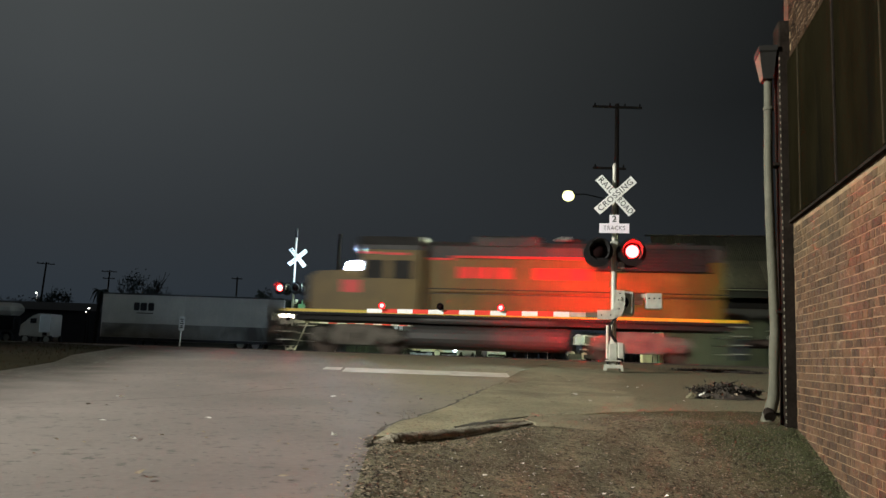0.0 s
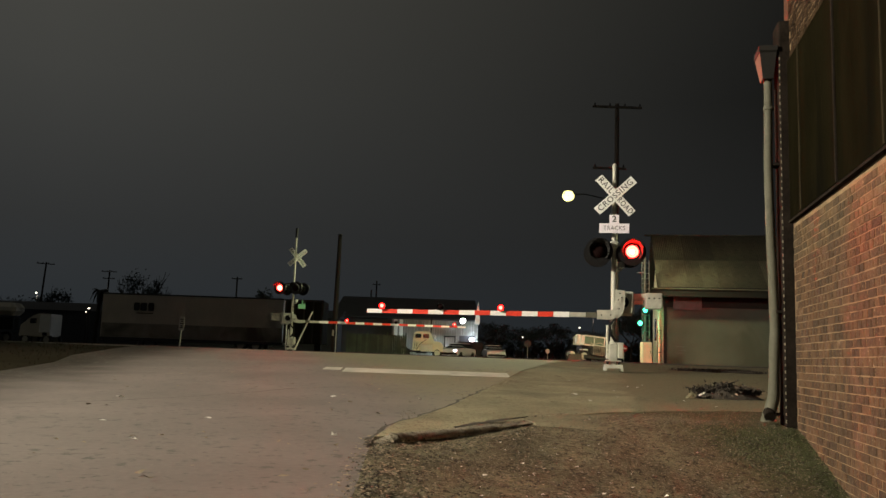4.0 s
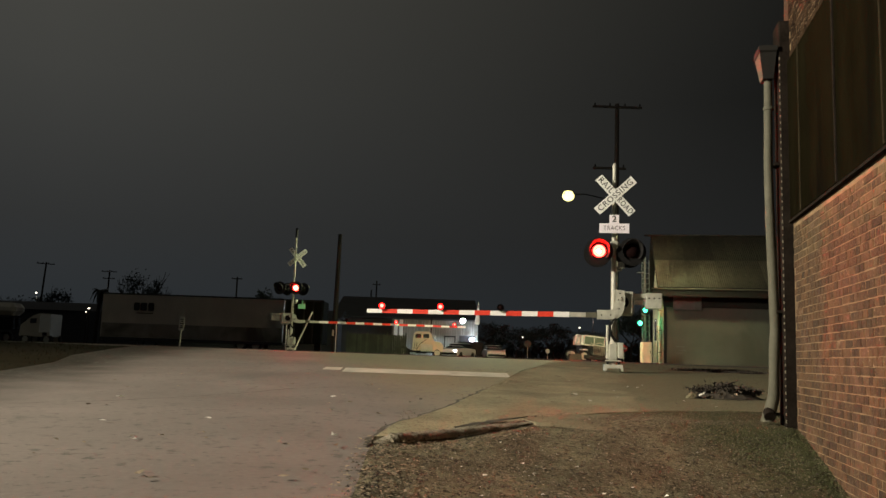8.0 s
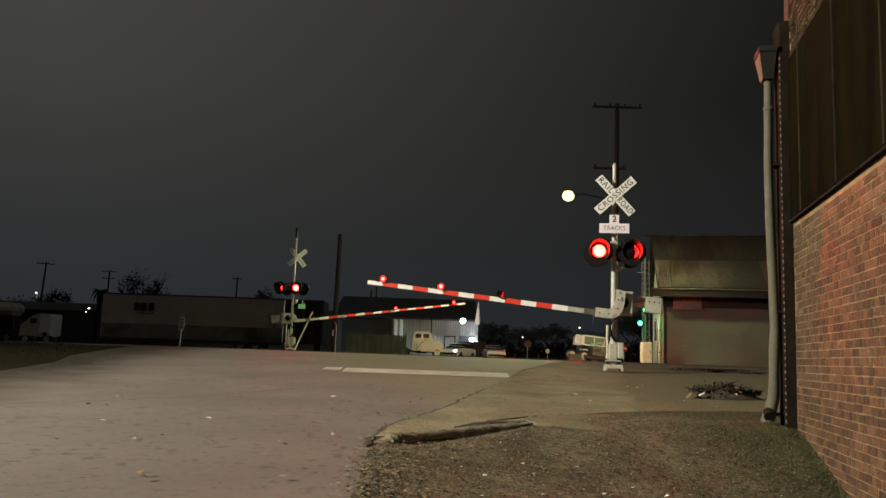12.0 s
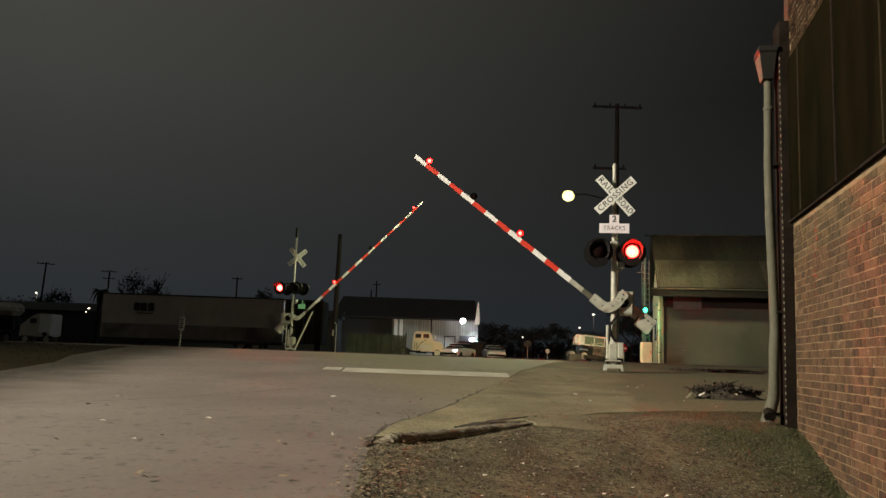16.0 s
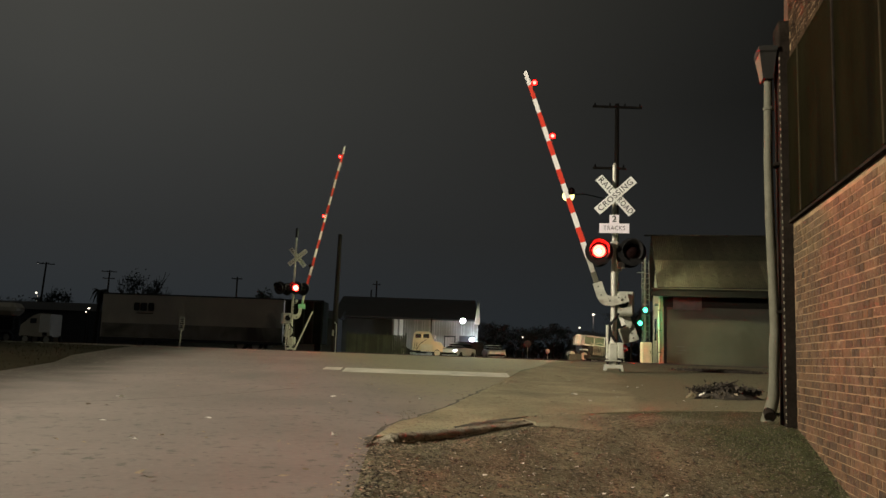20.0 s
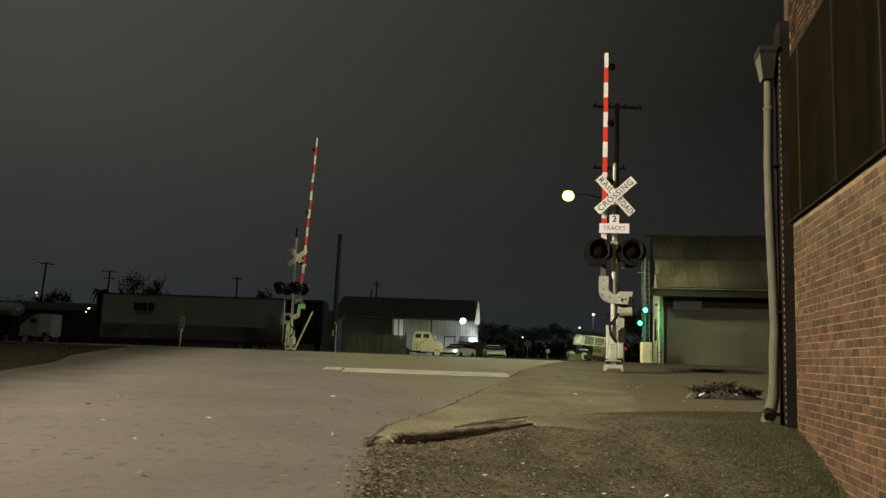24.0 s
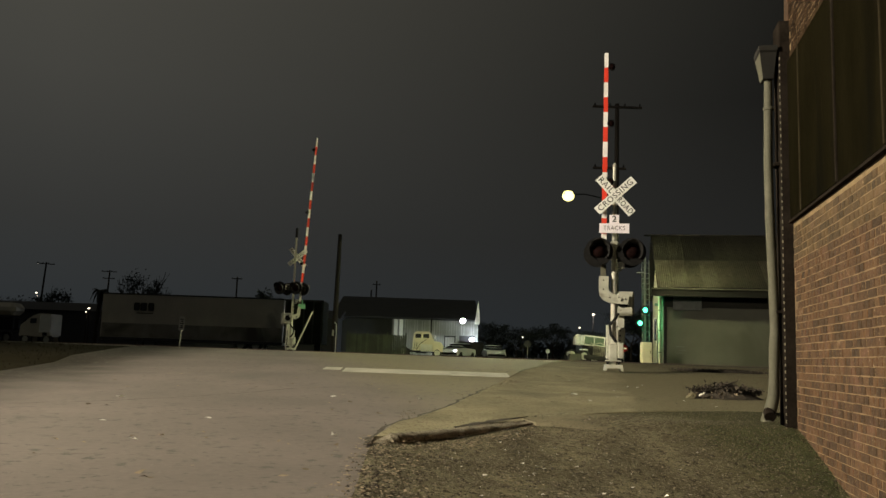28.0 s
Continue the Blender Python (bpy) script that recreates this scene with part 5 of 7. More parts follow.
def depot():
    """Depot space: x along its front, y into it, z up."""
    base = Matrix.Translation((12.26, 45.07, 0.35)) @ Matrix.Rotation(radians(-10.5), 4, "Z")
    th = thing("depot_building", base, "low stucco depot with a rusty corrugated roof", "building")
    part("front_wall", one_box((6.5, 0.15, 2.0), (13.0, 0.3, 4.5)), M["stucco"], th, "plain pale stucco front wall")
    part("back_wall", one_box((6.5, 6.85, 2.0), (13.0, 0.3, 4.5)), M["stucco"], th)
    for x in (0.15, 12.85):
        bm = bmesh.new()
        prism(bm, [(0.31, -0.25), (6.69, -0.25), (6.69, 4.3), (3.5, 7.55), (0.31, 4.3)], x - 0.12, x + 0.12, "x")
        part("gable_wall", bm, M["cream"], th, "cream boarded gable end")
    for i in range(20):
        y = 0.17 + 0.35 * i
        top = 4.3 + (min(y, 7 - y)) * 0.95
        part("gable_board", one_box((-0.005, y, top / 2 - 0.1), (0.06, 0.325, top), 0.006), M["cream"], th)
    part("corner_post", one_box((-0.06, -0.02, 2.0), (0.2, 0.2, 4.5), 0.01), M["cream"], th)
    part("side_door", one_box((-0.05, 2.2, 1.15), (0.06, 0.95, 2.3), 0.01), M["stucco"], th, "closed side door in the gable")
    for y in (1.64, 2.76):
        part("door_trim", one_box((-0.06, y, 1.2), (0.08, 0.12, 2.4), 0.01), M["cream"], th)
    part("side_window", one_box((-0.05, 4.4, 2.3), (0.07, 1.0, 1.3), 0.01), M["window"], th, "dark side window")
    bm = bmesh.new()
    tube(bm, [(-0.2, -0.95, 4.25), (-0.2, -0.3, 3.9), (-0.2, -0.3, 0.0)], 0.07)
    part("downspout", bm, M["cream"], th, "cream downspout at the corner")
    part("corner_board", one_box((0.12, -0.02, 1.95), (0.16, 0.10, 4.1), 0.01), M["fascia"], th)
    part("conduit", one_cyl((-0.08, 1.1, 0.1), (-0.08, 1.1, 3.9), 0.035, 0.035, 8), M["iron"], th)
    part("wall_lamp", one_box((-0.22, 1.1, 3.6), (0.28, 0.16, 0.14), 0.03), M["iron"], th)
    for z in (0.9, 2.1, 3.2):
        part("pipe_clip", one_box((-0.2, -0.3, z), (0.17, 0.17, 0.04), 0.01), M["iron"], th)
    for x, z, w in ((0.95, 1.25, 0.5), (1.05, 1.05, 0.35), (0.9, 0.9, 0.4)):
        part("paint_scrawl", one_box((x, -0.003, z), (w, 0.006, 0.035)), M["iron"], th)
    # roof: two tiers of corrugated sheets a side, on a board deck, with a dark eave beam
    slope = math.atan2(7.9 - 4.4, 3.5 + 1.45)
    run = math.hypot(7.9 - 4.4, 3.5 + 1.45)
    for y0, s in ((-1.45, 1), (8.45, -1)):
        m = Matrix.Translation((-0.40, y0, 4.4)) @ (Matrix.Rotation(slope, 4, "X") if s > 0 else Matrix.Rotation(math.pi - slope, 4, "X") @ Matrix.Diagonal((1, 1, -1, 1)))
        part("roof_deck", one_box((7.25, run / 2, -0.07), (14.5, run, 0.08)), M["fascia"], th, "", m)
        for tier in range(2):
            me = None
            for k in range(18):
                mm = m @ Matrix.Translation((0.805 * k + 0.05 * tier, tier * run * 0.49, 0.03 * tier + 0.004 * (k % 2))) @ Matrix.Rotation(radians(0.25) * ((k * 7 + tier * 3) % 5 - 2), 4, "Z")
                if me is None:
                    bm = bmesh.new()
                    ln = run * (0.51 if tier == 0 else 0.515)
                    vs = [[bm.verts.new((0.84 * i / 40, yy, 0.018 * math.cos(i / 40 * 2 * math.pi * 8))) for i in range(41)] for yy in (0, ln)]
                    for i in range(40):
                        bm.faces.new((vs[0][i], vs[0][i + 1], vs[1][i + 1], vs[1][i]))
                    sheet = part("roof_sheet", bm, M["tin_dark" if tier else "tin"], th, "", mm)
                    me = sheet.data
                else:
                    sheet = new("roof_sheet", me)
                    sheet.parent, sheet.matrix_basis = th, mm
    part("ridge_cap", one_box((6.5, 3.5, 7.93), (14.6, 0.4, 0.06), 0.02), M["tin"], th)
    part("eave_beam", one_box((6.5, -1.38, 4.12), (14.4, 0.16, 0.46), 0.01), M["fascia"], th)
    part("gutter", one_box((6.5, -1.52, 4.30), (14.4, 0.12, 0.07), 0.02), M["zinc"], th, "dull metal gutter along the eave")
    part("soffit", one_box((6.5, -0.7, 4.06), (14.2, 1.25, 0.06)), M["fascia"], th)
    # the eave's shadow on the wall is added as a dark band
    part("wall_plate", one_box((6.5, -0.06, 3.72), (13.0, 0.14, 0.62), 0.01), M["fascia"], th, "dark band painting the eave's shadow on the wall")
    part("plinth", one_box((6.5, -0.03, 0.02), (13.0, 0.1, 0.16), 0.01), M["fascia"], th)
    part("wall_panel", one_box((1.30, -0.16, 3.62), (1.5, 0.06, 0.74), 0.01), M["iron"], th, "blank pale board fixed under the eave")
    for x in steps(0.4, 12.6, 1.35):
        part("rafter_tail", one_box((x, -0.75, 4.14), (0.09, 1.3, 0.13)), M["fascia"], th)


def signal_mast():
    th = thing("rail_signal", Matrix.Translation((11.55, 46.2, 0.55)), "dark lattice rail signal with two green lamps", "rail signal")
    part("mast", one_cyl((0, 0, 0), (0, 0, 6.1), 0.09, 0.07), M["iron"], th)
    for x in (-0.2, 0.2):
        part("ladder_rail", one_cyl((x, -0.28, 0.1), (x, -0.16, 5.9), 0.022, 0.022, 6), M["iron"], th)
    for k in range(19):
        part("ladder_rung", one_cyl((-0.2, -0.27 + 0.006 * k, 0.35 + 0.3 * k), (0.2, -0.27 + 0.006 * k, 0.35 + 0.3 * k), 0.016, 0.016, 6), M["iron"], th)
    part("finial", one_cyl((0, 0, 6.1), (0, 0, 6.4), 0.03, 0.02), M["iron"], th)
    for x, z in ((-0.08, 3.04), (-0.36, 2.30)):
        head = part("signal_head", one_cyl((x, -0.25, z), (x, -0.43, z), 0.2, 0.2, 20), M["black"], th, "round black signal head")
        part("green_lens", one_cyl((x, -0.431, z), (x, -0.45, z), 0.125, 0.12, 20), M["green_on"], head, "glowing green lens")
        part("head_arm", one_cyl((x, -0.25, z), (0, 0, z), 0.03), M["iron"], th)
        bm = bmesh.new()
        for i in range(9):
            a = radians(20 * i)
            box(bm, (x + 0.21 * math.cos(a), -0.5, z + 0.21 * math.sin(a)), (0.07, 0.18, 0.008), None)
        part("lamp_hood", bm, M["black"], head)
    part("bracket", one_box((-0.2, 0, 5.2), (0.5, 0.05, 0.05)), M["iron"], th)


def equipment_cabinet():
    th = thing("equipment_cabinet", Matrix.Translation((10.58, 42.0, 0.6)), "cream steel equipment cabinet beside the signal", "cabinet")
    part("body", one_box((0, 0, 0.55), (0.5, 0.5, 1.1), 0.015), M["cream"], th)
    part("door", one_box((0, -0.255, 0.57), (0.42, 0.012, 0.98), 0.004), M["cream"], th)
    part("handle", one_box((0.15, -0.27, 0.6), (0.025, 0.02, 0.12), 0.004), M["black"], th)
    part("plinth", one_box((0, 0, 0.02), (0.56, 0.56, 0.08), 0.01), M["kerb"], th)


def utility_pole(x, y, top, arms, label, lean=0.0, group="utility poles"):
    z0 = gz(x, y)
    th = thing("utility_pole", Matrix.Translation((x, y, z0 - 0.03)) @ Matrix.Rotation(lean, 4, "Y"), label, "utility pole", group)
    part("pole", one_cyl((0, 0, 0), (0, 0, top - z0), 0.16, 0.11, 14), M["wood_pole"], th)
    for z, a, b in arms:
        arm = part("crossarm", one_box(((a + b) / 2, -0.14, z - z0), (b - a, 0.1, 0.12), 0.01), M["wood_pole"], th)
        n = 4 if b - a > 2 else 2
        for k in range(n):
            xx = a + 0.12 + (b - a - 0.24) * k / (n - 1)
            part("insulator", one_cyl((xx, -0.14, z - z0 + 0.06), (xx, -0.14, z - z0 + 0.2), 0.05, 0.035, 8), M["black"], arm)
    return th


def poles():
    p = utility_pole(9.0, 42.0, 14.3, [(14.08, -1.32, 1.30), (10.75, -1.28, 0.45)], "tall dark wooden utility pole with crossarms and a street lamp", 0.0)
    z0 = gz(9, 42) - 0.03
    bm = bmesh.new()
    tube(bm, [(0, 0, 8.6 - z0), (-0.9, -0.7, 9.0 - z0), (-1.9, -1.45, 9.02 - z0), (-2.7, -2.05, 8.86 - z0)], 0.03)
    part("lamp_arm", bm, M["black"], p)
    head = part("lamp_head", one_box((-2.86, -2.15, 8.84 - z0), (0.5, 0.4, 0.1), 0.04), M["black"], p)
    part("lamp_glass", revolve(bmesh.new(), [(0.002, 0.2), (0.16, 0.17), (0.26, 0.08), (0.3, -0.05), (0.27, -0.18), (0.17, -0.28), (0.002, -0.33)], Matrix.Translation((-2.86, -2.15, 8.82 - z0)), 24), M["lamp_on"], head, "glowing yellowish lamp bowl")
    p = utility_pole(-5.95, 46, 7.35, [], "short dark wooden pole behind the far gate", 0.01)
    bm = bmesh.new()
    tube(bm, [(0.02, -0.17, 1.75), (0.12, -0.17, 1.60), (0.13, -0.17, 1.2), (0.13, -0.17, 0.1)], 0.022, 8)
    part("cable_guard", bm, M["sign_old"], p, "pale plastic cable guard")
    part("meter_box", one_box((-0.05, -0.2, 1.15), (0.09, 0.06, 0.34), 0.01), M["alu"], p)
    utility_pole(-54.2, 110, 11.4, [(11.2, -1.2, 1.2)], "distant wooden pole with a crossarm", 0.05)
    utility_pole(-49.3, 120, 11.5, [(11.3, -1.1, 1.1), (10.3, -0.9, 0.9)], "distant wooden pole with two crossarms", 0.02)
    utility_pole(-30.2, 120, 11.2, [(10.9, -0.8, 0.8)], "distant wooden pole with a short crossarm")
    utility_pole(-10.4, 130, 12.2, [(11.6, -0.6, 0.6)], "distant slim wooden pole behind the warehouse")
    utility_pole(-11.3, 131, 10.8, [], "distant bare pole behind the warehouse")


def wheel(parent, x, y, r, w, rim="alu"):
    t = part("tyre", revolve(bmesh.new(), [(r * 0.55, -w / 2), (r * 0.92, -w / 2), (r, -w / 4), (r, w / 4), (r * 0.92, w / 2), (r * 0.55, w / 2)], Matrix.Translation((x, y, r)) @ Matrix.Rotation(math.pi / 2, 4, "X"), 18), M["tyre"], parent)
    part("rim", one_cyl((x, y - w * 0.4, r), (x, y + w * 0.4, r), r * 0.56, r * 0.56, 14), M[rim], t)


def old_truck():
    th = thing("old_truck", Matrix.Translation((-2.75, 72, gz(0, 72))), "old cream truck with a rounded cab parked in the yard", "truck")
    bm = bmesh.new()
    prism(bm, [(0.38, 0.62), (2.15, 0.62), (2.2, 1.45), (2.02, 2.1), (1.8, 2.28), (0.72, 2.28), (0.5, 2.14), (0.4, 1.5)], -0.95, 0.95)
    bmesh.ops.bevel(bm, geom=bm.edges[:], offset=0.06, segments=2, affect="EDGES")
    cab = part("cab", bm, M["cab_cream"], th, "rounded cream cab")
    for x in (0.88, 1.56):
        part("cab_window", one_box((x, -0.955, 1.88), (0.52, 0.04, 0.36), 0.05), M["window"], cab)
    part("tool_box", one_box((1.62, -1.06, 0.86), (1.02, 0.24, 0.62), 0.04), M["sign_old"], cab, "pale steel side box under the cab")
    part("box_lid", one_box((1.62, -1.07, 1.19), (1.06, 0.28, 0.04), 0.01), M["cab_cream"], cab)
    part("roof_seam", one_box((1.25, -0.955, 2.12), (1.3, 0.03, 0.03), 0.01), M["cab_cream"], cab)
    part("rear_pillar", one_box((1.22, -0.97, 1.88), (0.07, 0.04, 0.42), 0.01), M["cab_cream"], cab)
    part("door", one_box((2.21, -0.2, 1.35), (0.04, 1.2, 1.3), 0.03), M["cab_cream"], cab)
    part("door_window", one_box((2.215, -0.25, 1.78), (0.05, 0.8, 0.4), 0.03), M["window"], cab)
    part("side_mirror", one_box((2.35, -1.1, 1.8), (0.06, 0.05, 0.3), 0.01), M["cab_white"], cab)
    bm = bmesh.new()
    prism(bm, [(2.1, 0.6), (3.0, 0.6), (3.05, 1.1), (2.9, 1.4), (2.15, 1.5)], -0.7, 0.7)
    bmesh.ops.bevel(bm, geom=bm.edges[:], offset=0.06, segments=2, affect="EDGES")
    part("bonnet", bm, M["cab_cream"], th)
    bm = bmesh.new()
    prism(bm, [(2.05, 0.55), (2.2, 0.9), (2.55, 1.05), (2.9, 0.9), (3.05, 0.55), (2.85, 0.55), (2.55, 0.8), (2.25, 0.55)], -0.98, -0.6)
    part("fender", bm, M["cab_cream"], th)
    part("exhaust_stack", one_cyl((1.98, -0.8, 1.2), (1.98, -0.8, 3.5), 0.055, 0.055), M["black"], th)
    part("frame_rail", one_box((0.5, 0, 0.55), (3.2, 0.9, 0.16)), M["black"], th)
    part("fuel_step", one_box((1.2, -0.9, 0.5), (0.9, 0.25, 0.25), 0.03), M["black"], th)
    part("towing_frame", one_box((-0.35, -0.2, 0.72), (1.0, 1.2, 0.1), 0.02), M["black"], th)
    part("mud_flap", one_box((-0.05, -0.9, 0.45), (0.5, 0.04, 0.5), 0.01), M["black"], th)
    for x in (0.55, 0.72):
        part("air_hose", one_cyl((x, -0.99, 0.75), (x + 0.06, -0.99, 1.35), 0.02, 0.02, 6), M["black"], th)
    part("head_lamp", one_cyl((3.02, -0.62, 0.98), (3.10, -0.62, 0.98), 0.11, 0.10, 12), M["alu"], th)
    bm = bmesh.new()
    tube(bm, [(0.75, -0.98, 0.7), (1.1, -0.98, 1.25), (1.65, -0.98, 1.62)], 0.02)
    part("grab_rail", bm, M["black"], th)
    wheel(th, 2.55, -0.8, 0.45, 0.25)
    wheel(th, 2.55, 0.8, 0.45, 0.25)
    wheel(th, -0.4, -0.8, 0.48, 0.4)
    wheel(th, -0.4, 0.8, 0.48, 0.4)


def car(x, y, yaw, label, material, lamps):
    th = thing("parked_car", Matrix.Translation((x, y, gz(x, y))) @ Matrix.Rotation(yaw, 4, "Z"), label, "car", "parked cars")
    bm = bmesh.new()
    prism(bm, [(-2.2, 0.32), (2.2, 0.32), (2.2, 0.95), (0.9, 1.0), (-0.9, 1.02), (-2.2, 0.85)], -0.92, 0.92, "x")
    bmesh.ops.bevel(bm, geom=bm.edges[:], offset=0.1, segments=2, affect="EDGES")
    part("body", bm, M[material], th)
    bm = bmesh.new()
    lo = [(-0.82, -1.0), (0.82, -1.0), (0.82, 1.9), (-0.82, 1.9)]
    hi = [(-0.62, -0.25), (0.62, -0.25), (0.62, 1.3), (-0.62, 1.3)]
    a, b = [bm.verts.new((p, q, 0.98)) for p, q in lo], [bm.verts.new((p, q, 1.44)) for p, q in hi]
    bm.faces.new(a), bm.faces.new(b[::-1])
    for i in range(4):
        bm.faces.new((a[i], a[(i + 1) % 4], b[(i + 1) % 4], b[i]))
    part("glasshouse", bm, M["car_glass"], th)
    part("roof", one_box((0, 0.5, 1.45), (1.3, 1.6, 0.05), 0.02), M[material], th)
    for s in (-1, 1):
        part("headlight", one_box((0.66 * s, -2.17, 0.74), (0.16, 0.1, 0.07), 0.02), M["flood_on" if lamps == s or lamps == 2 else "cab_white"], th)
        part("mirror", one_box((1.0 * s, -0.75, 1.0), (0.18, 0.1, 0.12), 0.02), M[material], th)
        for yy in (-1.4, 1.35):
            part("tyre", one_cyl((0.72 * s, yy, 0.33), (0.93 * s, yy, 0.33), 0.33, 0.33, 16), M["tyre"], th)
    part("bumper", one_box((0, -2.22, 0.48), (1.7, 0.12, 0.2), 0.04), M["black"], th)
    part("windscreen_frame", one_box((0, -0.64, 1.2), (1.5, 0.03, 0.04)), M[material], th)


def white_tractor():
    th = thing("semi_tractor", Matrix.Translation((11.1, 62, gz(11, 62))) @ Matrix.Rotation(radians(8), 4, "Z") @ Matrix.Rotation(radians(5), 4, "Y"), "white semi tractor with a raised bonnet in the yard", "truck")
    cab = part("cab", one_box((0.35, 0.6, 1.72), (1.75, 1.6, 0.75), 0.06), M["cab_white"], th)
    part("lower_cab", one_box((0.35, 0.6, 1.1), (1.7, 1.5, 0.6), 0.04), M["black"], th)
    part("windscreen", one_box((0.38, -0.215, 1.74), (1.52, 0.05, 0.56), 0.03), M["tractor_glass"], cab, "windscreen with the yard's greenish light painted in")
    part("screen_bar", one_box((0.38, -0.245, 1.74), (0.05, 0.03, 0.56), 0.008), M["cab_white"], cab)
    for x in (-0.42, 1.18):
        part("screen_pillar", one_box((x, -0.25, 1.72), (0.09, 0.05, 0.66), 0.015), M["cab_white"], cab)
    for x in (0.02, 0.72):
        part("wiper", one_cyl((x, -0.25, 1.48), (x + 0.28, -0.25, 1.74), 0.012, 0.012, 6), M["black"], cab)
    for x in (-0.3, 0.05, 0.38, 0.72, 1.06):
        part("roof_marker", one_box((x, -0.2, 2.13), (0.09, 0.06, 0.05), 0.01), M["alu"], cab)
    part("sun_visor", one_box((0.38, -0.3, 2.08), (1.7, 0.2, 0.08), 0.02), M["cab_white"], cab)
    part("air_cleaner", one_box((-0.78, 0.1, 1.72), (0.42, 0.5, 0.82), 0.09), M["cab_white"], th, "white side fairing")
    part("mirror", one_box((-1.18, -0.1, 1.6), (0.16, 0.1, 0.75), 0.03), M["black"], th)
    part("mirror_face", one_box((-1.18, -0.155, 1.6), (0.11, 0.012, 0.62), 0.01), M["alu"], th)
    for z in (1.3, 1.9):
        part("mirror_arm", one_cyl((-1.15, -0.1, z), (-0.55, 0.1, z), 0.018, 0.018, 6), M["alu"], th)
    part("radiator", one_box((0.4, -1.46, 1.0), (0.9, 0.06, 0.7), 0.02), M["truck"], th, "dusty radiator core")
    for k in range(6):
        part("radiator_bar", one_box((0.05 + 0.14 * k, -1.5, 1.0), (0.03, 0.03, 0.66)), M["loco_black"], th)
    part("fender", one_box((-0.6, -0.95, 0.98), (0.42, 0.9, 0.08), 0.03), M["cab_white"], th)
    part("air_tank", one_cyl((-0.95, 0.6, 0.62), (-0.95, 1.5, 0.62), 0.2, 0.2, 14), M["alu"], th)
    part("engine", one_box((0.4, -0.9, 0.95), (1.1, 1.1, 0.65), 0.08), M["loco_black"], th, "exposed dark engine")
    bm = bmesh.new()
    tube(bm, [(-0.3, -1.2, 1.3), (0.5, -1.3, 1.62), (1.2, -1.2, 1.3)], 0.03)
    tube(bm, [(-0.2, -1.2, 1.55), (1.1, -1.2, 0.9)], 0.025)
    part("brace", bm, M["alu"], th)
    part("bumper", one_box((0.3, -1.6, 0.45), (2.1, 0.2, 0.3), 0.05), M["loco_black"], th)
    for x in (-0.55, 1.25):
        wheel(th, x, -0.9, 0.5, 0.3)
        wheel(th, x, 2.2, 0.5, 0.5)
    part("frame_rail", one_box((0.35, 1.8, 0.6), (0.9, 3.4, 0.22)), M["black"], th)
    for k, x in enumerate((9.75, 10.25)):
        b = thing("concrete_block", Matrix.Translation((x, 60.5 + 0.3 * k, gz(x, 60))), "grey concrete barrier block in the yard", "concrete block", "barrier blocks")
        part("block", one_box((0, 0, 0.34), (0.46, 0.6, 0.7), 0.03), M["stucco"], b)


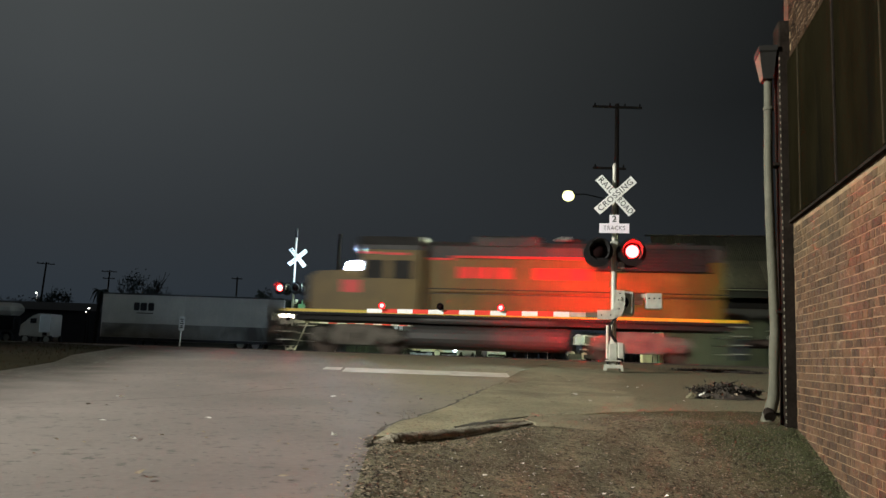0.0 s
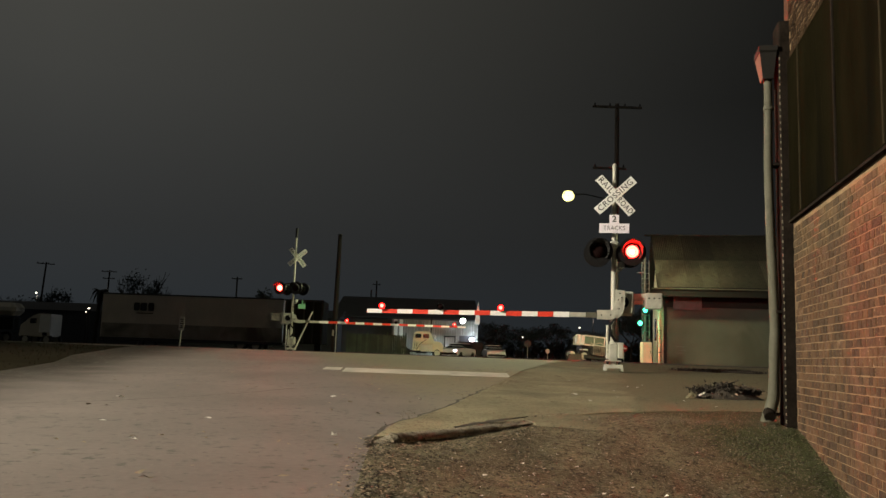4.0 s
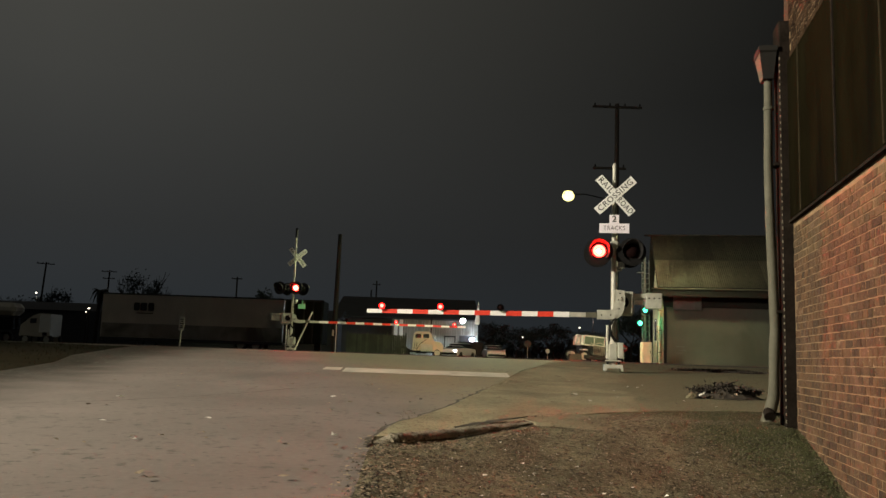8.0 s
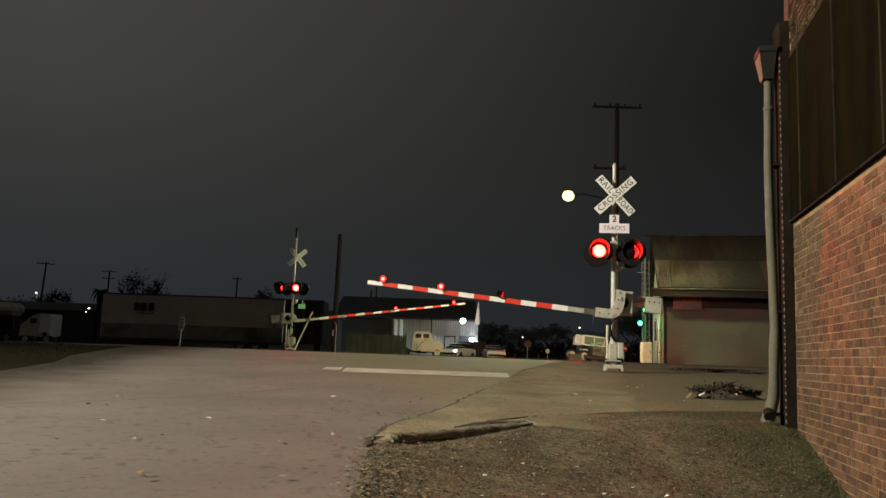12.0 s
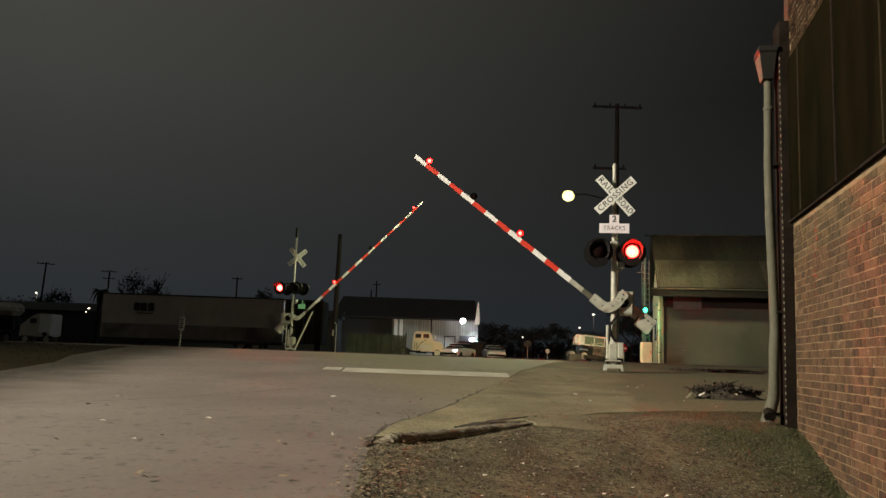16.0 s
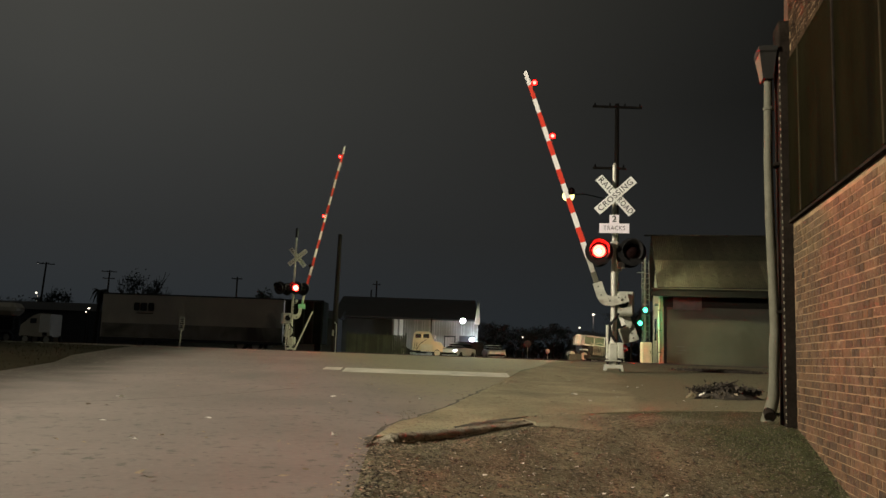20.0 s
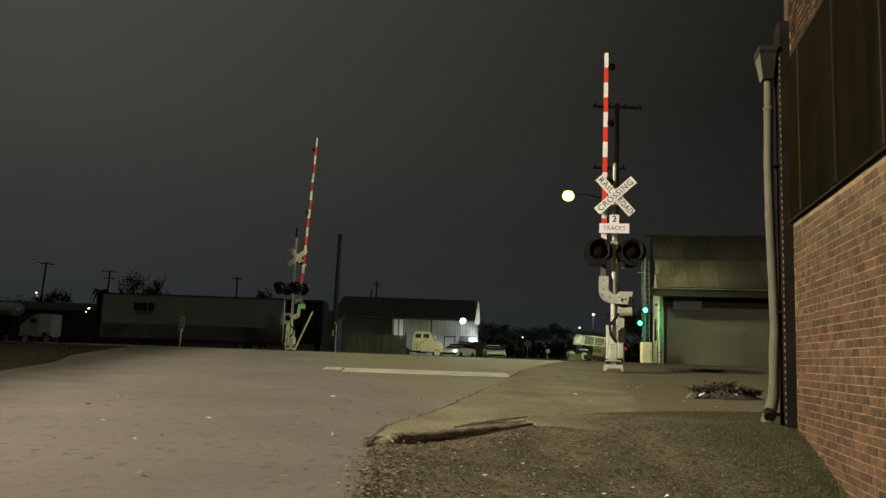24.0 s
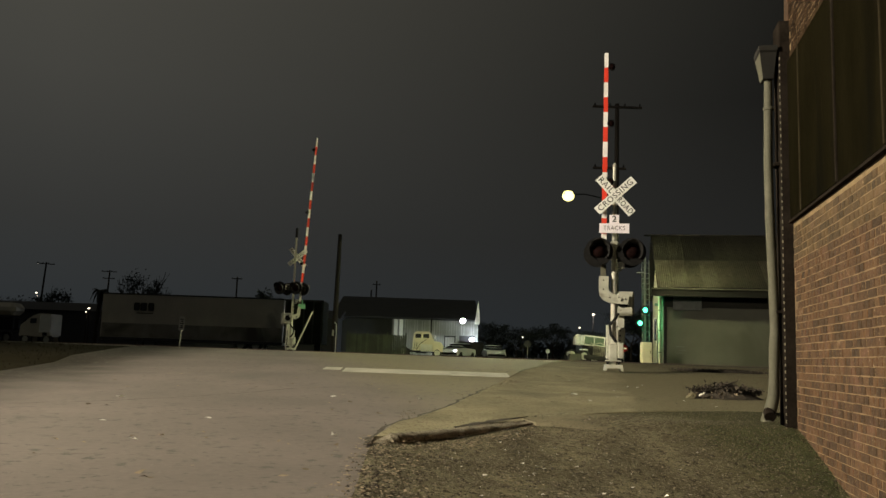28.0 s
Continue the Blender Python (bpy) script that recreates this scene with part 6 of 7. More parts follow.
def warehouse():
    y0 = 100.0
    th = thing("warehouse", Matrix.Translation((0, y0, 0.36)), "metal warehouse with a dark roof and floodlit wall", "building")
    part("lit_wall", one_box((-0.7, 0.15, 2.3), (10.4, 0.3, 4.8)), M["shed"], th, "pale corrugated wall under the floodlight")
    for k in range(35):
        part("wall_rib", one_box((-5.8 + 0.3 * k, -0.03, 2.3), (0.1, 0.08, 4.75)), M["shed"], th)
    # this stretch's shade is put into the colour, with the dark roof material
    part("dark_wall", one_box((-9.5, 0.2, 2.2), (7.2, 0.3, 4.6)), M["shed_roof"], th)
    part("back_wall", one_box((-4.2, 19.8, 2.2), (17.6, 0.3, 4.6)), M["shed"], th)
    for x in (-5.4, -4.75):
        part("post", one_box((x, -0.6, 3.2), (0.42, 0.3, 2.6), 0.02), M["cab_white"], th, "white post beside the opening")
    bm = bmesh.new()
    prism(bm, [(-0.9, 4.55), (10, 7.62), (20.9, 4.55), (20.9, 4.75), (10, 7.85), (-0.9, 4.75)], -13.2, 4.6, "x")
    part("roof", bm, M["shed_roof"], th, "dark pitched metal roof")
    bm = bmesh.new()
    prism(bm, [(0.0, 0.0), (20, 0.0), (20, 4.7), (10, 7.6), (0, 4.7)], 4.35, 4.6, "x")
    part("gable", bm, M["shed"], th, "pale corrugated gable end")
    # the floodlit gable edge: its brightness is put into white panels
    for k in range(10):
        part("rake_panel", one_box((4.72, -0.9 + 0.28 * k, 4.95 + 0.08 * k - 0.25), (0.12, 0.2, 0.55 + 0.05 * k)), M["cab_white"], th)
    part("porch_panel", prism(bmesh.new(), [(4.12, 4.2), (4.72, 4.2), (4.72, 5.6), (4.55, 7.0), (4.4, 6.4)], -1.16, -1.04), M["cab_white"], th, "corner panel, the floodlit edge painted white")
    part("doorway", one_box((3.3, -0.06, 1.4), (1.9, 0.1, 2.8)), M["shed_roof"], th)
    part("flood_bracket", one_box((2.6, -1.4, 4.62), (0.1, 2.4, 0.08)), M["black"], th)
    f = part("floodlight", one_box((2.67, -2.0, 4.55), (0.6, 0.3, 0.34), 0.05), M["black"], th)
    part("flood_glass", one_cyl((2.67, -2.14, 4.55), (2.67, -2.22, 4.55), 0.30, 0.28, 20), M["flood_on"], f, "glaring white floodlight")
    f = part("door_light", one_box((3.85, -1.0, 2.35), (0.42, 0.12, 0.42), 0.05), M["flood_on"], th, "small bright door light")
    dump = thing("dumpster", Matrix.Translation((3.3, 88, gz(3, 88))), "dark steel dumpster before the warehouse", "dumpster")
    bm = bmesh.new()
    prism(bm, [(-1.25, 0.15), (1.25, 0.15), (1.35, 1.75), (-1.35, 1.75)], -0.8, 0.8)
    part("bin", bm, M["loco_black"], dump)
    part("lid", one_box((0, 0, 1.8), (2.75, 1.7, 0.08), 0.02), M["black"], dump)
    p = thing("forklift", Matrix.Translation((0.95, 79, gz(0, 79))), "dark forklift parked behind the old truck", "forklift")
    part("body", one_box((0, 0, 0.7), (1.1, 1.6, 0.8), 0.08), M["loco_black"], p)
    for x in (-0.5, 0.5):
        for y in (-0.6, 0.7):
            part("guard_post", one_box((x, y, 1.55), (0.08, 0.08, 1.1)), M["black"], p)
    part("guard_roof", one_box((0, 0.05, 2.12), (1.15, 1.45, 0.08), 0.02), M["black"], p)
    for x in (-0.5, 0.5):
        wheel(p, x, -0.6, 0.3, 0.2)


def fence():
    th = thing("board_fence", Matrix.Translation((0, 70, gz(0, 70))), "weathered vertical board fence beside the yard", "fence")
    for i in range(31):
        h = 1.85 + 0.05 * noise.noise((i * 1.3, 0, 0))
        part("board", one_box((-7.9 + 0.165 * i, 0, h / 2), (0.15, 0.025, h)), M["fence"], th)
    for z in (0.5, 1.5):
        part("fence_rail", one_box((-5.4, 0.04, z), (5.1, 0.05, 0.1)), M["fence"], th)
    for x in (-7.9, -6.2, -4.5, -2.9):
        part("post", one_box((x, 0.08, 1.0), (0.12, 0.12, 2.1)), M["fence"], th)


def trailer():
    th = thing("cargo_trailer", Matrix.Translation((-18.2, 60, gz(0, 60))), "long off-white cargo trailer with a dark mark", "trailer", "trailers")
    part("body", one_box((0, 1.3, 2.25), (13.3, 2.5, 3.4), 0.03), M["trailer"], th)
    for k in range(11):
        part("side_panel", one_box((-6.05 + 1.21 * k, 0.035, 2.32), (1.206, 0.03, 3.1), 0.002), M["trailer"], th)
    part("top_rail", one_box((0, 0.03, 3.93), (13.35, 0.08, 0.1), 0.01), M["loco_dark"], th)
    part("bottom_rail", one_box((0, 0.03, 0.66), (13.35, 0.08, 0.2), 0.01), M["loco_dark"], th)
    # shade along the trailer's lower side is put into a darker band
    part("lower_band", one_box((0.0, 0.012, 1.28), (13.2, 0.03, 1.0)), M["trailer_low"], th, "lower side with its shade painted in")
    # company mark as plain dark shapes
    for x, w in ((-4.13, 0.4), (-3.62, 0.46), (-3.07, 0.42)):
        part("mark_shape", one_box((x, 0.008, 3.02), (w, 0.03, 0.58), 0.06), M["ink"], th, "dark block of the company mark")
    part("mark_line", one_box((-3.5, 0.008, 2.55), (1.2, 0.03, 0.07)), M["stucco"], th)
    for x in (3.6, 4.7):
        for y in (0.35, 2.2):
            wheel(th, x, y, 0.5, 0.35)
    part("landing_gear", one_box((-3.6, 0.5, 0.35), (0.14, 0.14, 0.7)), M["black"], th)
    t2 = thing("box_container", Matrix.Translation((-8.7, 52, gz(0, 52))), "grey ribbed box container on blocks", "container", "trailers")
    part("body", one_box((0, 1.2, 1.95), (2.45, 2.4, 2.75), 0.03), M["container"], t2)
    for x in (-1.15, -0.58, 0.0, 0.58, 1.15):
        part("rib", one_box((x, -0.03, 1.95), (0.09, 0.08, 2.7), 0.01), M["fence"], t2)
    part("top_rail", one_box((0, -0.02, 3.3), (2.5, 0.1, 0.12), 0.01), M["loco_dark"], t2)
    for x in (-0.9, 0.9):
        part("support", one_box((x, 0.6, 0.28), (0.4, 0.4, 0.6), 0.02), M["fascia"], t2)


def left_yard():
    th = thing("delivery_truck", Matrix.Translation((-31.0, 64, gz(0, 64))) @ Matrix.Scale(0.86, 4), "white truck parked in the dark yard", "truck")
    bm = bmesh.new()
    prism(bm, [(-1.6, 0.7), (1.2, 0.7), (1.2, 2.75), (0.1, 2.78), (-0.5, 2.55), (-1.5, 1.7)], -1.1, 1.1)
    bmesh.ops.bevel(bm, geom=bm.edges[:], offset=0.06, segments=2, affect="EDGES")
    part("cab", bm, M["trailer"], th)
    part("bright_panel", one_box((0.7, -1.11, 1.9), (0.95, 0.03, 1.6), 0.05), M["cab_white"], th, "pale side panel")
    part("cab_window", one_box((-0.35, -1.11, 2.1), (0.55, 0.04, 0.45), 0.05), M["window"], th)
    part("grille", one_box((0.75, -1.13, 0.95), (0.4, 0.03, 0.3)), M["black"], th)
    for x in (-1.0, 0.9):
        wheel(th, x, -0.9, 0.48, 0.3)
        wheel(th, x, 0.9, 0.48, 0.3)
    t = thing("tank_trailer", Matrix.Translation((-36.6, 66, gz(0, 66))), "pale rounded tank trailer in the dark yard", "trailer", "trailers")
    part("tank", one_box((0, 0, 2.75), (5.4, 2.0, 1.0), 0.35), M["trailer"], t)
    part("frame_rail", one_box((0, 0, 1.6), (5.0, 1.2, 1.0), 0.05), M["black"], t)
    for x in (-1.6, 1.4):
        wheel(t, x, -0.8, 0.5, 0.35)
        wheel(t, x, 0.8, 0.5, 0.35)
    # dark sheds and distant lamps
    for x, y, w, h, d, lab in ((-44, 95, 22, 4.2, 8, "low dark shed behind the parked trucks"), (-25, 96, 26, 4.4, 8, "long dark shed behind the trailer")):
        s = thing("yard_shed", Matrix.Translation((x, y, gz(x, y))), lab, "shed", "yard sheds")
        part("wall", one_box((0, d / 2, h / 2 - 0.2), (w, d, h), 0.03), M["shed_roof"], s)
        bm = bmesh.new()
        prism(bm, [(-0.4, h - 0.2), (d + 0.4, h - 0.2), (d / 2, h + 0.9)], -w / 2 - 0.3, w / 2 + 0.3, "x")
        part("roof", bm, M["shed_roof"], s)
    for x, y, z, r, lab in ((-59.6, 120, 7.8, 0.12, "distant yard lamp on a thin pole"), (-40.05, 93, 4.62, 0.14, "small lit lamp on a yard pole"), (-40.35, 93, 4.2, 0.10, "small lit lamp on a yard pole"), (11.1, 110, 3.5, 0.1, "small lit lamp on a yard pole"), (26.2, 140, 8.6, 0.18, "distant yard lamp on a thin pole"), (32.4, 190, 8.2, 0.24, "distant yard lamp on a thin pole")):
        s = thing("yard_lamp", Matrix.Translation((x, y, gz(x, y))), lab, "street lamp", "yard lamps")
        zz = z - gz(x, y)
        part("pole", one_cyl((0, 0.3, -0.02), (0, 0.3, zz + 0.3), 0.07, 0.05, 8), M["wood_pole"], s)
        part("lamp_arm", one_box((0, 0.12, zz + 0.25), (0.06, 0.5, 0.06)), M["black"], s)
        part("lamp_glass", revolve(bmesh.new(), [(0.002, r * 0.6), (r, r * 0.3), (r * 0.8, -r * 0.3), (0.002, -r * 0.5)], Matrix.Translation((0, 0, zz)), 14), M["small_on"], s, "lit lamp bowl", smooth=True)


def road_signs():
    s = thing("marker_sign", Matrix.Translation((-12.19, 38.5, gz(0, 38.5))), "narrow white marker sign on a thin post", "sign")
    part("post", one_box((0, 0, 0.7), (0.06, 0.05, 1.42)), M["alu"], s, "", Matrix.Rotation(0.03, 4, "Y"))
    p = part("plate", one_box((0.02, -0.035, 1.08), (0.27, 0.012, 0.66), 0.004), M["sign_old"], s, "faded white plate", Matrix.Rotation(0.03, 4, "Y"))
    for z, w in ((1.28, 0.16), (1.18, 0.12), (1.08, 0.18), (0.98, 0.1), (0.9, 0.14)):
        part("text_bar", one_box((0.02, -0.044, z), (w, 0.006, 0.045)), M["rust"], p)
    for x, y, z, r, m, lab in ((11.2, 85, 1.5, 0.24, "cab_white", "small round white sign on a post"), (16.85, 75, 1.9, 0.36, "stop_red", "red octagonal stop sign on a post"), (10.2, 95, 2.36, 0.42, "iron", "grey round sign seen in the yard")):
        s = thing("road_sign", Matrix.Translation((x, y, gz(x, y))), lab, "sign", "road signs")
        zz = z - gz(x, y)
        part("post", one_cyl((0, 0.03, -0.02), (0, 0.03, zz + 0.1), 0.035, 0.035, 8), M["alu"], s)
        part("plate", one_cyl((0, 0, zz), (0, -0.012, zz), r, r, 8 if m == "stop_red" else 20), M[m], s)
        if m == "stop_red":
            part("text_bar", one_box((0, -0.018, zz), (0.5, 0.006, 0.14)), M["sign"], s)


def leaf_crown(name, parent, centre, size, count, leaf, seed, material="leaf"):
    """Many small leaves gathered in uneven clumps."""
    rnd = random.Random(seed)
    me = bpy.data.meshes.new(name)
    clumps = []
    for _ in range(max(6, count // 70)):
        d = Vector((rnd.gauss(0, 1), rnd.gauss(0, 1), rnd.gauss(0, 1))).normalized() * rnd.uniform(0.35, 1.0)
        clumps.append((Vector((d.x * size[0], d.y * size[1], d.z * size[2])) + Vector(centre), rnd.uniform(0.18, 0.42)))
    vs, fs = [], []
    for k in range(count):
        c, s = clumps[k % len(clumps)]
        p = c + Vector((rnd.gauss(0, s * size[0] * 0.6), rnd.gauss(0, s * size[1] * 0.6), rnd.gauss(0, s * size[2] * 0.5)))
        q = Euler((rnd.uniform(0, 6.3), rnd.uniform(0, 6.3), rnd.uniform(0, 6.3))).to_matrix()
        w = leaf * rnd.uniform(0.6, 1.3)
        n = len(vs)
        vs += [p + q @ Vector(v) for v in ((-w, 0, 0), (0, -w * 0.45, 0.1 * w), (w, 0, 0), (0, w * 0.45, 0.1 * w))]
        fs.append((n, n + 1, n + 2, n + 3))
    me.from_pydata(vs, [], fs)
    me.materials.append(M[material])
    ob = new(name, me)
    ob.parent = parent
    return tagged(ob, kind="stuff")


def tree(x, y, h, w, label, seed, bare=False, count=900):
    rnd = random.Random(seed)
    th = thing("tree", Matrix.Translation((x, y, gz(x, y) - 0.05)), label, "tree", "trees round the yard")
    bm = bmesh.new()
    cyl(bm, (0, 0, 0), (0.1, 0, h * 0.4), 0.05 * h * 0.5, 0.03 * h * 0.5, 9)
    for k in range(7 if not bare else 12):
        a = rnd.uniform(0, 6.28)
        p0 = Vector((0.1, 0, h * rnd.uniform(0.3, 0.42)))
        p1 = p0 + Vector((math.cos(a) * w * 0.28, math.sin(a) * w * 0.28, h * rnd.uniform(0.15, 0.28)))
        p2 = p1 + Vector((math.cos(a) * w * 0.16 + rnd.uniform(-.2, .2) * w, math.sin(a) * w * 0.16, h * rnd.uniform(0.1, 0.25)))
        cyl(bm, p0, p1, 0.012 * h, 0.008 * h, 6)
        cyl(bm, p1, p2, 0.008 * h, 0.003 * h, 6)
        if bare:
            for _ in range(4):
                q = p2 + Vector((rnd.uniform(-.12, .12) * w, rnd.uniform(-.12, .12) * w, h * rnd.uniform(0.03, 0.16)))
                cyl(bm, p1.lerp(p2, rnd.uniform(.4, 1)), q, 0.004 * h, 0.002 * h, 5)
    part("trunk", bm, M["bark"], th)
    leaf_crown("crown", th, (0.1, 0, h * 0.72), (w / 2, w / 2, h * 0.26), int(count * 2.2) if not bare else count // 3, (0.024 if not bare else 0.016) * h, seed)


def palm(x, y, h):
    th = thing("palm_tree", Matrix.Translation((x, y, gz(x, y) - 0.05)), "dark palm tree with drooping fronds", "palm tree")
    part("trunk", one_cyl((0, 0, 0), (0.15, 0, h), 0.22, 0.16, 10), M["bark"], th)
    rnd = random.Random(5)
    for k in range(26):
        a, droop, ln = rnd.uniform(0, 6.28), rnd.uniform(0.1, 1.6), rnd.uniform(0.6, 0.95)
        bm = bmesh.new()
        prev = None
        for i in range(7):
            t = i / 6
            c = Vector((math.cos(a) * ln * t, math.sin(a) * ln * t, 0.35 * math.sin(t * 2.2) - droop * t * t * 0.9))
            wd = Vector((-math.sin(a), math.cos(a), 0)) * (0.16 * math.sin(math.pi * (0.1 + 0.85 * t)))
            cur = (bm.verts.new(c + wd + Vector((0, 0, -0.06))), bm.verts.new(c), bm.verts.new(c - wd + Vector((0, 0, -0.06))))
            if prev:
                bm.faces.new((prev[0], prev[1], cur[1], cur[0]))
                bm.faces.new((prev[1], prev[2], cur[2], cur[1]))
            prev = cur
        part("frond", bm, M["leaf"], th, "", Matrix.Translation((0.15, 0, h)))


def greenery():
    palm(-29.4, 70, 4.7)
    tree(-31.0, 84, 8.1, 4.6, "thin half-bare tree behind the trailer", 3, bare=True, count=5400)
    tree(-26.8, 122, 9.5, 4.5, "dark rounded tree beyond the sheds", 4)
    for i, (x, y, h, w) in enumerate(((-66, 115, 6.5, 9), (-57, 112, 6.2, 8), (-51.4, 108, 7.5, 5), (-74, 120, 7, 10), (-62, 104, 5.6, 7))):
        tree(x, y, h, w, "dark bushy tree along the yard's edge", 20 + i)
    for i, (x, y, h, w) in enumerate(((9, 150, 7.2, 8), (16, 155, 6.6, 9), (22, 160, 7.6, 8), (28, 150, 6.2, 9), (35, 150, 10, 10), (13, 140, 5.2, 7), (42, 140, 10, 9), (30, 120, 8.5, 6))):
        tree(x, y, h, w, "dark leafy tree beyond the yard", 40 + i, count=1100)
    # a far dark wood closes the horizon
    rnd = random.Random(8)
    me = bpy.data.meshes.new("far_woods")
    vs, fs = [], []
    for k in range(9000):
        x = rnd.uniform(-260, 240)
        top = 5.5 + 2.0 * noise.noise((x * 0.06, 1, 0)) + 1.2 * noise.noise((x * 0.3, 4, 0))
        p = Vector((x, 235 + rnd.uniform(-4, 4), rnd.uniform(0.2, max(1, top))))
        q = Euler((rnd.uniform(0, 6.3), rnd.uniform(0, 6.3), rnd.uniform(0, 6.3))).to_matrix()
        n, w = len(vs), rnd.uniform(0.7, 1.6)
        vs += [p + q @ Vector(v) for v in ((-w, 0, 0), (0, -w * 0.5, 0), (w, 0, 0), (0, w * 0.5, 0))]
        fs.append((n, n + 1, n + 2, n + 3))
    me.from_pydata(vs, [], fs)
    me.materials.append(M["leaf"])
    tagged(new("far_woods", me), "low dark line of distant trees", "woods", kind="stuff")


# ---- litter on the ground ----


def flat_bits(name, material, spots, seed, label, category):
    """Curled leaves or scraps from (x, y, size) triples, as one loose scatter."""
    rnd = random.Random(seed)
    me = bpy.data.meshes.new(name)
    vs, fs = [], []
    for x, y, s in spots:
        n, a = len(vs), rnd.uniform(0, 6.28)
        z = gz(x, y) + 0.014
        for k, (u, v) in enumerate(((-1, 0), (-0.35, 0.42), (0.4, 0.36), (1, 0), (0.35, -0.4), (-0.4, -0.36))):
            vs.append((x + s * (u * math.cos(a) - v * math.sin(a)), y + s * (u * math.sin(a) + v * math.cos(a)), z + s * rnd.uniform(0.0, 0.5)))
        fs += [(n, n + 1, n + 5), (n + 1, n + 2, n + 4, n + 5), (n + 2, n + 3, n + 4)]
    me.from_pydata(vs, [], fs)
    me.materials.append(M[material])
    return tagged(new(name, me), label, category, kind="stuff")


def pebbles(name, material, spots, seed, label, category):
    rnd = random.Random(seed)
    me = bpy.data.meshes.new(name)
    vs, fs = [], []
    for x, y, s in spots:
        n = len(vs)
        z = gz(x, y) + 0.008
        for k in range(5):
            a = 1.2566 * k + rnd.uniform(-.3, .3)
            vs.append((x + s * math.cos(a) * rnd.uniform(.7, 1.1), y + s * math.sin(a) * rnd.uniform(.7, 1.1), z))
        vs.append((x + s * rnd.uniform(-.2, .2), y + s * rnd.uniform(-.2, .2), z + s * rnd.uniform(0.5, 0.9)))
        fs += [(n + k, n + (k + 1) % 5, n + 5) for k in range(5)]
    me.from_pydata(vs, [], fs)
    me.materials.append(M[material])
    return tagged(new(name, me), label, category, kind="stuff")


def litter():
    rnd = random.Random(12)
    spots = []
    for _ in range(800):      # leaves banked along the lot's left edge
        y = rnd.uniform(3.4, 6.2)
        spots.append((ROAD_EDGE(y) + rnd.gauss(0.10, 0.12), y, rnd.uniform(0.006, 0.02)))
    for _ in range(260):      # leaves lying before the kerb
        u = rnd.random()
        spots.append((-0.25 + 1.0 * u + abs(rnd.gauss(0, 0.09)) + 0.05, 5.90 + 1.55 * u - abs(rnd.gauss(0, 0.14)), rnd.uniform(0.008, 0.022)))
    for _ in range(70):      # leaves caught at the road edge
        y = rnd.uniform(13.2, 14.9)
        spots.append((ROAD_EDGE(y) + abs(rnd.gauss(0, 0.18)) + 0.05, y, rnd.uniform(0.015, 0.04)))
    for _ in range(150):
        x, y = rnd.uniform(-0.3, 3.0), rnd.uniform(3.4, 8.0)
        spots.append((x, y, rnd.uniform(0.008, 0.024)))
    for _ in range(90):
        x, y = rnd.uniform(-5, 0), rnd.uniform(4, 15)
        if x < ROAD_EDGE(y) - 0.1:
            spots.append((x, y, rnd.uniform(0.012, 0.04)))
    flat_bits("leaf_litter", "litter", spots, 3, "scattered dry brown leaves on the asphalt", "dry leaves")
    spots = [(rnd.uniform(-0.2, 3.0), rnd.uniform(3.6, 9.0), rnd.uniform(0.006, 0.016)) for _ in range(26)]
    spots += [(rnd.uniform(0.2, 2.3), rnd.uniform(4.4, 7.3), rnd.uniform(0.009, 0.02)) for _ in range(28)]
    spots += [(rnd.uniform(0.1, 1.3), rnd.uniform(4.2, 6.4), rnd.uniform(0.008, 0.022)) for _ in range(34)]
    spots += [(rnd.uniform(1.2, 4.2), rnd.uniform(9.5, 16), rnd.uniform(0.014, 0.035)) for _ in range(14)]
    spots += [(-2.6, 6.5, 0.05), (-1.9, 6.9, 0.035), (-0.75, 6.1, 0.045), (1.9, 11.5, 0.06), (0.62, 4.2, 0.035), (1.55, 5.6, 0.03), (-2.0, 5.5, 0.03), (-3.3, 8.6, 0.05), (-2.9, 4.6, 0.03), (-0.2, 9.6, 0.05), (-1.2, 9.5, 0.05)]
    flat_bits("paper_scraps", "paper", spots, 4, "small pale paper scraps on the ground", "litter")
    pebbles("lot_grit", "grit", [(rnd.uniform(-0.35, 3.3), 3.3 + 5.2 * rnd.random() ** 1.2, 0.003 + 0.008 * rnd.random() ** 3) for _ in range(13000)], 5, "loose grit on the broken asphalt", "grit")
    pebbles("lot_clods", "twig", [(rnd.uniform(-0.35, 3.2), 3.3 + 5.0 * rnd.random(), 0.004 + 0.010 * rnd.random() ** 2) for _ in range(3200)], 6, "dark crumbs of asphalt in the lot", "grit")
    pebbles("edge_dirt", "twig", [(ROAD_EDGE(y) + rnd.gauss(0.05, 0.05), y, 0.004 + 0.010 * rnd.random() ** 2) for y in [3.3 + 11.2 * rnd.random() ** 1.2 for _ in range(1500)]], 8, "dark dirt and crumbs along the road edge", "dirt")
    pebbles("kerb_dirt", "twig", [(-0.02 + 0.85 * u + rnd.gauss(0, 0.03), 6.52 + 1.33 * u + rnd.gauss(0, 0.05), 0.006 + 0.012 * rnd.random()) for u in [rnd.random() for _ in range(260)]], 11, "crumbs of soil behind the kerb", "dirt")
    pebbles("apron_grit", "grit", [(rnd.uniform(0.2, 5.0), rnd.uniform(8.6, 17.5), 0.005 + 0.012 * rnd.random() ** 3) for _ in range(900)], 7, "small stones on the sandy apron", "grit")
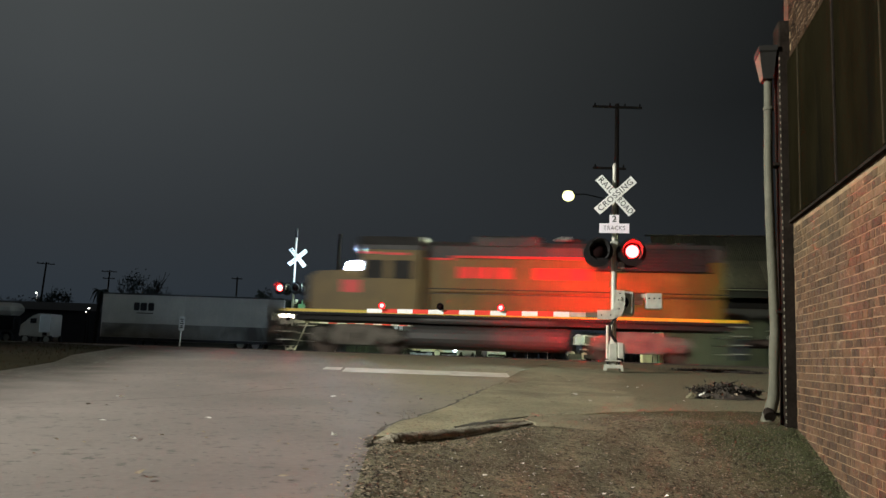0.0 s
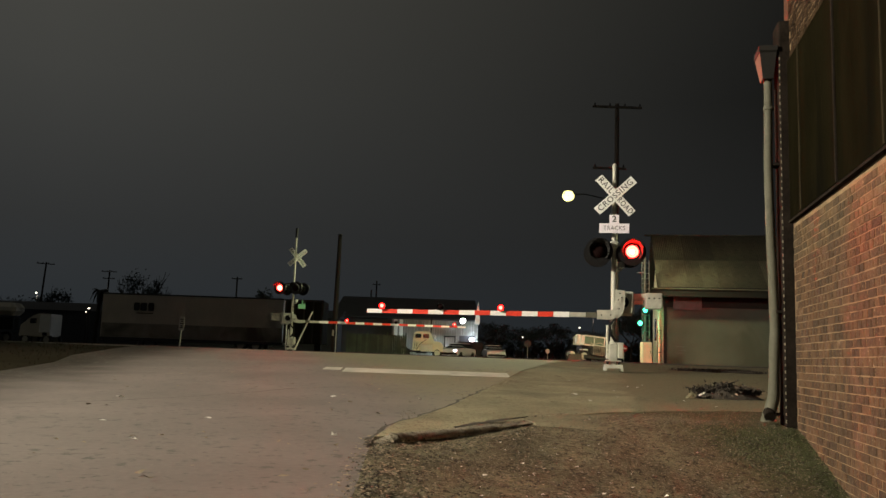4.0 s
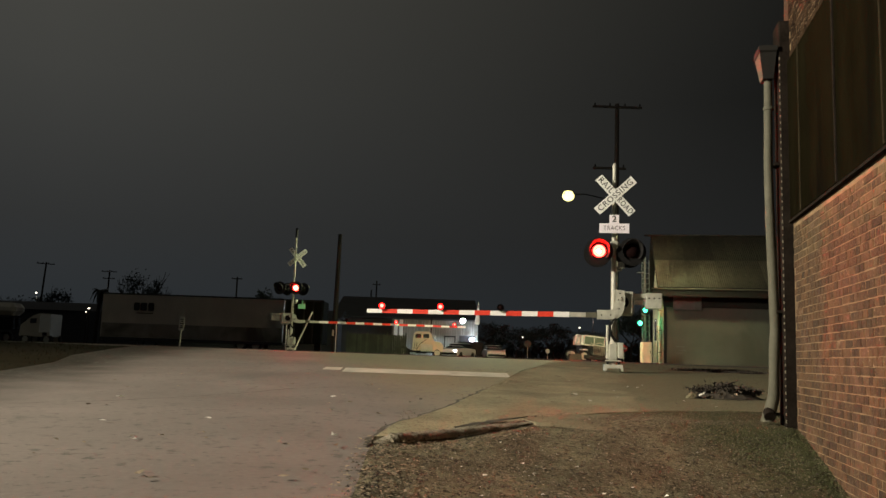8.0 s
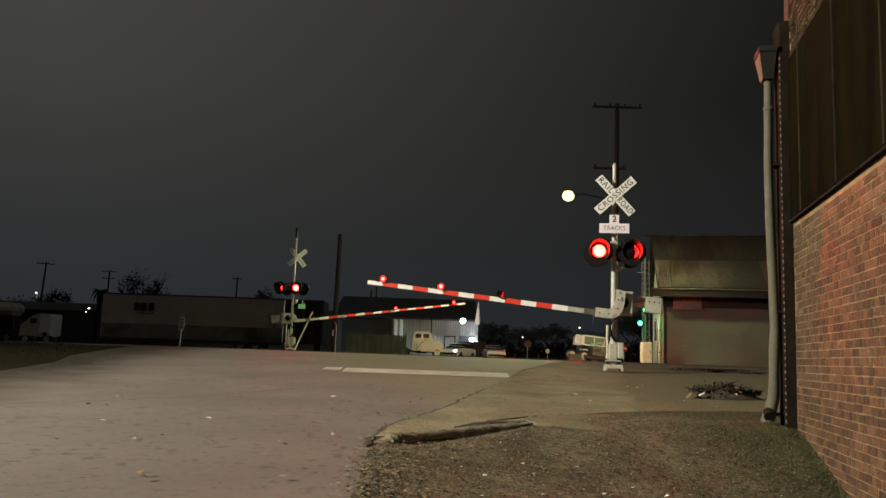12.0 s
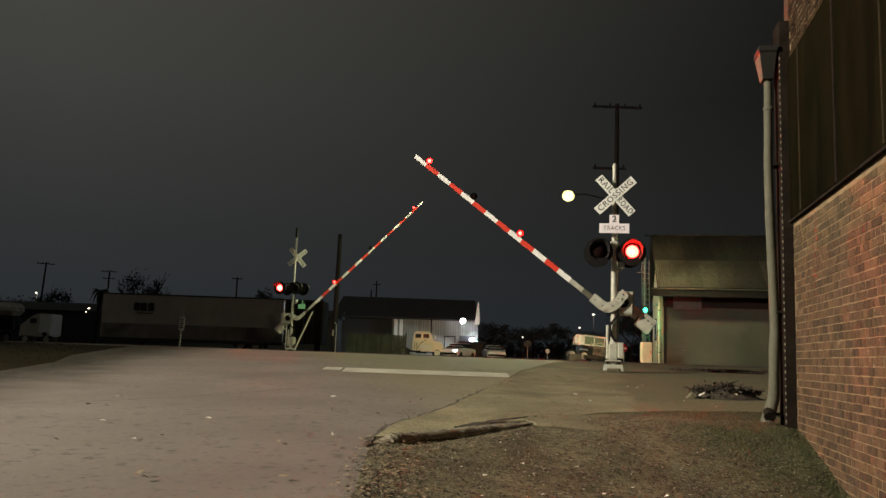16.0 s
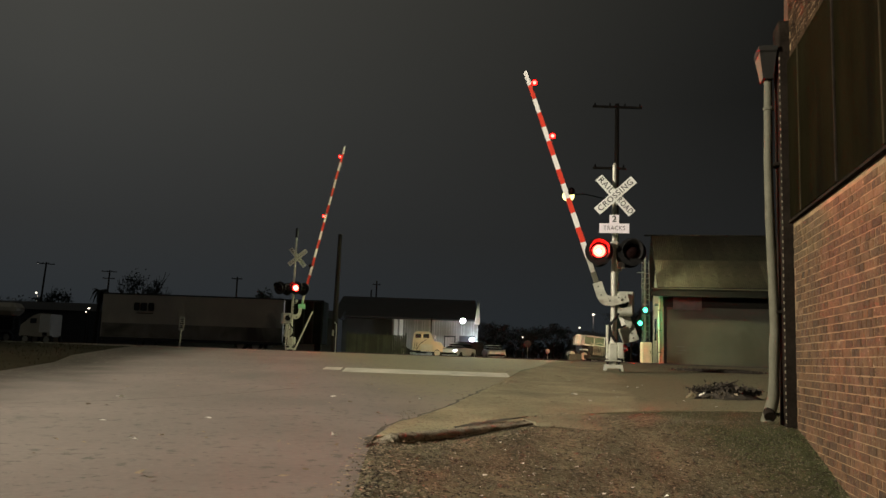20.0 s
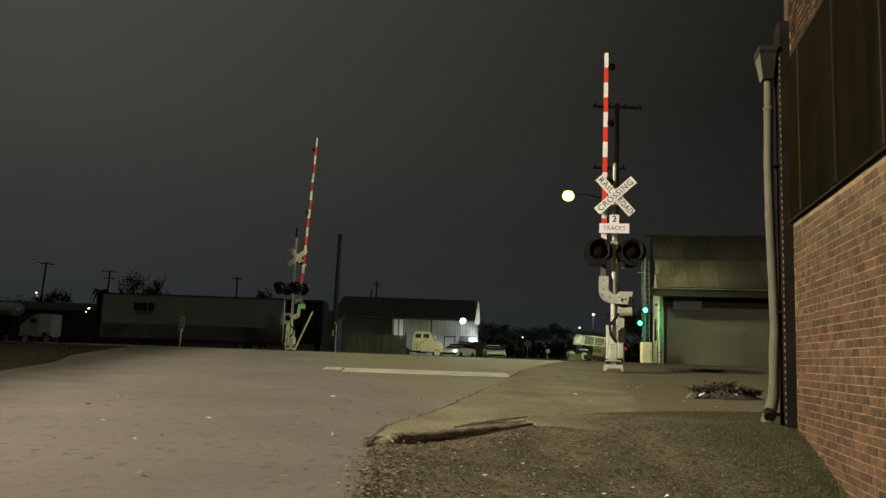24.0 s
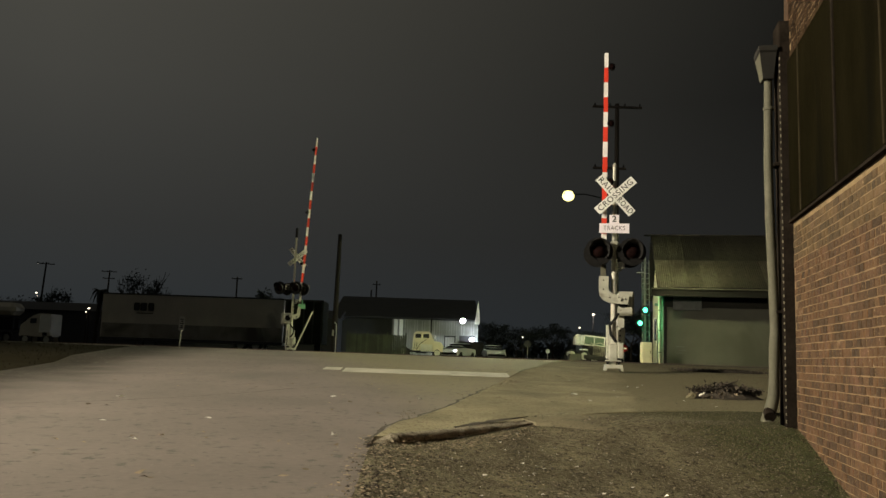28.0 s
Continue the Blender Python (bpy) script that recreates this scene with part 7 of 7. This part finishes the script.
    pebbles("moss_tufts", "moss", [(3.28 - 0.75 * rnd.random() ** 1.4 + rnd.gauss(0, 0.07), 7.85 - 1.35 * rnd.random() ** 1.3, 0.006 + 0.012 * rnd.random() ** 2) for _ in range(800)], 13, "moss tufts near the downpipe's foot", "moss")
    # heap of leaves and twigs
    heap = thing("debris_heap", Matrix.Translation((4.18, 11.95, gz(4.2, 12) + 0.005)), "low heap of dead leaves, twigs and dirt", "debris heap")
    bm = bmesh.new()
    n, rings = 28, []
    for j in range(6):
        r = j / 5
        rings.append([bm.verts.new((0.52 * r * math.cos(2 * math.pi * i / n), 0.3 * r * math.sin(2 * math.pi * i / n),
                      max(-0.01, 0.15 * (1 - r ** 1.6) + 0.035 * noise.noise((r * 4 * math.cos(i), r * 4 * math.sin(i), 2)) * (r < 1)))) for i in range(n)])
    for p, q in zip(rings, rings[1:]):
        for i in range(n):
            bm.faces.new((p[i], p[(i + 1) % n], q[(i + 1) % n], q[i]))
    bmesh.ops.remove_doubles(bm, verts=bm.verts, dist=0.0005)
    part("dirt_mound", bm, M["twig"], heap)
    leaf_crown("dead_leaves", heap, (0, 0, 0.10), (0.46, 0.26, 0.12), 2600, 0.034, 9, "twig")
    leaf_crown("pale_leaves", heap, (-0.1, -0.1, 0.05), (0.62, 0.3, 0.05), 30, 0.028, 10, "litter")
    part("stick", one_cyl((-0.36, -0.12, 0.10), (0.14, -0.1, 0.27), 0.012, 0.007, 6), M["twig"], heap)
    for k in range(16):
        a = Vector((rnd.uniform(-.45, .35), rnd.uniform(-.25, .2), rnd.uniform(0.03, 0.12)))
        part("twig", one_cyl(a, a + Vector((rnd.uniform(-.25, .3), rnd.uniform(-.1, .1), rnd.uniform(0.0, 0.12))), 0.006, 0.003, 5), M["twig"], heap)
    # dark leaves and a low mound stand in for a flat black shadow
    weeds = thing("shadow_patch", Matrix.Translation((6.85, 20.1, gz(7, 20.1) + 0.002)) @ Matrix.Rotation(radians(-14), 4, "Z"), "dark leafy patch standing in for a flat shadow", "weeds")
    leaf_crown("weed_growth", weeds, (0, 0, 0.03), (1.0, 0.45, 0.04), 2600, 0.035, 31, "twig")
    bm = bmesh.new()
    bmesh.ops.create_uvsphere(bm, u_segments=20, v_segments=8, radius=1.0, matrix=Matrix.Diagonal((1.05, 0.42, 0.055, 1)))
    part("soil", bm, M["twig"], weeds)
    scrap = thing("scrap_board", Matrix.Translation((3.66, 11.75, gz(3.6, 11.7) + 0.01)), "pale scrap of board beside the heap", "scrap")
    bm = bmesh.new()
    prism(bm, [(-0.13, 0.0), (-0.03, 0.0), (0.0, 0.05), (-0.05, 0.08)], -0.06, 0.06)
    part("board", bm, M["apron"], scrap)
    part("scrap_paper", one_box((0.10, -0.05, 0.02), (0.09, 0.07, 0.012)), M["paper"], scrap, "white scrap of paper", Matrix.Rotation(-0.5, 4, "Y"))
    # weeds at the wall's foot and along the crack
    me = bpy.data.meshes.new("weeds")
    vs, fs = [], []
    for k in range(3600):
        if k < 900:
            u = rnd.random()
            x, y = 3.3 - 0.85 * u ** 1.5 + rnd.gauss(0, 0.10), 7.9 - 1.1 * rnd.random() ** 1.5 + rnd.gauss(0, 0.1)
        else:
            t = rnd.random()
            p = WALL @ Vector((0.1 + 3.2 * t, 0.05 + abs(rnd.gauss(0, 0.06)), 0))
            x, y = p.x, p.y
        z, a, h = gz(x, y) + 0.004, rnd.uniform(0, 6.28), rnd.uniform(0.006, 0.02)
        n = len(vs)
        vs += [(x - 0.004 * math.sin(a), y + 0.004 * math.cos(a), z), (x + 0.004 * math.sin(a), y - 0.004 * math.cos(a), z), (x + h * 0.6 * math.cos(a), y + h * 0.6 * math.sin(a), z + h)]
        fs.append((n, n + 1, n + 2))
    me.from_pydata(vs, [], fs)
    me.materials.append(M["moss"])
    tagged(new("weeds", me), "short moss and weeds at the wall's foot", "weeds", kind="stuff")
    # rough dark grass on the verge left of the road
    me = bpy.data.meshes.new("verge_grass")
    vs, fs = [], []
    for k in range(2600):
        y = 11 + 27 * rnd.random()
        x = ROAD_LEFT(y) - 0.5 + 0.3 * rnd.gauss(0, 1) - 7 * rnd.random() ** 1.5
        if 26.5 < y + x * 0.14 < 35.5:
            continue
        z, a, h = gz(x, y) - 0.03, rnd.uniform(0, 6.28), rnd.uniform(0.015, 0.06)
        n, w = len(vs), 0.010
        vs += [(x - w * math.sin(a), y + w * math.cos(a), z), (x + w * math.sin(a), y - w * math.cos(a), z), (x + h * 0.5 * math.cos(a), y + h * 0.5 * math.sin(a), z + h)]
        fs.append((n, n + 1, n + 2))
    me.from_pydata(vs, [], fs)
    me.materials.append(M["verge"])
    tagged(new("verge_grass", me), "rough dark grass on the road verge", "grass", kind="stuff")
    # cracks and seams in the asphalt
    for pts, w in (([(-3.9, 7.6), (-3.2, 8.3), (-2.7, 9.0), (-2.2, 10.0), (-1.9, 10.9), (-1.2, 11.6)], 0.016), ([(-4.6, 5.4), (-3.6, 5.6), (-2.9, 5.45)], 0.012), ([(-2.3, 4.7), (-1.9, 4.85), (-1.6, 4.8)], 0.014),
                   ([(0.77, 7.80), (1.05, 8.13), (1.34, 8.47)], 0.014), ([(ROAD_EDGE(y) - 0.035, y) for y in steps(5.6, 12.1, 0.5)], 0.026)):
        bm = bmesh.new()
        prev = None
        for (xa, ya), (xb, yb) in zip(pts, pts[1:]):
            for k in range(10):
                x, y = xa + (xb - xa) * k / 10, ya + (yb - ya) * k / 10
                x += 0.05 * noise.noise((x * 3, y * 3, 0))
                ww = w * (0.6 + 0.8 * abs(noise.noise((x * 5, y * 5, 3))))
                z = gz(x, y) + (0.03 if x > ROAD_EDGE(y) + 0.2 and y > 8 else 0.012)
                cur = (bm.verts.new((x - ww, y, z)), bm.verts.new((x + ww, y, z)))
                if prev:
                    bm.faces.new((prev[0], prev[1], cur[1], cur[0]))
                prev = cur
        tagged(part("asphalt_crack", bm, M["crack"]), "dark crack in the asphalt", "crack", kind="structure")


# ---- bricks of the near wall ----


def bricks(wall):
    rnd, rnd_far = random.Random(21), random.Random(22)
    variants = []
    for ln in (0.198, 0.198, 0.198, 0.0935, 0.0935) * 3:
        bm = bmesh.new()
        h, j = 0.0590, lambda: rnd.uniform(-0.0025, 0.0025)
        back = [bm.verts.new((sx * ln / 2 + j(), -0.02, sz * h / 2 + j())) for sx, sz in ((-1, -1), (1, -1), (1, 1), (-1, 1))]
        mid = [bm.verts.new((v.co.x, -0.002, v.co.z)) for v in back]
        front = [bm.verts.new((v.co.x * (1 - 0.008 / ln), 0.004 + j() * 0.4, v.co.z * 0.95)) for v in back]
        bm.faces.new(front)
        for p, q in ((back, mid), (mid, front)):
            for i in range(4):
                bm.faces.new((p[i], p[(i + 1) % 4], q[(i + 1) % 4], q[i]))
        bmesh.ops.recalc_face_normals(bm, faces=bm.faces)
        me = bpy.data.meshes.new("brick")
        bm.to_mesh(me)
        bm.free()
        me.materials.append(M[("brick", "brick_tan", "brick_shaded")[len(variants) // 5]])
        variants.append(me)
    rest, count = {"brick": ([], []), "brick_tan": ([], []), "brick_shaded": ([], [])}, 0
    for row in range(-9, 90):
        z = 0.034 + 0.0677 * row
        if 2.045 < z < 3.77 or z > 6.5:
            continue
        # courses above the panels take the shaded copy of the brick
        header, tone = row % 4 == 2, 2 if z > 3 else int(1.68 < z < 2.1)
        rest_v, rest_f = rest[("brick", "brick_tan", "brick_shaded")[tone]]
        x = -0.05 * (row % 2) + rnd.uniform(-0.006, 0.006)
        while x < 10.0:
            rng = rnd if x < 4.6 else rnd_far
            short = header or rng.random() < 0.66
            me = variants[(3 + rng.randrange(2) if short else rng.randrange(3)) + 5 * tone]
            step = 0.1085 if short else 0.213
            x += step / 2
            m = Matrix.Translation((x, -0.0095 + rng.uniform(-0.002, 0.003), z + rng.uniform(-0.0015, 0.0015))) @ Matrix.Rotation(rng.uniform(-0.012, 0.012), 4, "Y")
            if 1.15 < x < 3.0 and -0.2 < z < 2.05 and count < 300 and not header:
                ob = new("brick", me)
                ob.parent, ob.matrix_basis = wall, m
                count += 1
            elif x > 0.05:
                n = len(rest_v)
                rest_v += [m @ v.co for v in me.vertices]
                rest_f += [[n + i for i in p.vertices] for p in me.polygons]
            x += step / 2
    for row in range(-2, 57):       # pale mortar teeth on the corner pilaster
        part("mortar_tooth", one_box((-0.002 + rnd.uniform(-.002, .002), 0.092, 0.0677 * row), (0.014, 0.008, rnd.uniform(0.016, 0.034))), M["mortar_pale"], wall)
    for key, (rest_v, rest_f) in rest.items():
        me = bpy.data.meshes.new("more_bricks")
        me.from_pydata(rest_v, [], rest_f)
        me.materials.append(M[key])
        ob = new("more_bricks", me)
        ob.parent = wall
        tagged(ob, kind="stuff")

build_ground()
build_roads()
build_track("track_1", 33.0, "railway track with rusted rails across the road")
build_track("track_2", 28.2, "second railway track with rusted rails across the road")
BRICK_WALL = build_brick_building()
build_gates()
loco_one()
loco_two()
tank_car()
depot()
signal_mast()
equipment_cabinet()
poles()
old_truck()
car(5.4, 82, radians(4), "silver car parked facing the crossing", "silver", 0)
car(1.75, 77, radians(-25), "grey car with one lit headlight beside the forklift", "silver", 1)
white_tractor()
warehouse()
fence()
trailer()
left_yard()
road_signs()
greenery()
litter()
bricks(BRICK_WALL)


motions()
